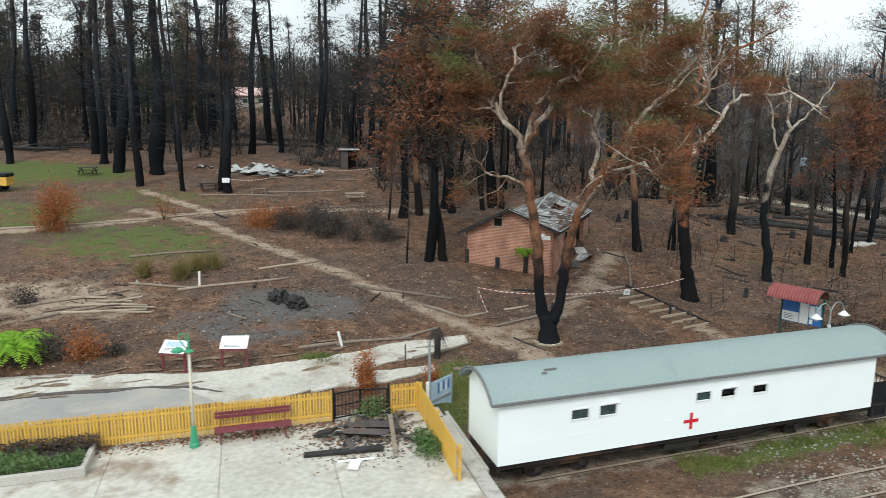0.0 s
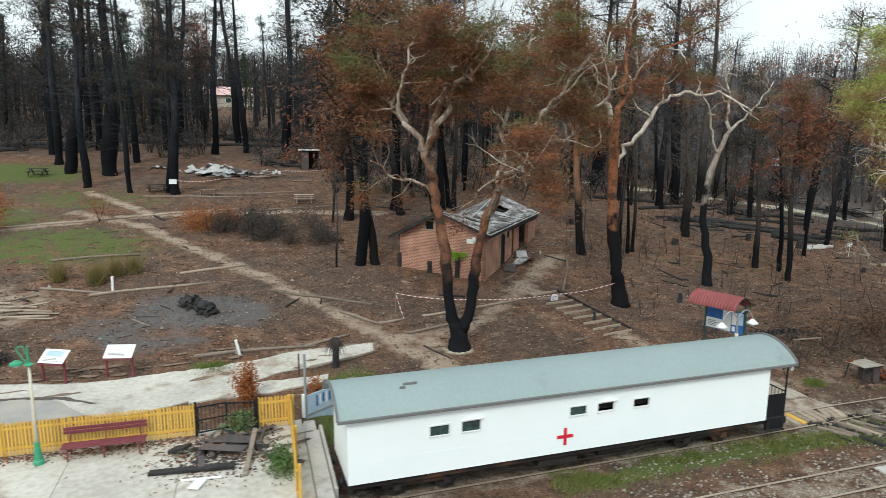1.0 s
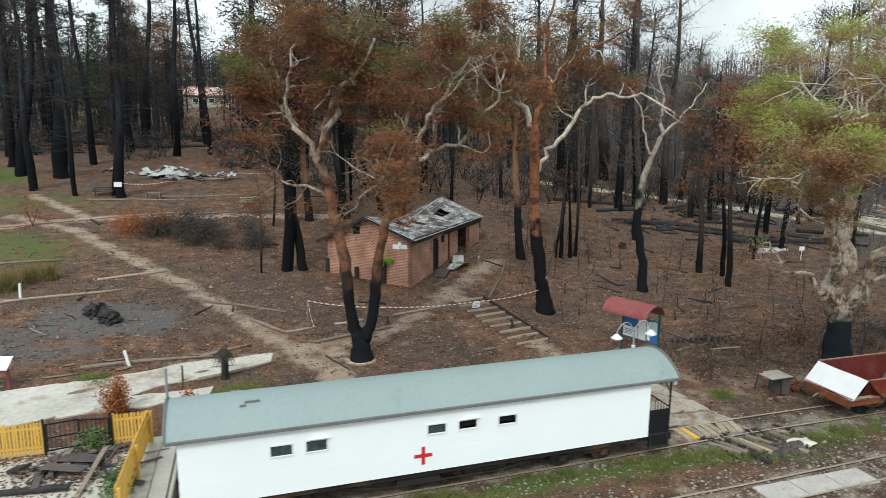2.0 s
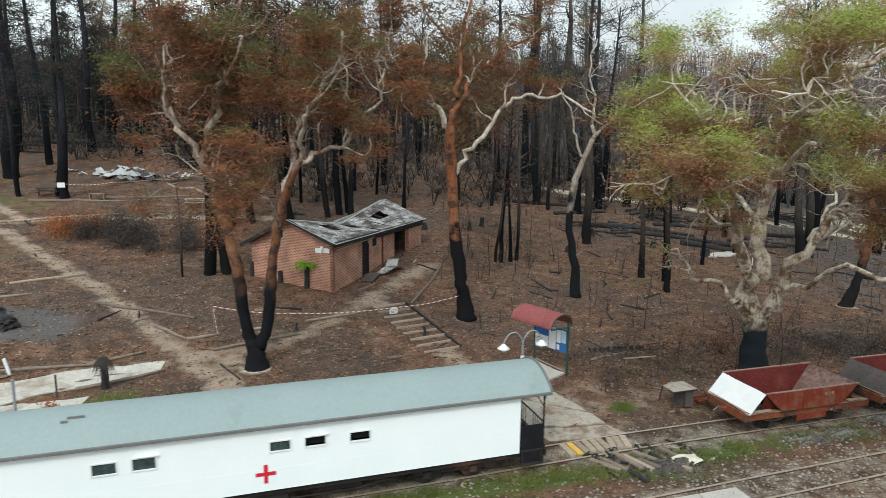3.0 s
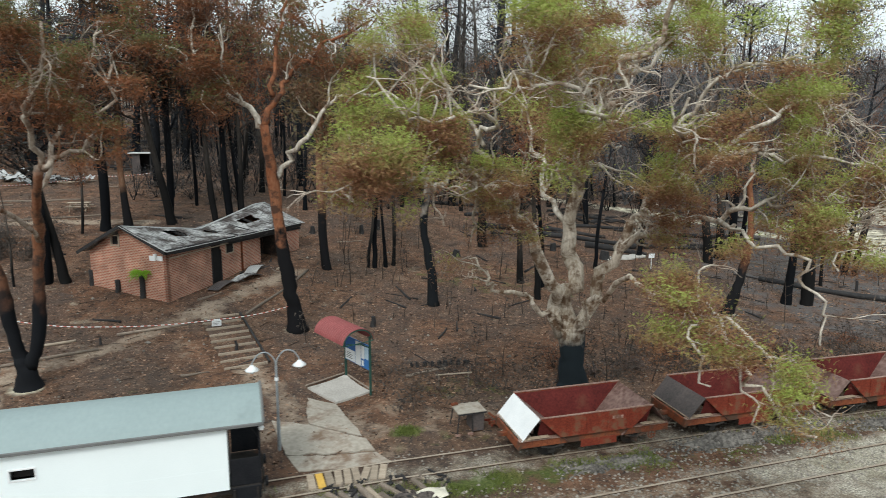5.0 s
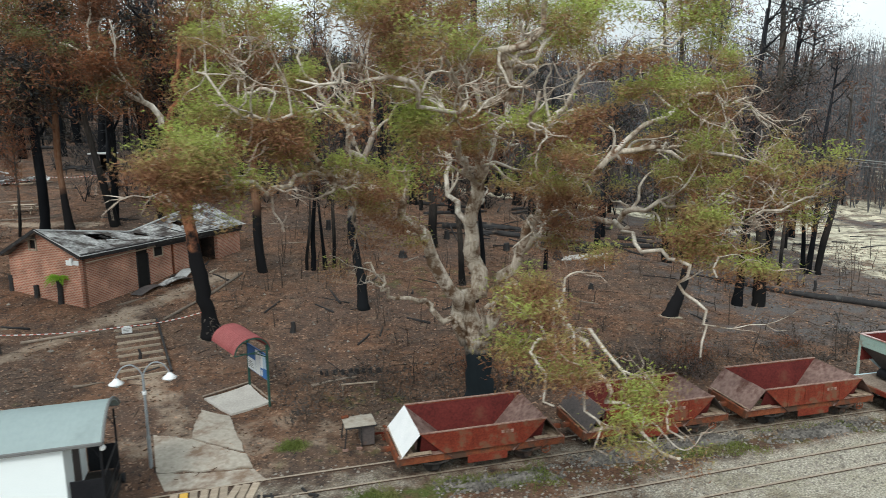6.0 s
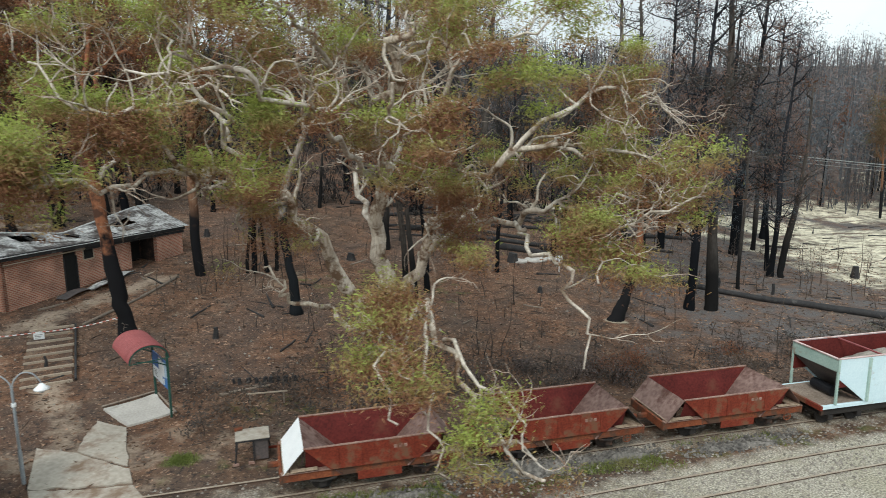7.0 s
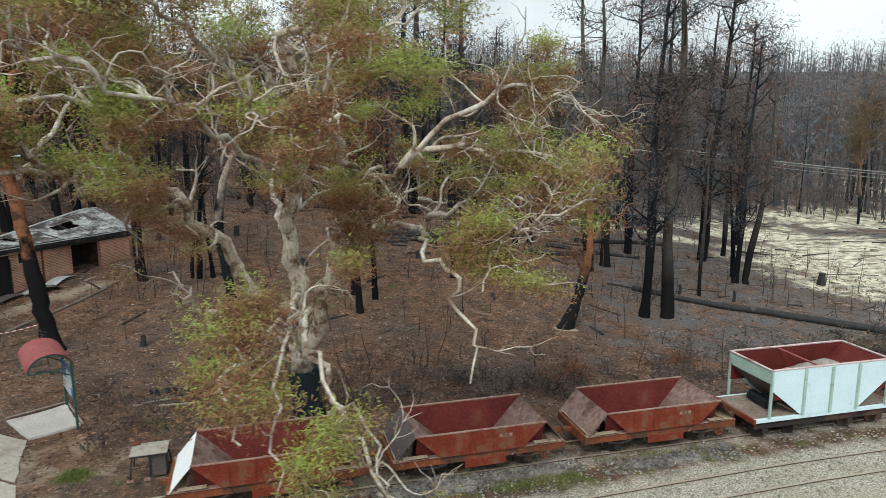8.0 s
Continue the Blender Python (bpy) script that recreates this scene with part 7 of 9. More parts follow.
def info_sign(x0, y0, x1, y1, label, dark):
    """Sloping panel on two maroon legs."""
    a = math.atan2(y1 - y0, x1 - x0)
    z = top((x0 + x1) / 2, (y0 + y1) / 2)
    root = thing("information_sign", pose((x0 + x1) / 2, (y0 + y1) / 2, z, 0, 0, math.degrees(a)), label, "sign", "information signs by the path")
    w = math.hypot(x1 - x0, y1 - y0) / 2
    for s in (-1, 1):
        part("leg", Geo().box(s * w - 0.045, s * w + 0.045, -0.04, 0.04, -0.2, 0.98, 0.008), M["maroon"], root, "dark maroon timber leg")
        part("arm", Geo().beam((s * w, -0.18, 0.86), (s * w, 0.42, 1.28), 0.05, 0.07, 0.006), M["maroon"], root)
    part("shelf", Geo().box(-w - 0.08, w + 0.08, -0.22, -0.12, 0.82, 0.87, 0.006), M["maroon"], root)
    tilt = pose(0, 0.12, 1.1, 35, 0, 0)
    part("panel", Geo().box(-w - 0.06, w + 0.06, -0.36, 0.36, 0, 0.03, 0.006, tilt), M["white_board"], root, "white printed panel")
    if dark:
        part("picture", Geo().box(-w + 0.12, w - 0.12, -0.02, 0.26, 0.031, 0.036, 0, tilt), M["sky_blue"], root, "pale blue printed picture")
    for k in range(3):
        part("text_bar", Geo().box(-w + 0.1, w * (0.6 - 0.15 * k), -0.26 + 0.07 * k, -0.235 + 0.07 * k, 0.031, 0.035, 0, tilt), M["eave"], root)


info_sign(-16.02, 25.95, -15.02, 25.85, "white sloping information panel with faded picture on maroon legs", True)
info_sign(-13.67, 26.65, -12.6, 26.75, "plain white sloping information panel on maroon legs", False)


def notice_post():
    """Grey post with a side-on board of unreadable lettering."""
    z = top(-4.3, 23.32)
    root = thing("notice_board", pose(-4.3, 23.32, z, 0, 0, 53), "faded blue and white lettered notice board on grey posts", "sign")
    h = 1.85 - z
    part("post", Geo().tube([(0, 0, -0.3), (0, 0, 3.5 - z)], 0.05, 8), M["steel_post"], root, "tall grey steel post")
    part("post", Geo().tube([(1.42, 0, -0.4), (1.42, 0, h + 0.05)], 0.04, 8), M["steel_post"], root)
    part("board", Geo().box(0.07, 1.38, -0.02, 0.02, h - 1.35, h, 0.006), M["sky_blue"], root, "faded pale blue board")
    for k in range(5):
        part("letter_bar", Geo().box(0.5 + k * 0.16, 0.58 + k * 0.16, -0.032, -0.024, h - 0.55 + 0.04 * (k % 3), h - 0.12), M["white_board" if k % 2 else "blue"], root)
    part("lower_band", Geo().box(0.1, 1.36, -0.03, -0.022, h - 0.85, h - 0.75), M["steel_post"], root)
    part("cap", Geo().box(-0.14, -0.05, -0.06, 0.06, 0.1, h + 0.1, 0.01), M["white_board"], root, "white board at the post")


notice_post()


# ---------------------------------------------------------------- bushes and small plants
def bush(name, x, y, z, rx, rz, n, mat, label, seed, leaf=0.15, stems=7, cat="bush", width=0.03):
    rg = np.random.RandomState(seed)
    root = thing(name, Matrix.Translation((x, y, z)), label, cat)
    g = Geo()
    tips = []
    for k in range(stems):
        a = rg.uniform(0, 6.28)
        tw = wander(rg, (0, 0, -0.05), (math.cos(a) * 0.5, math.sin(a) * 0.5, 1.0), rz * rg.uniform(0.6, 1.0), 5, 0.18, 0.1)
        g.tube(tw, [0.02, 0.016, 0.013, 0.01, 0.007, 0.004], 4, cap=False)
        tips += tw[1:]
    part("stem", g, M["twig"], root)["kind"] = "stuff"
    t = np.array([tuple(p) for p in tips])
    c = t[rg.randint(0, len(t), n)] + rg.normal(0, 1, (n, 3)) * np.array([rx * 0.38, rx * 0.38, rz * 0.14])
    c[:, 2] = np.maximum(c[:, 2], 0.02)
    part("leaves", leaves_mesh("leaves", leaf_blades(rg, c, leaf, width), mat), None, root)["kind"] = "stuff"
    return root


bush("orange_bush", -6.95, 24.75, top(-6.95, 24.75), 0.4, 1.7, 2800, M["leaf_orange"], "dead orange-leaved shrub behind the gate", 41, leaf=0.11, stems=5)
bush("orange_bush", -4.3, 24.9, top(-4.3, 24.9), 0.4, 1.1, 600, M["leaf_orange"], "dead orange-leaved shrub beside the notice board", 42)
for i, (x, y, rx, rz, n) in enumerate(((-33.5, 46.4, 1.5, 3.6, 5200), (-26.7, 50.5, 0.8, 3.2, 420))):
    bush("orange_sapling", x, y, top(x, y), rx, rz, n, M["leaf_orange"], "young tree with dead orange leaves on the lawn", 43 + i, leaf=0.2, cat="young tree")
for i, (x, y, rx, rz, n) in enumerate(((-18.5, 50.3, 1.9, 1.9, 2800), (-16.9, 51.6, 1.6, 1.6, 1700))):
    bush("scorched_bush", x, y, top(x, y), rx, rz, n, M["leaf_orange"], "low scorched orange-brown bush at the thicket's edge", 51 + i, leaf=0.2)
for i in range(16):
    rgb = random.Random(60 + i)
    x, y = rgb.uniform(-17.5, -8.0), rgb.uniform(47.0, 52.5)
    bush("burnt_bush", x, y, top(x, y), rgb.uniform(0.9, 1.7), rgb.uniform(1.0, 2.3), 1100, M["leaf_dead"], "burnt grey-brown scrub thicket", 60 + i, leaf=0.16, stems=12)


bush("burnt_bush", -20.1, 26.9, top(-20.1, 26.9), 0.9, 1.5, 1300, M["leaf_orange"], "dead brown bush beside the road", 91, leaf=0.16, stems=9)
bush("burnt_bush", -21.4, 26.6, top(-21.4, 26.6), 0.8, 1.6, 1000, M["leaf_dead"], "scorched brown bush beside the fern", 92, leaf=0.16, stems=9)
bush("burnt_bush", -26.4, 32.6, top(-26.4, 32.6), 0.9, 1.0, 900, M["leaf_dead"], "low dead bush beside the planks", 93, leaf=0.14, stems=9)
bush("burnt_bush", -18.9, 27.4, top(-18.9, 27.4), 0.6, 0.7, 500, M["leaf_dead"], "low dead bush in the roadside bed", 94, leaf=0.14, stems=7)


for i in range(16):
    rgb = random.Random(130 + i)
    p, a = on_track(rgb.uniform(27, 47))
    o = rgb.uniform(4.2, 8.0)
    x, y = p.x - math.sin(a) * o, p.y + math.cos(a) * o
    bush("dead_bush", x, y, top(x, y), rgb.uniform(0.6, 1.1), rgb.uniform(0.7, 1.6), 420, M["leaf_mauve" if i % 3 else "leaf_russet"], "bare reddish-brown dead bush behind the wagons", 130 + i, leaf=0.16, stems=10, width=0.018)


def tree_fern(x, y, h, n, label, seed, size=1.3, dead=False):
    rg = np.random.RandomState(seed)
    z = top(x, y)
    root = thing("tree_fern", Matrix.Translation((x, y, z)), label, "tree fern")
    part("trunk", Geo().tube([(0, 0, -0.2), (0.03, 0, h * 0.5), (0, 0.02, h)], [0.17, 0.14, 0.15], 9, ovality=0.1), M["charcoal"], root, "black fibrous trunk")
    for k in range(n):
        a = k * 6.283 / n + rg.uniform(-0.2, 0.2)
        L = size * rg.uniform(0.7, 1.1)
        pts = [Vector((math.cos(a) * L * t, math.sin(a) * L * t, h + L * ((0.2 if dead else 0.75) * t - (0.75 + 0.5 * (k % 3) / 2) * (1.6 if dead else 1.0) * t * t))) for t in np.linspace(0, 1, 9)]
        g = Geo().tube([tuple(p) for p in pts], [0.012, 0.011, 0.01, 0.009, 0.008, 0.007, 0.006, 0.005, 0.003], 3, cap=False)
        sd = Vector((-math.sin(a), math.cos(a), 0))
        for i in range(20):
            f = 0.12 + 0.86 * i / 19
            u = min(int(f * 8), 7)
            p = pts[u].lerp(pts[u + 1], f * 8 - u)
            d = (pts[u + 1] - pts[u]).normalized()
            w = 0.26 * size * math.sin(math.pi * (0.1 + 0.86 * f)) * rg.uniform(0.8, 1.1)
            for sg in (-1, 1):
                e = p + sd * sg * w + d * w * 0.35 - Vector((0, 0, w * rg.uniform(0.15, 0.5)))
                m = p.lerp(e, 0.45)
                g.add([tuple(p), tuple(m + d * 0.022 * size), tuple(e), tuple(m - d * 0.022 * size)], [(0, 1, 2, 3)])
        part("frond", g, M["leaf_dead" if dead else "leaf_green"], root, "withered black frond" if dead else "fresh green frond")


tree_fern(1.2, 42.7, 1.55, 26, "black tree fern trunk with fresh green fronds by the hut", 1, 0.85)
tree_fern(-22.5, 25.9, 1.0, 30, "black tree fern stump with bright green fronds beside the road", 2, 1.7)
tree_fern(-23.9, 26.4, 0.8, 28, "low bright green fern on a burnt stump", 3, 1.5)
tree_fern(-0.65, 43.35, 0.75, 0, "burnt fern stump beside the brick wall", 4)
tree_fern(-2.7, 44.15, 0.95, 0, "burnt fern stump beside the brick wall", 5)
tree_fern(-4.2, 28.75, 1.4, 40, "burnt tree fern with black hanging dead fronds beside the path", 6, 0.52, dead=True)


# ---------------------------------------------------------------- kiosk and its slab
def kiosk():
    bx, by = 14.76, 35.13
    ex, ey = 16.18, 33.52
    z = 0.25
    a = math.degrees(math.atan2(ey - by, ex - bx))
    root = thing("notice_kiosk", pose(bx, by, z, 0, 0, a), "notice kiosk with curved red tin roof and blue poster board", "kiosk")
    L = math.hypot(ex - bx, ey - by)
    for x in (0, L):
        part("post", Geo().box(x - 0.045, x + 0.045, -0.045, 0.045, -0.35, 2.75, 0.008), M["dark_green"], root, "dark green steel post")
    part("board", Geo().box(0.05, L - 0.05, -0.03, 0.03, 1.12, 2.3, 0.006), M["blue"], root, "blue backing board")
    for x0, x1, z0, z1, mt in ((0.06, 0.93, 1.16, 1.7, "white_board"), (0.97, 1.42, 1.15, 2.27, "white_board"), (1.46, 1.72, 1.55, 2.2, "white_board"), (1.75, 2.06, 1.6, 2.24, "sky_blue"), (1.5, 1.66, 1.2, 1.46, "white_board"), (0.08, 0.9, 1.76, 2.25, "blue")):
        part("poster", Geo().box(x0, x1, -0.042, -0.033, z0, z1), M[mt], root, "pinned poster")
    for k in range(4):
        part("text_bar", Geo().box(0.16, 0.7 - 0.1 * (k % 2), -0.047, -0.043, 1.27 + k * 0.085, 1.3 + k * 0.085), M["eave"], root)
    # corrugated half-barrel roof
    R, cy, cz = 0.78, -0.72, 2.62
    nx, na = 96, 16
    grid = []
    for i in range(nx + 1):
        x = -0.22 + (L + 0.44) * i / nx
        row = []
        for k in range(na + 1):
            t = math.pi * (0.02 + 0.96 * k / na)
            r = R + 0.02 * math.cos(i * math.pi / 3)
            row.append((x, cy + r * math.cos(t), cz + r * 0.82 * math.sin(t)))
        grid.append(row)
    part("roof", Geo().sheet(grid, 0.015), M["tin_red"], root, "faded red corrugated barrel roof")
    for x in (-0.2, L + 0.2):
        arc = [(x, cy + (R - 0.03) * math.cos(math.pi * k / 12), cz - 0.02 + (R - 0.03) * 0.82 * math.sin(math.pi * k / 12)) for k in range(13)]
        part("arch", Geo().tube(arc, 0.03, 6), M["dark_green"], root, "dark green arched rib")
        part("tie", Geo().tube([arc[0], arc[-1]], 0.022, 6), M["dark_green"], root)
    for x in (0, L):
        part("bracket", Geo().tube([(x, 0, 2.2), (x, -0.45, 2.45), (x, -1.2, 2.6)], 0.025, 6), M["dark_green"], root)
    s = pave("concrete_slab", M["kerb"], [(13.3, 33.5), (14.05, 33.05), (14.8, 32.6)], [(14.72, 35.15), (15.42, 34.48), (16.12, 33.8)], 4, 0.09, "pale concrete slab under the kiosk with timber edge", seed=4, ragged=0.05)
    for p, q in (((13.16, 33.62), (14.62, 35.28)), ((14.76, 35.24), (16.24, 33.82))):
        ends = [(*p, top(*p) + 0.07), (*q, top(*q) + 0.07)]
        part("edge_board", Geo().tube(ends, 0.045, 4), M["timber"], s, "weathered timber edging")


kiosk()


def twin_lamp():
    z = top(13.53, 28.15)
    root = thing("twin_lamp", pose(13.53, 28.15, z, 0, 0, 23), "grey twin-arm lamp post with white enamel shades", "street lamp")
    H = 3.6 - z
    part("post", Geo().tube([(0, 0, -0.3), (0, 0, 1.2), (0, 0, 1.25), (0, 0, H - 0.05)], [0.07, 0.065, 0.05, 0.045], 9), M["steel_post"], root, "grey steel post")
    part("clamp", Geo().tube([(0, 0, H - 0.62), (0, 0, H - 0.5)], 0.075, 8), M["white_board"], root)
    for s in (-1, 1):
        arc = smooth_line([(0, 0, H - 0.1), (s * 0.06, 0, H + 0.22), (s * 0.32, 0, H + 0.5), (s * 0.62, 0, H + 0.46), (s * 0.82, 0, H + 0.2), (s * 0.86, 0, H + 0.05)])
        part("arm", Geo().tube(arc, 0.025, 7), M["steel_post"], root, smooth=True)
        shade = part("shade", Geo().tube([(s * 0.86, 0, H + 0.08), (s * 0.86, 0, H + 0.0), (s * 0.86, 0, H - 0.1), (s * 0.86, 0, H - 0.13)], [0.05, 0.12, 0.25, 0.24], 16), M["white_board"], root, "white enamel dish shade", smooth=True)
        part("globe", Geo().tube([(s * 0.86, 0, H - 0.12), (s * 0.86, 0, H - 0.2), (s * 0.86, 0, H - 0.25)], [0.12, 0.1, 0.04], 12), M["white_board"], shade, smooth=True)


twin_lamp()


# ---------------------------------------------------------------- brick hut with the fallen roof
def hut():
    hx, hy, hz = 3.0, 42.2, 2.15
    root = thing("brick_hut", pose(hx, hy, hz, 0, 0, 71), "burnt-out salmon brick hut with collapsed scorched tin roof", "hut")
    SL, FW, EV = 13.2, 6.0, 2.95

    def wall(name, u0, u1, z0, z1, at, face, gable=None, thick=0.22):
        """A wall slab with brick UVs: face 'x' runs along x at y=at, face 'y' along y at x=at."""
        ring = [(u0, z0), (u1, z0), (u1, z1), (u0, z1)] if gable is None else [(u0, z0), (u1, z0), (u1, z1), ((u0 + u1) / 2, gable), (u0, z1)]
        k = len(ring)
        if face == "x":
            vs = [(u, at, w) for u, w in ring] + [(u, at + thick, w) for u, w in ring]
        else:
            vs = [(at, u, w) for u, w in ring] + [(at + thick, u, w) for u, w in ring]
        fs = [tuple(range(k)), tuple(reversed(range(k, 2 * k)))] + [(i, i + k, (i + 1) % k + k, (i + 1) % k) for i in range(k)]
        o = part(name, Geo().add(vs, fs), M["brick"], root)
        me = o.data
        uv = me.uv_layers.new(name="UVMap")
        for poly in me.polygons:
            nrm = poly.normal
            for li in poly.loop_indices:
                c = me.vertices[me.loops[li].vertex_index].co
                uv.data[li].uv = (c.x, c.z) if abs(nrm.y) > 0.7 else (c.y, c.z) if abs(nrm.x) > 0.7 else (c.x, c.y)
        return o

    # long side with doorway and burnt-out porch
    wall("side_wall", 0, 3.8, -0.6, EV, 0, "x")
    wall("side_wall", 4.7, 8.8, -0.3, EV - 0.06, 0, "x")
    wall("side_wall", 10.8, SL, -0.3, EV - 0.1, -0.25, "x", thick=0.3)
    wall("porch_wall", 8.8, 10.8, -0.3, EV - 0.2, 1.3, "x").data.materials[0] = M["sooty_brick"]
    wall("side_wall", 8.6, 8.8, -0.3, EV - 0.2, 0.24, "x", thick=1.06).data.materials[0] = M["sooty_brick"]
    wall("side_wall", 10.8, 10.92, -0.3, EV - 0.2, 0.06, "x", thick=1.23).data.materials[0] = M["sooty_brick"]
    wall("lintel_wall", 3.8, 4.7, 2.45, EV, 0, "x").data.materials[0] = M["sooty_brick"]
    wall("side_wall", 0.22, SL - 0.22, -0.3, EV - 0.4, FW - 0.22, "x")
    # front with gable, and its window
    wall("front_wall", 0, 3.55, -0.6, EV - 0.02, 0, "y")
    wall("front_wall", 4.15, FW, -0.6, EV - 0.35, 0, "y")
    wall("front_wall", 3.55, 4.15, -0.6, EV + 0.12, 0, "y")
    gv = [(0.02, 0.0, EV - 0.02), (0.02, 3.0, 4.12), (0.02, 3.55, 3.92), (0.02, 3.55, EV - 0.02)]
    gv2 = [(0.02, 4.15, EV - 0.4), (0.02, 4.15, 3.66), (0.02, FW, EV - 0.4)]
    for vs0 in (gv, gv2):
        k = len(vs0)
        vs = vs0 + [(x + 0.2, y, z) for x, y, z in vs0]
        fs = [tuple(range(k)), tuple(reversed(range(k, 2 * k)))] + [(i, i + k, (i + 1) % k + k, (i + 1) % k) for i in range(k)]
        o = part("gable", Geo().add(vs, fs), M["brick"], root)
        uv = o.data.uv_layers.new(name="UVMap")
        for li, lp in enumerate(o.data.loops):
            c = o.data.vertices[lp.vertex_index].co
            uv.data[li].uv = (c.y, c.z)
    wall("back_wall", 0, FW, -0.3, EV - 0.3, SL - 0.22, "y", gable=3.9)
    w = part("window", Geo().box(-0.04, 0.06, 3.5, 3.58, 3.02, 3.72, 0.006).box(-0.04, 0.06, 4.12, 4.2, 3.02, 3.62, 0.006).box(-0.06, 0.06, 3.48, 4.22, 2.98, 3.06, 0.006).box(-0.04, 0.06, 3.5, 4.2, 3.6, 3.68, 0.006), M["pale_timber"], root, "small scorched gable window frame")
    part("opening", Geo().box(0.1, 0.14, 3.55, 4.15, 3.05, 3.62), M["dark_void"], w)
    part("floor", Geo().box(0.2, SL - 0.2, 0.2, FW - 0.2, -0.3, 0.05), M["burnt_rubble"], root, "rubble-strewn floor")
    part("porch_doorway", Geo().box(9.4, 10.6, 1.2, 1.29, 0.0, 2.2, 0.01), M["dark_void"], root, "sooty black doorway")
    part("door_void", Geo().box(3.82, 4.68, 0.06, 0.1, -0.1, 2.44), M["dark_void"], root, "black burnt-out doorway")
    w2 = part("window", Geo().box(5.15, 5.95, -0.03, 0.03, 1.85, 1.92, 0.005).box(5.15, 5.95, -0.03, 0.03, 2.5, 2.57, 0.005).box(5.15, 5.22, -0.03, 0.03, 1.92, 2.5, 0.005).box(5.88, 5.95, -0.03, 0.03, 1.92, 2.5, 0.005), M["pale_timber"], root, "small pale window frame by the door")
    part("opening", Geo().box(5.22, 5.88, -0.012, -0.004, 1.92, 2.5), M["dark_void"], w2)
    part("door_frame", Geo().box(3.78, 3.86, -0.03, 0.1, 0.1, 2.25, 0.005).box(4.65, 4.73, -0.03, 0.1, 0.1, 2.25, 0.005), M["charcoal"], root, "charred door frame")
    part("porch_post", Geo().box(6.66, 6.76, -0.12, -0.02, -0.2, EV - 0.15, 0.006), M["orange_rust"], root, "rusty down pipe")
    # charred eave timbers, beam thickened in black to draw the roof overhang's shade
    part("wall_plate", Geo().beam((-0.3, -0.3, EV - 0.02), (13.4, -0.32, EV - 0.2), 0.14, 0.3, 0.01), M["charcoal"], root, "charred eave beam, thick and black for the overhang's shade")
    part("fascia", Geo().beam((0.2, -0.42, EV - 0.1), (13.2, -0.42, EV - 0.26), 0.03, 0.16, 0.004), M["charcoal"], root, "charred fascia board")
    part("soffit_board", Geo().beam((0.05, -0.2, EV - 0.42), (5.2, -0.2, EV - 0.36), 0.05, 0.07, 0.006), M["pale_timber"], root, "pale split board hanging below the eave")
    part("soffit_board", Geo().beam((5.2, -0.2, EV - 0.36), (13.3, -0.34, EV - 0.46), 0.06, 0.16, 0.006), M["charcoal"], root, "charred board hanging below the eave")
    part("roof_edge", Geo().beam((-0.4, -0.47, EV + 0.045), (13.75, -0.47, EV - 0.1), 0.05, 0.035, 0.004), M["galv_pale"], root, "pale bent sheet edge")
    part("roof_edge", Geo().beam((-0.43, -0.45, EV + 0.06), (-0.43, 3.0, 4.3), 0.05, 0.035, 0.004), M["galv_pale"], root, "pale bent sheet edge")
    part("barge_board", Geo().beam((-0.42, -0.35, EV - 0.05), (-0.42, 3.0, 4.28), 0.04, 0.2, 0.005), M["charcoal"], root)
    part("barge_board", Geo().beam((-0.42, 6.6, 2.45), (-0.42, 3.0, 4.28), 0.04, 0.2, 0.005), M["charcoal"], root)

    # sagging roof sheets; ridge dips in the middle and rises to the back
    def ridge(x):
        return 4.25 + (3.16 - 4.25) * (x + 0.4) / 6.65 if x < 6.25 else 3.16 + (4.2 - 3.16) * min(x - 6.25, 6.0) / 6.0

    def roof_side(sign):
        g = Geo()
        nx, ny = 200, 12
        hole = ((2.2, 3.7, 0.2, 0.5), (9.0, 10.6, 0.22, 0.52), (6.0, 6.5, 0.05, 0.4)) if sign > 0 else ((6.0, 6.8, 0.3, 0.6),)
        vs, fs = [], []
        for i in range(nx + 1):
            x = -0.4 + 14.1 * i / nx
            for k in range(ny + 1):
                t = k / ny
                y_r = 3.0
                y_e = -0.45 if sign > 0 else 6.5
                zr, ze = ridge(x), (EV + 0.05 - 0.15 * i / nx if sign > 0 else EV - 0.45)
                z = zr + (ze - zr) * t - 0.1 * math.sin(math.pi * t) * math.exp(-((x - 6.2) / 2.6) ** 2) + 0.016 * math.cos(i * math.pi * 0.5) + 0.07 * noise.noise((x * 0.9, t * 3, sign * 4.0))
                vs.append((x, y_r + (y_e - y_r) * t, z))
        for i in range(nx):
            for k in range(ny):
                x, t = -0.4 + 14.1 * (i + 0.5) / nx, (k + 0.5) / ny
                if any(a + 0.3 * (t - c) < x < b + 0.3 * (t - c) + 0.1 * math.sin(t * 30) and c < t < d for a, b, c, d in hole):
                    continue
                f = (i * (ny + 1) + k, (i + 1) * (ny + 1) + k, (i + 1) * (ny + 1) + k + 1, i * (ny + 1) + k + 1)
                fs.append(f if sign < 0 else tuple(reversed(f)))
        return g.add(vs, fs)

    for s in (1, -1):
        o = part("roof", roof_side(s), M["galv"], root, "scorched corrugated roof with holes, sagging")
        md = o.modifiers.new("thickness", "SOLIDIFY")
        md.thickness = 0.012
    part("ridge_cap", Geo().tube([(x, 3.0, ridge(x) + 0.02) for x in np.linspace(-0.4, 13.6, 36)], 0.06, 6), M["galv_pale"], root, "bent ridge cap")
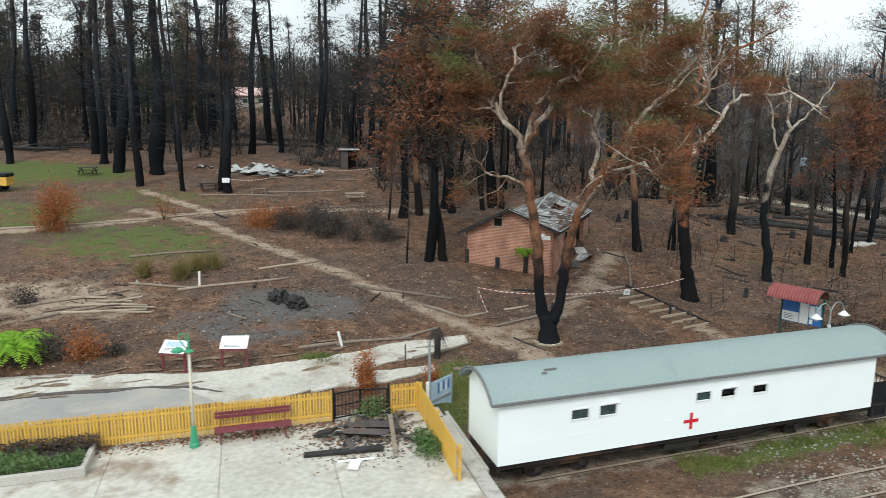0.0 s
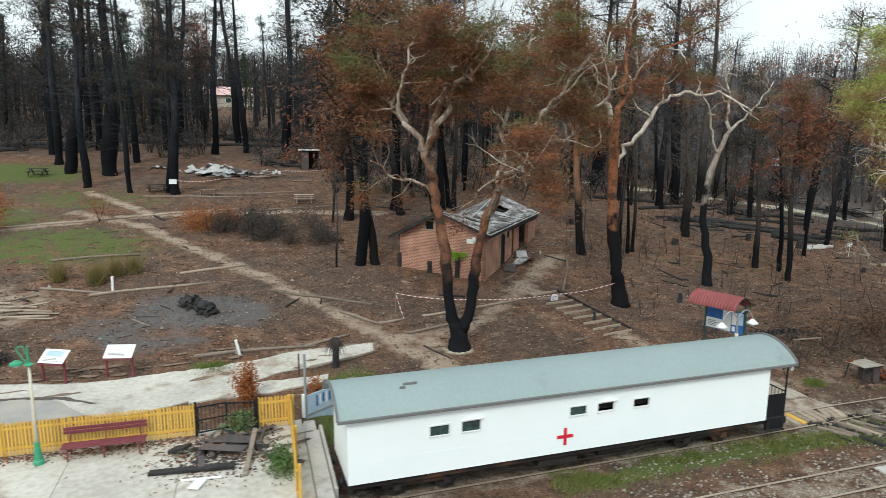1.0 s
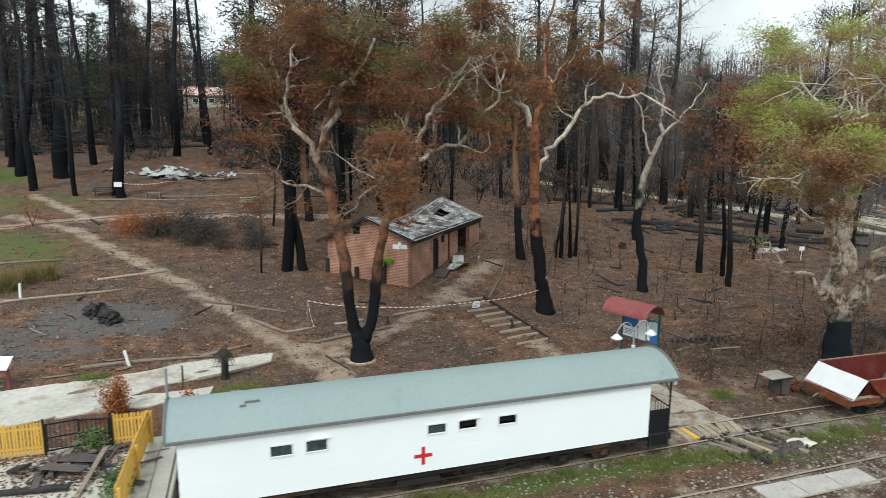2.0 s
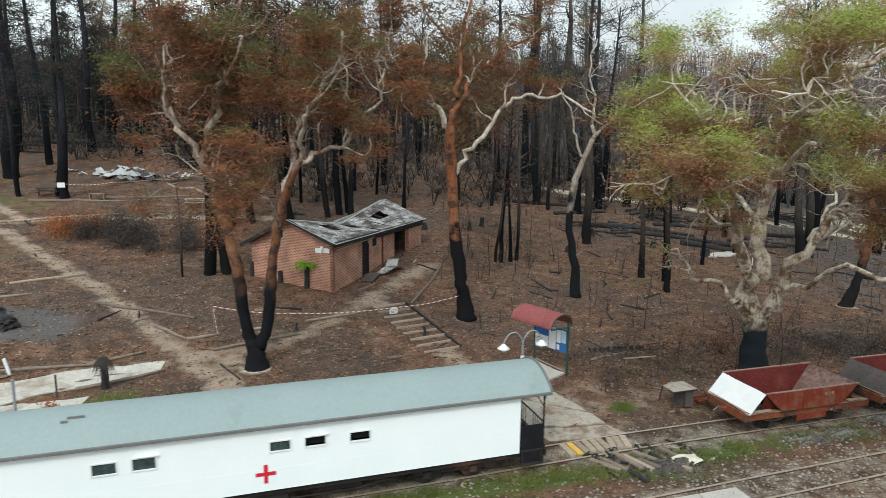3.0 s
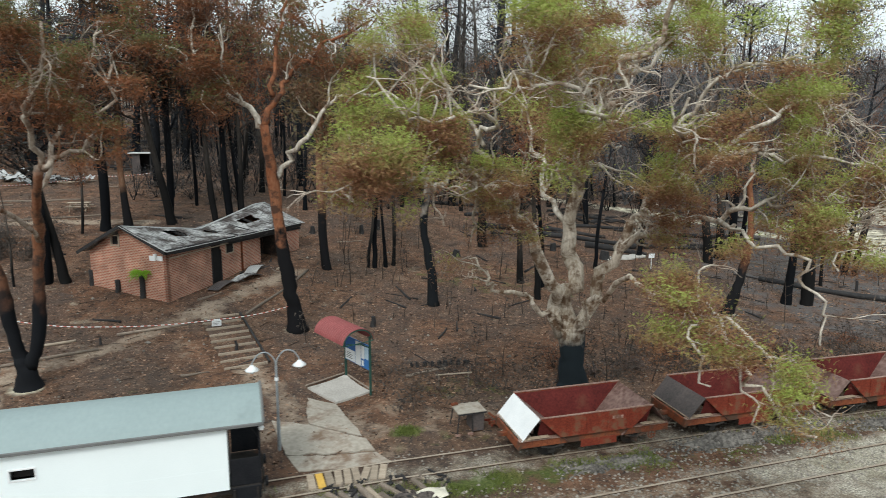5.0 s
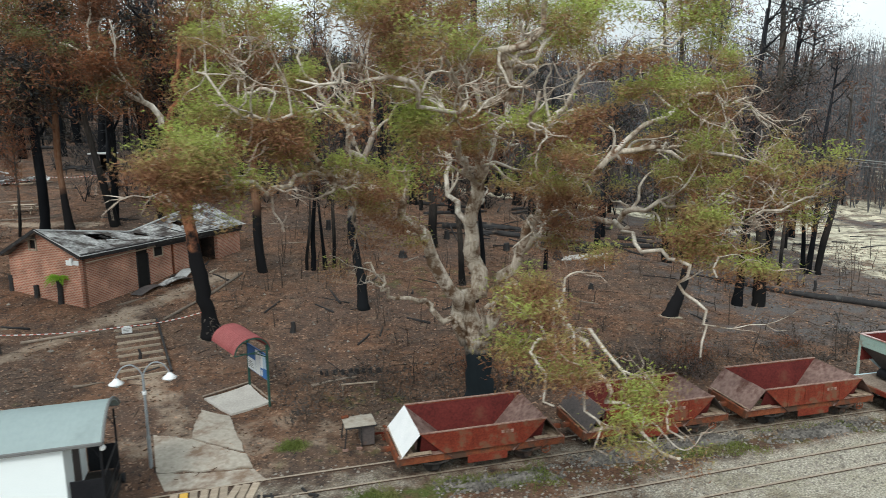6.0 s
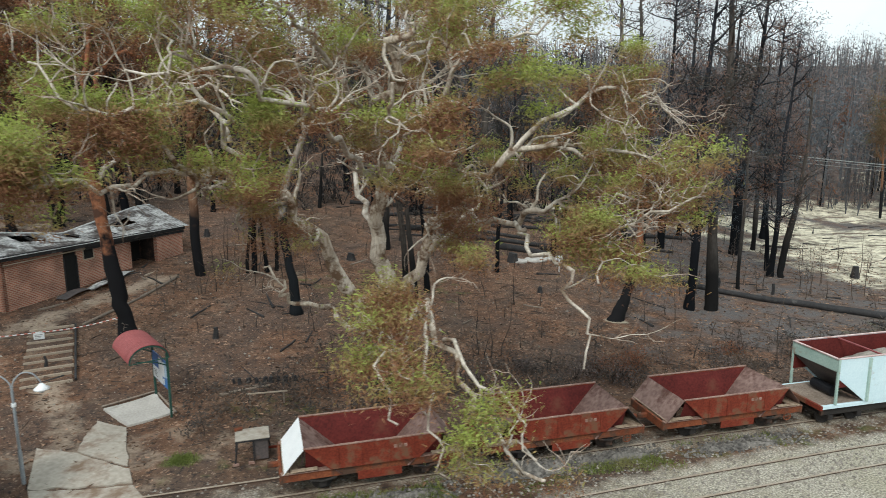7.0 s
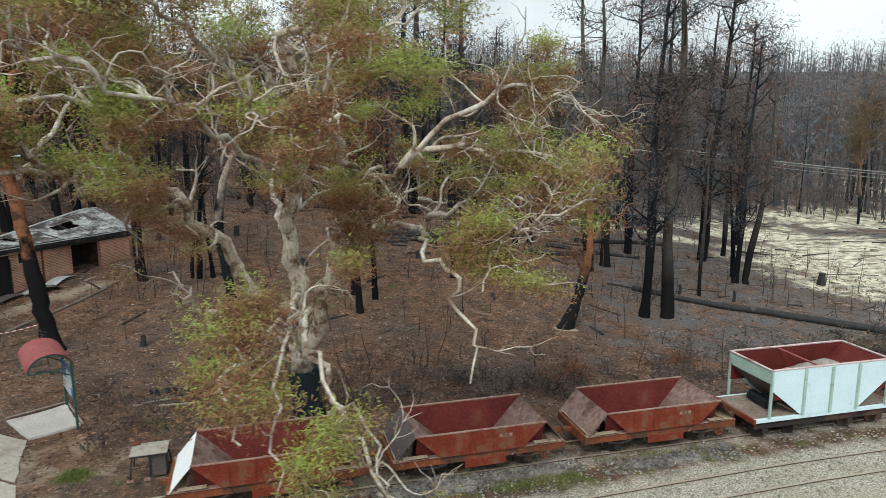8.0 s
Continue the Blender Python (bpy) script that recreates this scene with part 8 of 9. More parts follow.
    for x in np.linspace(0.2, 13.0, 9):
        part("rafter", Geo().beam((x, -0.3, EV - 0.1), (x, 3.0, ridge(x) - 0.12), 0.05, 0.12), M["charcoal"], root)
        part("rafter", Geo().beam((x, 6.2, EV - 0.5), (x, 3.0, ridge(x) - 0.12), 0.05, 0.12), M["charcoal"], root)
    for y0, y1, z0, z1 in ((0.25, 0.75, 2.35, 2.62), (0.78, 1.25, 2.3, 2.6)):
        part("wall_sign", Geo().box(-0.03, -0.005, y0, y1, z0, z1, 0.004), M["white_board"], root, "white wall sign, blistered")
    part("wall_lamp", Geo().tube([(-0.1, 0.72, 2.55), (-0.1, 0.72, 2.75)], [0.12, 0.1], 10), M["white_board"], root)

    # fallen sheets and beams before the doorway
    W = pose(hx, hy, hz, 0, 0, 71)
    for x0, y0, L, a, bend, mt, lb in ((2.7, -0.9, 2.3, 8, 0.3, "dark_steel", "buckled grey roof sheet fallen before the doorway"), (4.6, -1.0, 2.0, -14, 0.4, "galv", "curled roof sheet lying by the wall"), (6.4, -0.9, 2.2, 20, 0.3, "galv_pale", "bent pale sheet lying by the porch")):
        grid = [[(L * i / 10, -0.4 + 0.8 * k / 12, 0.12 + bend * math.sin(math.pi * i / 10) * 0.7 + 0.02 * math.cos(k * math.pi) + (0.25 * (i / 10) ** 2)) for k in range(13)] for i in range(11)]
        m = W @ pose(x0, y0, 0, 0, 4, a)
        m.translation.z = top(m.translation.x, m.translation.y) - 0.02
        solid("roof_sheet", Geo().sheet(grid, 0.012), M[mt], lb, "metal sheet", "fallen roof sheets", m=m)
    for x0, y0, L, a, mt in ((1.0, -1.2, 2.6, -6, "timber"), (8.0, -1.9, 4.6, 14, "pale_timber"), (7.0, -0.7, 2.6, -8, "charcoal"), (9.0, -0.6, 1.6, 30, "charcoal"), (3.0, -0.55, 2.2, 4, "charcoal"), (7.5, -2.4, 2.0, 60, "timber"), (6.0, -0.4, 2.4, 18, "charcoal")):
        m = W @ pose(x0, y0, 0, 0, 0, a)
        m.translation.z = top(m.translation.x, m.translation.y) + 0.02
        solid("fallen_beam", Geo().box(0, L, -0.06, 0.06, 0, 0.1, 0.012), M[mt], "burnt beam lying on the ground by the hut", "beam", "fallen beams", m=m)


hut()


# ---------------------------------------------------------------- timber steps
def steps():
    b, t = Vector((10.02, 34.85, 0)), Vector((6.62, 40.55, 0))
    d = t - b
    a = math.degrees(math.atan2(d.y, d.x))
    root = thing("garden_steps", pose(b.x, b.y, 0, 0, 0, a), "broad earth steps edged with grey timber sleepers", "steps")
    n = 9
    for i in range(n):
        s = i / (n - 1) * d.length
        x, y = b.x + d.x * i / (n - 1), b.y + d.y * i / (n - 1)
        z = top(x, y)
        o = part("step_edge", Geo().box(-0.045, 0.035, -1.02, 1.02, -0.12, 0.1, 0.015), M["pale_timber"], root, "grey timber step edge")
        o.location, o.rotation_euler = (s, 0.04 * math.sin(i * 2.1), z), (0, 0, 0.03 * math.sin(i * 1.7))
        if i < n - 1:
            z2 = z + 0.06
            part("tread", Geo().box(s + 0.06, s + d.length / (n - 1) - 0.1, -0.98, 0.98, z - 0.2, z2 + 0.025), M["earth"], root, "packed earth tread")
    for y in (-1.12,):
        p0, p1 = (0, y, top(b.x, b.y) + 0.06), (d.length, y, top(t.x, t.y) + 0.1)
        part("side_rail", Geo().beam(p0, p1, 0.1, 0.12, 0.015), M["charcoal"], root, "scorched side sleeper")


steps()


# ---------------------------------------------------------------- barrier tape
def tape(pts, sag, name="barrier_tape"):
    root = thing(name, Matrix.Identity(4), "red and white striped barrier tape strung between trees", "barrier tape")
    red, white = Geo(), Geo()
    for a, b in zip(pts, pts[1:]):
        a, b = Vector(a), Vector(b)
        n = max(6, int((b - a).length / 0.16))
        pt = lambda t: a.lerp(b, t) - Vector((0, 0, sag * 4 * t * (1 - t)))
        for k in range(n):
            (red if k % 2 else white).beam(pt(k / n), pt((k + 1) / n), 0.012, 0.045)
    part("red_stripe", red, M["tape_red"], root, "red tape stripes")["kind"] = "stuff"
    part("white_stripe", white, M["white_board"], root, "white tape stripes")["kind"] = "stuff"


tape([(-1.6, 34.9, top(-1.6, 34.9) + 0.1), (-2.15, 35.9, 2.74)], 0.05)
tape([(-2.15, 35.9, 2.74), (1.9, 36.6, 2.25), (7.1, 38.9, 2.05), (10.85, 39.6, 2.65)], 0.12)
tape([(-25.3, 60.9, 6.9), (-21.5, 62.5, 6.9), (-17.5, 71, 7.2), (-11.8, 72.9, 7.5)], 0.2)
solid("tape_post", Geo().box(-0.03, 0.03, -0.03, 0.03, -0.3, 1.05, 0.006), M["timber"], "thin timber stake holding barrier tape", "stake", m=pose(-2.15, 35.9, 1.72))
sg = thing("warning_sign", pose(7.1, 38.85, 1.86, 8, 0, 25), "small white warning sign hung on the tape", "sign")
part("board", Geo().box(-0.24, 0.24, -0.01, 0.01, -0.17, 0.17, 0.003), M["white_board"], sg)
for k in range(3):
    part("text_bar", Geo().box(-0.17, 0.17 - 0.06 * k, -0.014, -0.011, 0.06 - 0.08 * k, 0.085 - 0.08 * k), M["eave"], sg)


# ---------------------------------------------------------------- fallen timber, stumps and litter
def log(x0, y0, x1, y1, r0, r1, mat, label, name="fallen_log", seed=0, lift=0.0, group="fallen logs"):
    rg = np.random.RandomState(seed + int(x0 * 7 + y0 * 13) % 997)
    n = max(3, int(math.hypot(x1 - x0, y1 - y0) / 1.3))
    pts, rad = [], []
    for k in range(n + 1):
        t = k / n
        x, y = x0 + (x1 - x0) * t + rg.normal(0, 0.018), y0 + (y1 - y0) * t + rg.normal(0, 0.018)
        r = r0 + (r1 - r0) * t
        pts.append((x, y, top(x, y) + r * 0.7 + lift * t))
        rad.append(r * rg.uniform(0.92, 1.08))
    g = Geo().tube(pts, rad, 8, ovality=0.08, seed=seed)
    return solid(name, g, mat, label, "log", group, smooth=True)


# long trunk lying down the slope at the clearing
log(43.2, 57.1, 57.5, 47.6, 0.2, 0.27, M["charcoal"], "long burnt tree trunk lying down the slope", seed=3)
log(41.5, 57.9, 43.9, 57.2, 0.08, 0.06, M["char_log"], "thin charred log beside the long trunk", seed=5)
# stacked logs behind the hut
for i, (x0, y0, x1, y1, r) in enumerate(((22, 66, 29, 67.5, 0.3), (25, 68, 33, 66.6, 0.22), (27, 65, 36, 64.2, 0.26), (30, 70, 38, 71.5, 0.2), (24.5, 64, 28, 66, 0.16), (34, 63.4, 42, 66.8, 0.26), (38, 68, 46, 67, 0.2), (30.5, 62.5, 35.5, 61.4, 0.3), (41, 71, 50, 74, 0.24), (20, 70, 26, 74, 0.2), (16, 74, 25, 75, 0.22), (33, 75, 40, 73.5, 0.18), (28, 68.5, 31, 64.5, 0.12), (36, 66, 39, 62.5, 0.12))):
    log(x0, y0, x1, y1, r, r * 0.7, M["char_log"], "burnt log lying among the charred trees", seed=20 + i)
for i, (x0, y0, x1, y1, r) in enumerate(((-58, 84, -44, 88, 0.3), (-50, 95, -36, 94, 0.35), (-40, 92, -28, 96, 0.3), (-62, 78, -50, 76, 0.25), (-36, 106, -22, 104, 0.35), (-66, 92, -52, 99, 0.3), (-30, 98, -20, 101, 0.25))):
    log(x0, y0, x1, y1, r, r * 0.6, M["char_log"], "blackened log among the burnt pines", seed=60 + i, lift=0.5)
# edging logs beside paths and garden beds
EDGES = [(-22.5, 36.2, -18.8, 36.1), (-19.4, 35.6, -13.7, 38.6), (-16.0, 40.0, -12.6, 42.2), (-9.6, 37.9, -3.6, 37.0), (-5.2, 35.6, -2.9, 34.2), (-2.9, 34.2, -1.5, 35.0), (-0.6, 35.6, 0.8, 36.4), (-1.2, 33.2, 2.4, 35.6), (2.4, 37.4, 5.6, 39.4), (-10.8, 28.9, -5.6, 30.9),
         (-30.5, 49.0, -24.5, 52.4), (-24.5, 52.6, -17.8, 57.0), (-17.0, 56.6, -9.8, 60.0), (-22, 61.8, -15, 64.8), (-27.4, 59.4, -19.3, 61.2), (7.9, 41.2, 8.9, 45.6), (8.9, 45.6, 9.4, 49.5), (-40, 44.9, -30.6, 48.8), (-24.8, 41.0, -20.2, 43.4), (-3.4, 27.2, 6.2, 30.4),
         (-24.0, 31.5, -19.8, 32.6), (-25.0, 30.4, -21.5, 33.6), (-23.4, 33.0, -20.0, 33.2), (-26.5, 32.0, -22.0, 35.2), (-5.3, 28.45, -2.55, 30.75), (-6.1, 30.7, -4.2, 32.5)]
for i, (x0, y0, x1, y1) in enumerate(EDGES):
    pale = i in (1, 2, 6, 10, 11, 17, 20, 22)
    log(x0, y0, x1, y1, 0.09, 0.07, M["pale_timber" if pale else "timber"], "weathered edging log along the garden path" if pale else "scorched edging log along the garden path", "edging_log", 80 + i, group="edging logs")
# short pieces of wood scattered over the slope
rgl = random.Random(15)
for i in range(110):
    x, y = rgl.uniform(-24, 60), rgl.uniform(30, 72)
    n = (y - yc(x)) * 0.945
    if n < 5 or (-3.5 < x < 9 and 41 < y < 52) or (12 < x < 17 and n < 12):
        continue
    L, a = rgl.uniform(0.6, 2.6), rgl.uniform(0, 3.14)
    m = rgl.choice(("char_log", "char_log", "timber", "charcoal"))
    log(x, y, x + L * math.cos(a), y + L * math.sin(a), rgl.uniform(0.03, 0.09), rgl.uniform(0.02, 0.06), M[m], "short burnt branch lying on the ground", "fallen_branch", 200 + i, group="fallen branches")


def stump(x, y, r, h, seed, mat="charcoal", label="charred black stump on burnt ground"):
    rg = np.random.RandomState(seed)
    g = Geo().tube([(0, 0, -0.2), (0, 0, 0.05), (rg.normal(0, 0.03), 0, h * 0.6), (rg.normal(0, 0.05), 0, h)], [r * 1.5, r * 1.2, r, r * 0.85], 9, ovality=0.15, seed=seed)
    solid("tree_stump", g, M[mat], label, "stump", "burnt stumps", m=Matrix.Translation((x, y, top(x, y))))


for i, (x, y, r, h) in enumerate(((15.2, 40.9, 0.12, 0.6), (9.0, 36.4, 0.07, 0.55), (2.2, 36.2, 0.06, 0.4), (-6.5, 36.5, 0.05, 0.35), (58.6, 61.4, 0.3, 0.9), (27.5, 60.5, 0.25, 0.6), (31.5, 59, 0.35, 0.7), (22.5, 62.5, 0.2, 0.7), (33, 52, 0.15, 0.4),
                                  (11.4, 60.2, 0.2, 0.7), (12.5, 62, 0.22, 0.8), (46.5, 57, 0.12, 0.7), (49.8, 55.5, 0.1, 0.8), (19.5, 56, 0.25, 0.5), (7.5, 59, 0.2, 0.6))):
    stump(x, y, r, h, i)


for i in range(9):
    stump(17.8 + 0.33 * i + 0.05 * math.sin(i * 5), 36.3 + 0.07 * i + 0.06 * math.cos(i * 3), 0.07 + 0.02 * (i % 3), 0.2 + 0.05 * (i % 2), 40 + i, label="short charred stub in a row of burnt edging")
rail_by_table = thing("low_rail", pose(19.2, 34.3, top(19.2, 34.3), 0, 0, 12), "low grey timber rail on two stakes behind the table", "rail")
part("bar", Geo().beam((-0.1, 0, 0.52), (1.6, 0, 0.56), 0.05, 0.06, 0.008), M["pale_timber"], rail_by_table)
for u in (0.05, 1.45):
    part("stake", Geo().box(u - 0.03, u + 0.03, -0.03, 0.03, -0.2, 0.53, 0.006), M["timber"], rail_by_table)
solid("pine_notice", Geo().box(-0.34, 0.34, -0.012, 0.012, -0.22, 0.22, 0.004), M["white_board"], "white paper notice taped round a burnt pine", "sign", m=pose(-25.2, 60.75, 6.75, 0, 0, 8))


def burnt_pile():
    """Heap of charred root balls beside the ash bed."""
    for i, (x, y, r) in enumerate(((-13.4, 34.9, 0.5), (-12.1, 34.0, 0.5), (-12.7, 34.6, 0.28))):
        bm = bmesh.new()
        bmesh.ops.create_icosphere(bm, subdivisions=3, radius=r)
        for v in bm.verts:
            v.co *= 1 + 0.7 * noise.noise(v.co * 4.2 + Vector((i * 5, 0, 0))) + 0.35 * noise.noise(v.co * 11)
            v.co.z *= 0.8
        me = bpy.data.meshes.new("root_ball")
        bm.to_mesh(me)
        bm.free()
        me.materials.append(M["charcoal"])
        solid("root_ball", me, None, "black charred root ball on ash", "burnt heap", "charred roots", m=Matrix.Translation((x, y, top(x, y) + r * 0.4)))


burnt_pile()
for x, y, h in ((-18.44, 36.4, 0.9), (-8.83, 29.4, 0.75)):
    solid("marker_post", Geo().box(-0.06, 0.06, -0.06, 0.06, -0.2, h, 0.01), M["white_board"], "short white marker post, leaning", "post", m=pose(x, y, top(x, y), 0, -12 if x > -10 else 2, 20))
solid("fence_stake", Geo().box(-0.03, 0.03, -0.03, 0.03, -0.2, 1.0, 0.005), M["twig"], "dark stake beside the road", "post", m=pose(-5.6, 27.6, top(-5.6, 27.6)))


# ---------------------------------------------------------------- collapsed shelter, shed, tables on the rise
def collapsed_shelter():
    cx, cy = -24.4, 72.5
    rg = random.Random(4)
    for i in range(30):
        x, y = cx - 0.4 + rg.gauss(0, 2.9), cy + rg.gauss(0, 0.9)
        L, Wd = rg.uniform(0.8, 2.6), rg.uniform(0.4, 0.9)
        bend = rg.uniform(-0.5, 0.5)
        grid = [[(L * (u / 8 - 0.5), Wd * (k / 6 - 0.5), bend * math.cos(math.pi * (u / 8 - 0.5)) + 0.12 * math.sin(u * 1.9 + i) + 0.05 * math.sin(k * 2.3 + i * 2)) for k in range(7)] for u in range(9)]
        mt = rg.choice(("galv_pale", "galv_pale", "galv", "timber", "dark_steel"))
        solid("roof_sheet", Geo().sheet(grid, 0.02), M[mt], "crumpled pale roof sheet of the collapsed shelter", "metal sheet", "crumpled shelter sheets", m=pose(x, y, top(x, y) + rg.uniform(0.1, 0.6), rg.uniform(-22, 22), rg.uniform(-22, 22), rg.uniform(-40, 40)))
    # tented sheet over a fallen frame
    grid = [[(-2.6 + 5.2 * u / 12, -1.2 + 2.4 * k / 8, 0.85 * math.exp(-((u - 5) / 3.0) ** 2) * (1 - abs(k - 4) / 5) + 0.17 * math.sin(u * 2.2 + k * 1.4) + 0.1 * math.sin(u * 4.1 - k)) for k in range(9)] for u in range(13)]
    solid("roof_canvas", Geo().sheet(grid, 0.02), M["galv_pale"], "pale tented roof sheet over the collapsed frame", "metal sheet", m=pose(cx - 0.2, cy - 0.6, top(cx, cy) + 0.2, 0, 0, 10))
    for i in range(14):
        x, y, a, L = cx + rg.gauss(0, 3.0), cy + rg.gauss(-0.6, 1.0), rg.uniform(-0.5, 0.5), rg.uniform(1.2, 3.2)
        log(x, y, x + L * math.cos(a), y + L * math.sin(a), 0.06, 0.06, M[rg.choice(("charcoal", "pale_timber", "timber"))], "fallen timber of the collapsed shelter", "fallen_beam", 300 + i, lift=0.3, group="shelter timbers")


collapsed_shelter()


def small_shed(x, y):
    z = top(x, y)
    root = thing("small_shed", pose(x, y, z, 0, 0, 12), "small dark scorched shed with pale flat roof", "shed")
    part("wall", Geo().box(-1.1, -0.95, -0.9, 0.9, -0.2, 2.2, 0.01), M["charcoal"], root)
    part("wall", Geo().box(0.95, 1.1, -0.9, 0.9, -0.2, 2.2, 0.01), M["charcoal"], root)
    part("wall", Geo().box(-0.95, 0.95, 0.78, 0.9, -0.2, 2.2, 0.01), M["charcoal"], root)
    part("wall", Geo().box(-0.95, -0.1, -0.9, -0.78, -0.2, 2.2, 0.01), M["dark_steel"], root, "grey front panel")
    part("roof", Geo().box(-1.3, 1.3, -1.15, 1.1, 2.2, 2.34, 0.02), M["galv_pale"], root, "pale tin roof")


small_shed(-16.9, 80.2)


def picnic_table(x, y, rz, mat="timber", label="weathered timber picnic table with benches"):
    z = top(x, y)
    root = thing("picnic_table", pose(x, y, z, 0, 0, rz), label, "table", "picnic tables")
    for k in range(5):
        part("top_plank", Geo().box(-0.9, 0.9, -0.36 + k * 0.147, -0.22 + k * 0.147, 0.7, 0.75, 0.006), M[mat], root)
    for s in (-1, 1):
        part("bench_plank", Geo().box(-0.9, 0.9, s * 0.75 - 0.13, s * 0.75 + 0.13, 0.42, 0.47, 0.006), M[mat], root)
        part("leg", Geo().beam((s * 0.65, -0.7, 0), (s * 0.65, -0.15, 0.7), 0.06, 0.1).beam((s * 0.65, 0.7, 0), (s * 0.65, 0.15, 0.7), 0.06, 0.1).beam((s * 0.65, -0.85, 0.4), (s * 0.65, 0.85, 0.4), 0.05, 0.1), M[mat], root)


picnic_table(-13.1, 60.8, 15, "pale_timber", "pale grey timber picnic table beside the track")
picnic_table(-27.2, 61.8, 30, "charcoal", "charred picnic table at the foot of a pine")
picnic_table(-41.5, 66.5, 10, "charcoal", "charred picnic table by the upper lawn")
sb = thing("small_bench", pose(-22.2, 61.2, top(-22.2, 61.2), 0, 0, 8), "low dark timber bench on the rise", "bench")
part("seat", Geo().box(-0.7, 0.7, -0.2, 0.2, 0.5, 0.56, 0.01), M["timber"], sb)
for s in (-1, 1):
    part("leg", Geo().box(s * 0.6 - 0.05, s * 0.6 + 0.05, -0.18, 0.18, -0.1, 0.5, 0.01), M["timber"], sb)


def trackside_table():
    z = top(20.1, 30.4)
    root = thing("trackside_table", pose(20.65, 30.5, z, 0, 0, 20), "grey weathered table with stone slab top beside the siding", "table")
    part("top", Geo().box(-0.6, 0.6, -0.48, 0.48, 0.85, 0.89, 0.012), M["slab_concrete"], root, "pale stained slab top")
    part("rim", Geo().box(-0.6, 0.6, -0.5, -0.484, 0.8, 0.86, 0.004).box(0.604, 0.62, -0.48, 0.48, 0.8, 0.86, 0.004), M["charcoal"], root, "dark angle iron edge")
    for x, y in ((-0.52, -0.4), (-0.52, 0.4), (0.02, -0.4), (0.52, 0.4)):
        part("leg", Geo().beam((x, y, 0.85), (x + (0.12 if x > 0.1 else -0.12 if x < 0 else 0), y * 1.2, -0.08), 0.05, 0.05, 0.006), M["charcoal"], root)
        part("foot", Geo().box(x - 0.2, x + 0.02, y * 1.2 - 0.05, y * 1.2 + 0.05, -0.06, 0.03, 0.01), M["rim_dust"], root, "rusty foot plate")
    part("box", Geo().box(0.04, 0.54, -0.4, 0.36, 0.02, 0.78, 0.02), M["dark_steel"], root, "dark steel box under the top")


def rusty_scrap():
    """Rust-brown scrap iron piled between the table and the wagon."""
    rg = random.Random(81)
    root = thing("scrap_heap", pose(21.75, 31.0, top(21.75, 31.0), 0, 0, 15), "heap of rusty brown scrap iron beside the wagon", "scrap")
    for k in range(14):
        x, y, z, L, t = rg.gauss(0, 0.28), rg.gauss(0, 0.22), rg.uniform(0.04, 0.34), rg.uniform(0.2, 0.6), rg.uniform(0, 6.28)
        part("bar", Geo().beam((x, y, z * 0.6), (x + L * math.cos(t), y + L * math.sin(t), z), rg.uniform(0.04, 0.13), rg.uniform(0.03, 0.1), 0.006), M[rg.choice(("orange_rust", "rust_red", "orange_rust"))], root)


rusty_scrap()
solid("brick_block", Geo().box(-0.14, 0.14, -0.07, 0.07, 0.0, 0.09, 0.01), M["orange_rust"], "rust-red block lying on the slab table", "block", m=pose(20.65 - 0.58, 30.5 + 0.2, top(20.1, 30.4) + 0.89, 0, 0, 30))


trackside_table()


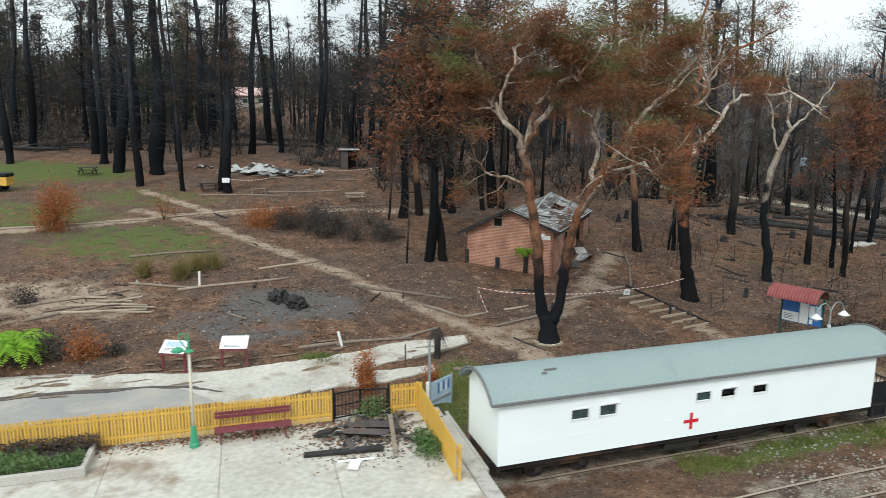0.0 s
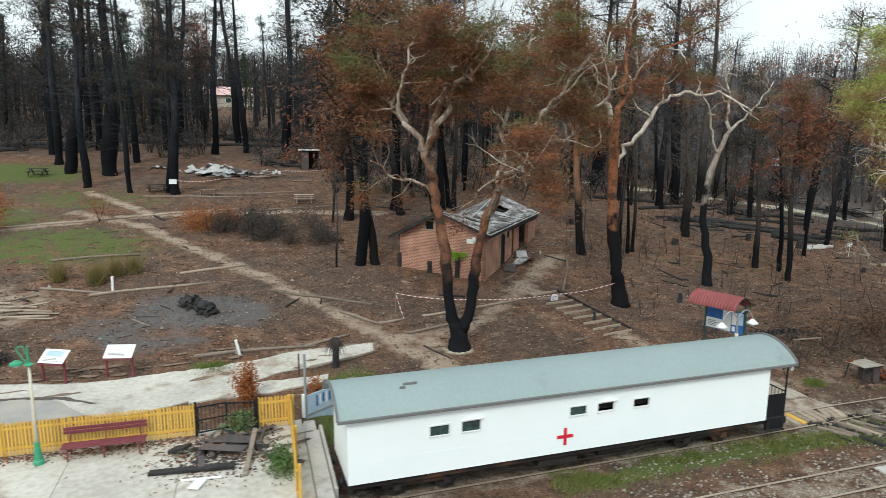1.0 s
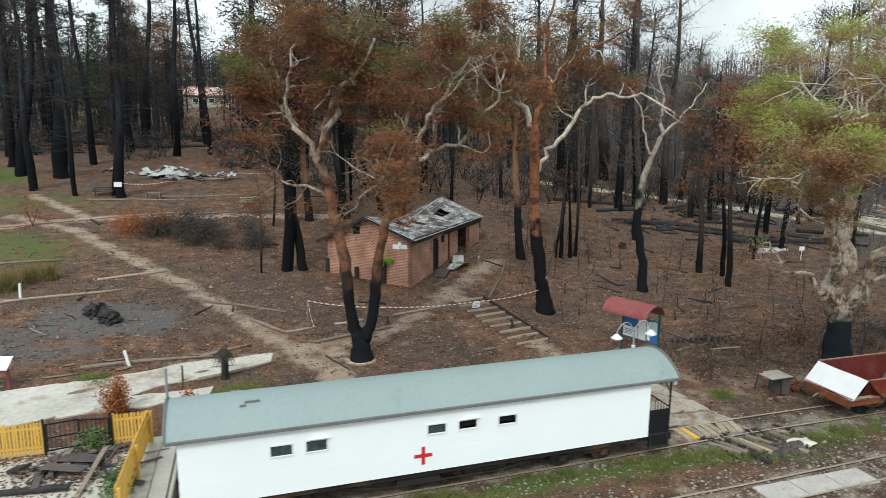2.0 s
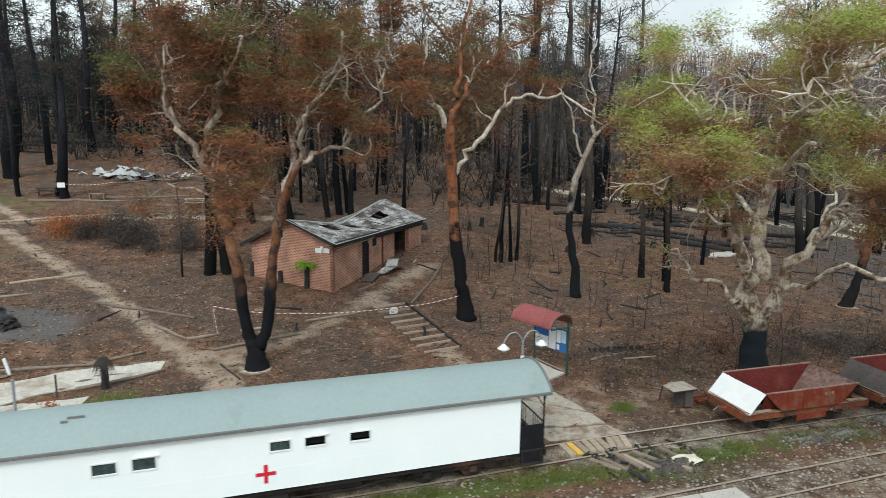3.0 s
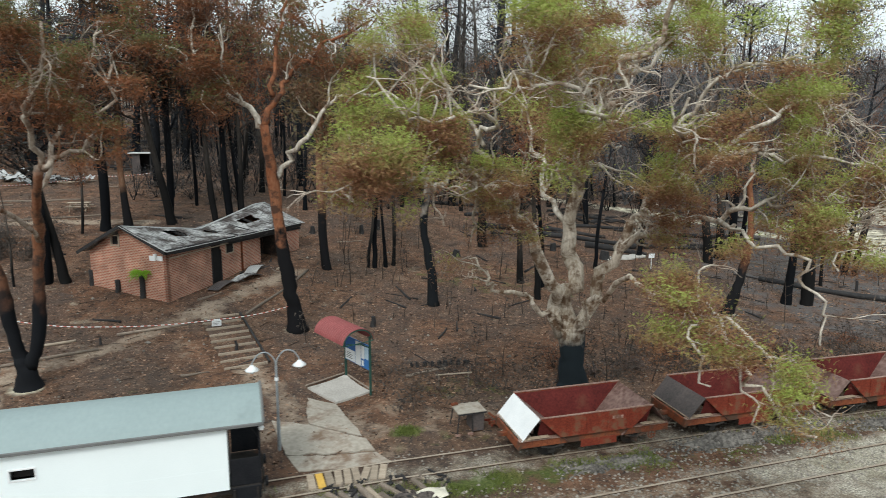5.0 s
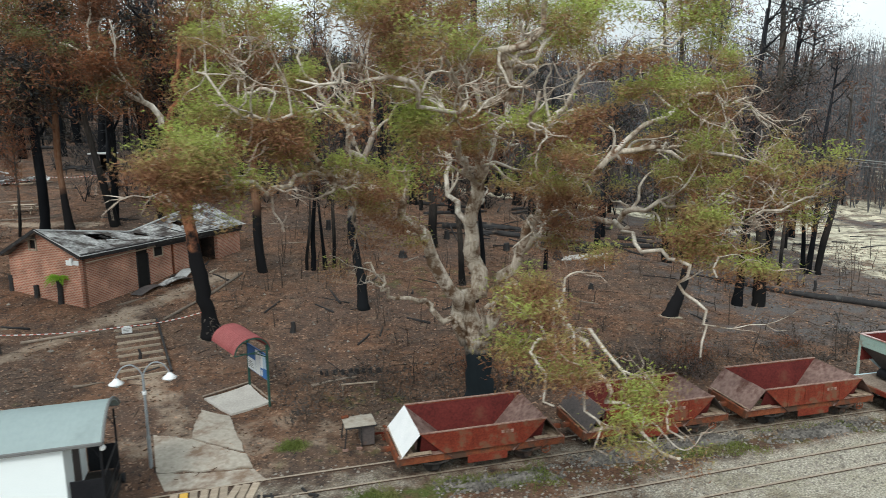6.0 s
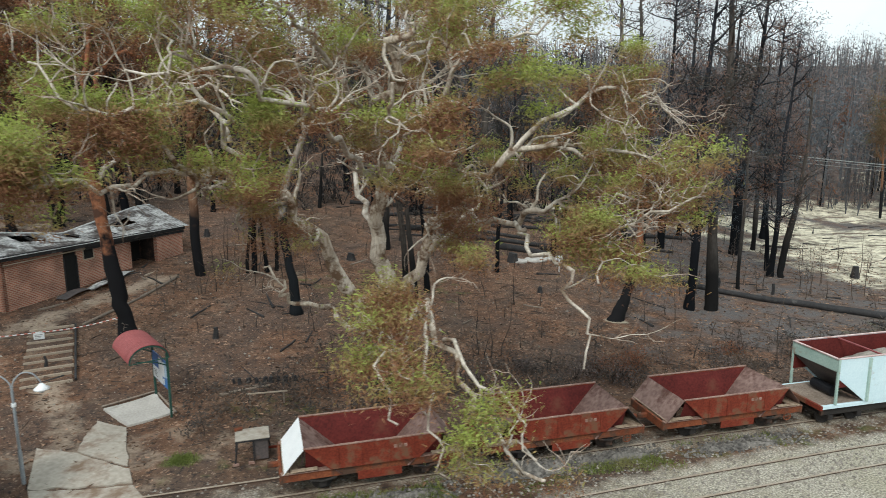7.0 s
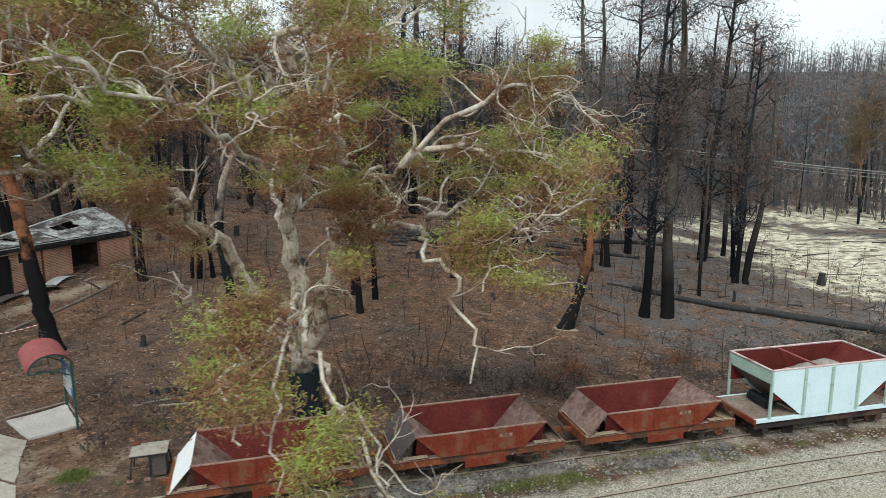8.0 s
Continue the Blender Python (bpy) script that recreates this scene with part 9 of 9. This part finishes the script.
# ---------------------------------------------------------------- crossing boards and burnt sleepers
def crossing():
    rg = random.Random(12)
    for k in range(9):
        p, a = on_track(15.2 + k * 0.30)
        m = pose(p.x, p.y, 0.02, 0, 0, math.degrees(a) + rg.uniform(-5, 5) + (-18 if k > 5 else 0))
        mat = "yellow" if k in (1,) else "pale_timber"
        solid("crossing_board", Geo().box(-0.13, 0.13, -0.48, 0.5, -0.1, 0.04, 0.012), M[mat], "splintered pale crossing board between the rails" if k != 1 else "yellow painted crossing board between the rails", "board", "crossing boards", m=m)
    for k in range(10):
        p, a = on_track(15.9 + k * 0.3)
        o = -1.55 - 0.28 * (k % 3) + rg.uniform(-0.2, 0.2)
        x, y = p.x - math.sin(a) * o, p.y + math.cos(a) * o
        L = rg.uniform(0.8, 1.6)
        m = pose(x, y, top(x, y) + 0.04 + 0.03 * (k % 2), 0, 0, math.degrees(a) - 62 + rg.uniform(-14, 14))
        mt = rg.choice(("timber", "timber", "char_log", "pale_timber", "charcoal"))
        solid("old_sleeper", Geo().box(-L / 2, L / 2, -0.09, 0.09, -0.04, 0.09, 0.015), M[mt], "broken burnt sleeper dumped beside the rails", "sleeper", "dumped sleepers", m=m)
    for k in range(70):
        p, a = on_track(rg.uniform(15.6, 19.6))
        o = rg.uniform(-2.4, -0.3)
        x, y = p.x - math.sin(a) * o, p.y + math.cos(a) * o
        L = rg.uniform(0.15, 0.6)
        solid("wood_splinter", Geo().box(-L / 2, L / 2, -0.04, 0.04, -0.02, 0.05, 0.01), M[rg.choice(("pale_timber", "timber", "char_log", "charcoal", "char_log"))], "splintered scrap of sleeper wood by the rails", "wood scrap", "wood scraps", m=pose(x, y, top(x, y) + 0.03, 0, rg.uniform(-12, 12), rg.uniform(0, 180)))
    p, a = on_track(18.7)
    x, y = p.x + math.sin(a) * 2.1, p.y - math.cos(a) * 2.1
    grid = [[(-0.6 + 1.2 * i / 6, -0.3 + 0.6 * k / 4, 0.05 * math.sin(i * 1.3 + k)) for k in range(5)] for i in range(7)]
    solid("tin_sheet", Geo().sheet(grid, 0.012), M["cream"], "crumpled cream tin sheet lying by the track", "metal sheet", m=pose(x, y, top(x, y) + 0.14, 5, -4, 15))
    # main-line crossing slab
    p, a = on_track(17.1)
    o = -main_off(17.1) - 0.12
    x, y = p.x - math.sin(a) * o, p.y + math.cos(a) * o
    for k in range(3):
        solid("crossing_slab", Geo().box(-0.75, 0.75, -0.5, 0.5, -0.15, 0.05, 0.015), M["kerb"], "worn grey crossing slab in the main track", "slab", "crossing slabs", m=pose(x + (k - 1) * 1.55 * math.cos(a), y + (k - 1) * 1.55 * math.sin(a), 0.0, 0, 0, math.degrees(a)))


crossing()


# ---------------------------------------------------------------- scattered small stuff
def scatter():
    rg = np.random.RandomState(19)
    # leaf and bark litter
    n = 72000
    x, y = rg.uniform(-30, 64, n), rg.uniform(22, 76, n)
    nn = (y - yc(x)) * 0.945
    keep = (nn > 1.2) & (rg.rand(n) < np.clip(1.25 - nn / 60, 0.15, 1)) & ~((x < -3.5) & (nn < 11))
    keep &= (np.hypot((x + 26) / 7, (y - 44.5) / 5) > 1) & (np.hypot((x + 32) / 8, (y - 58) / 4.5) > 1)
    keep &= np.array([noise.noise((u * 0.55, v * 0.55, 3.0)) for u, v in zip(x, y)]) > rg.uniform(-0.45, 0.25, n)
    x, y = x[keep], y[keep]
    c = np.stack([x, y, [top(a, b) + 0.025 for a, b in zip(x, y)]], 1)
    q = leaf_blades(rg, c, 0.2, 0.04, droop=0.0, spread=0.12)
    solid("leaf_litter", leaves_mesh("leaf_litter", q, M["litter"]), None, "fallen leaves and bark flakes over the burnt ground", "leaf litter", kind="stuff")
    # sticks
    g = Geo()
    for k in range(2600):
        a, b = rg.uniform(-28, 62), rg.uniform(26, 76)
        m = (b - yc(a)) * 0.945
        if m < 2.5 or (a < -4 and m < 11.5) or (12 < a < 17.5 and m < 9):
            continue
        L, t = rg.uniform(0.25, 1.5), rg.uniform(0, 6.28)
        z = top(a, b)
        p = [(a, b, z + 0.02), (a + L * 0.5 * math.cos(t), b + L * 0.5 * math.sin(t), z + 0.05 + rg.uniform(0, 0.06)), (a + L * math.cos(t + 0.2), b + L * math.sin(t + 0.2), z + 0.03)]
        g.tube(p, [0.018, 0.014, 0.006], 4, cap=False)
    solid("fallen_twig", g, M["twig"], "burnt sticks strewn over the slope", "sticks", kind="stuff")
    # dead saplings and scrub standing on the slope
    g, cs = Geo(), []
    for k in range(300):
        a, b = rg.uniform(8, 62), rg.uniform(30, 74)
        m = (b - yc(a)) * 0.945
        if m < 4.0 or (12 < a < 17.5 and m < 10) or (8 < a < 12 and m < 17):
            continue
        z, h = top(a, b), rg.uniform(0.5, 2.4) * (1 if rg.rand() < 0.75 else 1.7)
        tw = wander(rg, (a, b, z - 0.05), (0, 0, 1), h, 6, 0.1, 0.1)
        g.tube(tw, [0.035, 0.03, 0.025, 0.02, 0.015, 0.01, 0.005], 4, cap=False)
        for j in range(rg.randint(1, 6)):
            t2 = wander(rg, tw[rg.randint(2, 6)], (rg.normal(), rg.normal(), 0.9), h * rg.uniform(0.15, 0.4), 3, 0.2, 0.05)
            g.tube(t2, [0.01, 0.008, 0.006, 0.003], 3, cap=False)
        if rg.rand() < 0.3:
            cs.append(spray(rg, tw, 30, 0.22))
    solid("dead_sapling", g, M["twig"], "thin dead saplings standing on the slope", "saplings", kind="stuff")
    # low brown scrub along the wagons' far side
    for k in range(480):
        a = rg.uniform(19, 62)
        p, t = on_track(a)
        o = 4.6 + abs(rg.normal(0, 2.4))
        cs.append(np.array([p.x - math.sin(t) * o, p.y + math.cos(t) * o, 0]) + rg.normal(0, 0.3, (18, 3)) * np.array([1, 1, 0]) + np.array([0, 0, 1]) * rg.uniform(0.02, 0.5, (18, 1)))
    c = np.concatenate(cs)
    low = c[:, 2] < 0.6
    c[low, 2] += np.array([top(a, b) for a, b in c[low, :2]])
    solid("dead_scrub", leaves_mesh("dead_scrub", leaf_blades(rg, c, 0.22, 0.035, droop=-0.2), M["leaf_dead"]), None, "low dead brown scrub behind the wagons", "scrub", kind="stuff")
    # grass between the tracks and on the lawns
    n = 26000
    a = rg.uniform(4, 40, n)
    o = -1.75 + rg.normal(0, 0.42, n)
    hd = np.array([on_track(v)[1] for v in a])
    px, py = a - np.sin(hd) * o, yc(a) + np.cos(hd) * o
    den = np.array([noise.noise((u * 0.5, v * 0.8, 9.0)) for u, v in zip(px, py)])
    k = den > np.where(a > 22, 0.18, -0.12)
    c = np.stack([px[k], py[k], np.array([top(u, v) for u, v in zip(px[k], py[k])])], 1)
    extra = []
    for cx, cy, rx, ry, m in ((-3.0, 25.6, 1.3, 2.3, 2600), (18.2, 30.0, 0.45, 0.35, 700), (-9.5, 28.0, 1.0, 0.5, 700), (17.5, 24.5, 3, 0.5, 900)):
        e = np.stack([rg.normal(cx, rx * 0.55, m), rg.normal(cy, ry * 0.55, m)], 1)
        extra.append(np.array([(u, v, top(u, v)) for u, v in e]))
    c = np.concatenate([c] + extra)
    solid("grass_tufts", leaves_mesh("grass_tufts", leaf_blades(rg, c, 0.17, 0.014, droop=-1.6), M["leaf_grass"]), None, "short green grass between the tracks", "grass", kind="stuff")
    # reedy clumps on the lower lawn
    for i, (a, b) in enumerate(((-22.3, 37.7), (-20.2, 38.1), (-19.6, 39.2), (-18.8, 39.8), (-20.0, 37.6))):
        e = rg.normal(0, 0.17, (300, 3)) * np.array([1, 1, 0])
        q = leaf_blades(rg, e, 1.25, 0.018, droop=-2.6)
        solid("reed_clump", leaves_mesh("reed_clump", q, M["leaf_reed"]), None, "clump of dry green reedy grass", "grass clump", "reed clumps", m=Matrix.Translation((a, b, top(a, b))))
    # stones on the bare ground
    g = Geo()
    oct_v = np.array([(1, 0, 0), (-1, 0, 0), (0, 1, 0), (0, -1, 0), (0, 0, 1), (0, 0, -1)], float)
    oct_f = [(0, 2, 4), (2, 1, 4), (1, 3, 4), (3, 0, 4), (2, 0, 5), (1, 2, 5), (3, 1, 5), (0, 3, 5)]
    for k in range(900):
        a, b = rg.uniform(-28, 40), rg.uniform(24, 60)
        m = (b - yc(a)) * 0.945
        if m < 3 or (a < -4 and m < 11):
            continue
        s = rg.uniform(0.02, 0.08) * (2 if rg.rand() < 0.06 else 1)
        g.add(oct_v * s * rg.uniform(0.6, 1.3, (6, 1)) + np.array([a, b, top(a, b) + s * 0.2]), oct_f)
    solid("loose_stones", g, M["stone"], "small pale stones on the burnt slope", "stones", kind="stuff")


scatter()

# pale slabs at the right of the slope, and a sign plate
for i, (x, y, r) in enumerate(((33.4, 60.2, 0.9), (34.6, 60.9, 0.7), (31.9, 59.4, 0.75))):
    solid("flat_slab", Geo().tube([(0, 0, -0.05), (0, 0, 0.06), (0, 0, 0.09)], [r, r, r * 0.92], 14, ovality=0.05, seed=i), M["kerb"], "pale round concrete lid on the ground", "slab", "round slabs", m=Matrix.Translation((x, y, top(x, y))))
solid("sign_plate", Geo().box(-0.25, 0.25, -0.01, 0.01, 0.9, 1.25, 0.004).box(-0.02, 0.02, -0.01, 0.02, -0.1, 0.95), M["white_board"], "small white sign plate on a stake among the trees", "sign", m=pose(34.9, 57.5, top(34.9, 57.5), 0, 0, 15))


# ---------------------------------------------------------------- far house, wires, pole
def far_house():
    x, y = HOUSE_AT
    z = gz(x, y)
    root = thing("far_house", pose(x, y, z, 0, 0, 15), "distant house with pale red roof beyond the trees", "house")
    part("wall", Geo().box(-9, 9, -4, 4, -1, 3.0, 0.05), M["house_wall"], root)
    for k in range(4):
        w = part("window", Geo().box(-7.5 + k * 4.2, -5.9 + k * 4.2, -4.06, -4.0, 0.9, 2.2, 0.02), M["white_board"], root)
        part("pane", Geo().box(-7.4 + k * 4.2, -6.0 + k * 4.2, -4.09, -4.07, 1.0, 2.1), M["glass"], w)
    ring = [(-4.8, 2.9), (4.8, 2.9), (0, 5.4)]
    vs = [(-9.8, u, w) for u, w in ring] + [(9.8, u, w) for u, w in ring]
    part("roof", Geo().add(vs, [(0, 1, 2), (5, 4, 3), (0, 3, 4, 1), (1, 4, 5, 2), (2, 5, 3, 0)]), M["far_roof"], root, "faded red tin roof")


far_house()


def power_line():
    a, b = (44.2, 93.7, 11.2), (120, 86, 4.8)
    root = thing("power_line", Matrix.Identity(4), "power line wires on timber poles across the valley", "power line")
    for x, y, z in (a, b):
        p = part("pole", Geo().tube([(x, y, top(x, y) - 0.5), (x, y, max(z, top(x, y)) + 0.6)], [0.18, 0.12], 8), M["charcoal"], root, "dark timber pole")
        part("cross_arm", Geo().box(x - 0.06, x + 0.06, y - 0.9, y + 0.9, z - 0.1, z + 0.1), M["charcoal"], p)
    part("transformer", Geo().tube([(44.2, 93.2, 7.0), (44.2, 93.2, 7.1), (44.2, 93.2, 8.0), (44.2, 93.2, 8.15)], [0.4, 0.48, 0.48, 0.3], 12), M["sky_blue"], root, "pale blue transformer can on the pole")
    for o, drop in ((-0.8, 0.0), (0.0, 0.3), (0.8, 0.05), (0.0, 0.75)):
        pts = [(a[0] + (b[0] - a[0]) * t, a[1] + (b[1] - a[1]) * t + o, a[2] + (b[2] - a[2]) * t - 5.5 * t * (1 - t) - drop) for t in np.linspace(0, 1, 30)]
        part("wire", Geo().tube(pts, 0.022, 4), M["wire"], root)


power_line()

# yellow plant trailer at the edge of the lawn
yt = thing("yellow_trailer", pose(-44.9, 57.4, top(-44.9, 57.4), 0, 0, 10), "small yellow and black trailer parked on the grass", "trailer")
part("body", Geo().box(-1.3, 1.3, -0.7, 0.7, 0.45, 1.25, 0.05), M["yellow"], yt)
part("cover", Geo().box(-1.35, 1.35, -0.75, 0.75, 1.25, 1.6, 0.08), M["black"], yt, "black canvas cover")
for sx in (-0.5, 0.5):
    for sy in (-0.72, 0.72):
        part("wheel", Geo().tube([(sx, sy - 0.1, 0.33), (sx, sy + 0.1, 0.33)], 0.33, 16), M["black"], yt)


# ---------------------------------------------------------------- fallen black timber on the rise, dark poles on the clearing
def brush_pile(cx, cy, rx, ry, count, high, seed, label):
    """A tangle of burnt branches and thin logs lying on one another."""
    rg = np.random.RandomState(seed)
    g = Geo()
    for k in range(count):
        x, y = rg.normal(cx, rx * 0.5), rg.normal(cy, ry * 0.5)
        L, a = rg.uniform(1.0, 4.2), rg.normal(0.1, 0.7)
        z0 = top(x, y) + abs(rg.normal(0, high * 0.4))
        x1, y1 = x + L * math.cos(a), y + L * math.sin(a)
        z1 = top(x1, y1) + abs(rg.normal(0, high * 0.5))
        r = rg.uniform(0.03, 0.15)
        mid = (x + (x1 - x) * 0.5, y + (y1 - y) * 0.5 + rg.normal(0, 0.15), (z0 + z1) / 2 + rg.normal(0, 0.12))
        g.tube([(x, y, z0), mid, (x1, y1, z1)], [r, r * 0.85, r * 0.5], 5)
    z = top(cx, cy)
    g.v = [(p[0] - cx, p[1] - cy, p[2] - z) for p in g.v]
    o = solid("brushwood", g, M["char_log"], label, "brushwood", kind="stuff", m=Matrix.Translation((cx, cy, z)))
    return o


for i, (x, y, rx, ry, n, h) in enumerate(((-58, 79.5, 6, 2.0, 60, 0.7), (-51, 84, 6, 2.5, 50, 0.8), (-50, 104, 8, 4, 70, 1.2), (-41, 108, 6, 3, 50, 1.0), (-64, 95, 8, 4, 60, 1.2), (-20, 82, 5, 2.5, 36, 0.6),
                                          (38.9, 88, 6, 2.5, 60, 1.2), (47, 84, 4, 2, 36, 0.9), (31, 74, 5, 2, 30, 0.5), (25, 66, 4, 1.6, 26, 0.4))):
    brush_pile(x, y, rx, ry, n, h, 60 + i, "tangle of burnt black branches and logs on the ground")
rgl = random.Random(71)
for k in range(90):
    x, y = rgl.uniform(56, 86), rgl.uniform(62, 96)
    a, L = rgl.gauss(0.12, 0.35), rgl.uniform(0.8, 4.5)
    log(x, y, x + L * math.cos(a), y + L * math.sin(a), rgl.uniform(0.03, 0.09), 0.03, M[rgl.choice(("char_log", "charcoal", "timber"))], "thin charred pole lying on the pale clearing", seed=200 + k, group="poles on the clearing")


# ---------------------------------------------------------------- ash and spoil heaps along the siding
def spoil_heap(x, y, rx, ry, h, turn, mat, label, seed):
    """A low rough mound with loose stones on it."""
    rg = np.random.RandomState(seed)
    nx = 26
    grid = []
    for i in range(nx + 1):
        row = []
        for k in range(nx + 1):
            u, v = -1 + 2 * i / nx, -1 + 2 * k / nx
            d = math.hypot(u, v)
            f = max(0.0, 1 - d * d) ** 1.2
            nse = noise.noise((u * 3.1, v * 3.1, seed * 2.3))
            row.append((u * rx, v * ry, -0.12 + (h + 0.12) * f * (1 + 0.9 * nse) + 0.05 * noise.noise((u * 9, v * 9, seed))))
        grid.append(row)
    g = Geo().sheet(grid, 0.05)
    oct_v = np.array([(1, 0, 0), (-1, 0, 0), (0, 1, 0), (0, -1, 0), (0, 0, 1), (0, 0, -1)], float)
    oct_f = [(0, 2, 4), (2, 1, 4), (1, 3, 4), (3, 0, 4), (2, 0, 5), (1, 2, 5), (3, 1, 5), (0, 3, 5)]
    for k in range(int(130 * rx)):
        u, v = rg.uniform(-0.95, 0.95, 2)
        i, j = int((u + 1) / 2 * nx), int((v + 1) / 2 * nx)
        s = rg.uniform(0.03, 0.09)
        g.add(oct_v * s * rg.uniform(0.6, 1.3, (6, 1)) + np.array([u * rx, v * ry, max(grid[i][j][2], 0) + s * 0.2]), oct_f)
    return solid("spoil_heap", g, mat, label, "spoil heap", kind="stuff", m=pose(x, y, top(x, y), 0, 0, turn))


HEAPS = ((25.6, -1.75, 2.6, 0.55, 0.12, "grey_rubble"), (30.4, -1.35, 2.4, 0.7, 0.22, "grey_rubble"), (33.6, -1.25, 2.0, 0.5, 0.15, "grey_rubble"), (18.0, -2.2, 1.5, 0.65, 0.2, "burnt_rubble"), (38.6, -1.6, 3.0, 0.6, 0.1, "grey_rubble"))
for i, (x, o, rx, ry, h, mt) in enumerate(HEAPS):
    p, a = on_track(x)
    spoil_heap(p.x - math.sin(a) * o, p.y + math.cos(a) * o, rx, ry, h, math.degrees(a), M[mt], "low heap of grey ash and stones beside the siding", 300 + i)


# dirt washed over the road
def dirt_patches():
    rg = random.Random(33)
    g = Geo()
    for k in range(34):
        t = rg.random()
        x = -21 + 17 * t
        y = 22.6 + 0.42 * (x + 21) + rg.uniform(-0.6, 2.6)
        rx, ry, a0 = rg.uniform(0.2, 0.8), rg.uniform(0.05, 0.2), math.radians(22 + rg.uniform(-12, 12))
        ring = []
        for i in range(14):
            a = 2 * math.pi * i / 14
            r = rg.uniform(0.6, 1.15)
            u, v = rx * r * math.cos(a), ry * r * math.sin(a)
            px, py = x + u * math.cos(a0) - v * math.sin(a0), y + u * math.sin(a0) + v * math.cos(a0)
            ring.append((px, py, top(px, py) + 0.058))
        g.add([(x, y, top(x, y) + 0.07)] + ring, [(0, 1 + i, 1 + (i + 1) % 14) for i in range(14)])
    solid("washed_dirt", g, M["soil_brown"], "brown dirt patches washed over the pale road", "dirt", kind="stuff")


dirt_patches()

# stacked and scattered boards on the bare bed
rgp = random.Random(52)
for k in range(12):
    x, y = -22.2 + rgp.uniform(-2.0, 2.0), 33.0 + rgp.uniform(-0.9, 0.9)
    L = rgp.uniform(0.8, 2.2)
    solid("old_board", Geo().box(-L / 2, L / 2, -0.08, 0.08, 0, 0.05, 0.008), M[rgp.choice(("pale_timber", "pale_timber", "timber"))], "pale weathered board lying on the bare bed", "board", "boards on the bed", m=pose(x, y, top(x, y) + 0.02 + 0.04 * (k % 3), rgp.uniform(-3, 3), rgp.uniform(-4, 4), 22 + rgp.uniform(-22, 22)))


# ---------------------------------------------------------------- sleepers
lay_sleepers(siding, siding_at, 16.0, 70, -0.01, 3)
lay_sleepers(main_line, main_at, 2.0, 84, 0.035, 4)
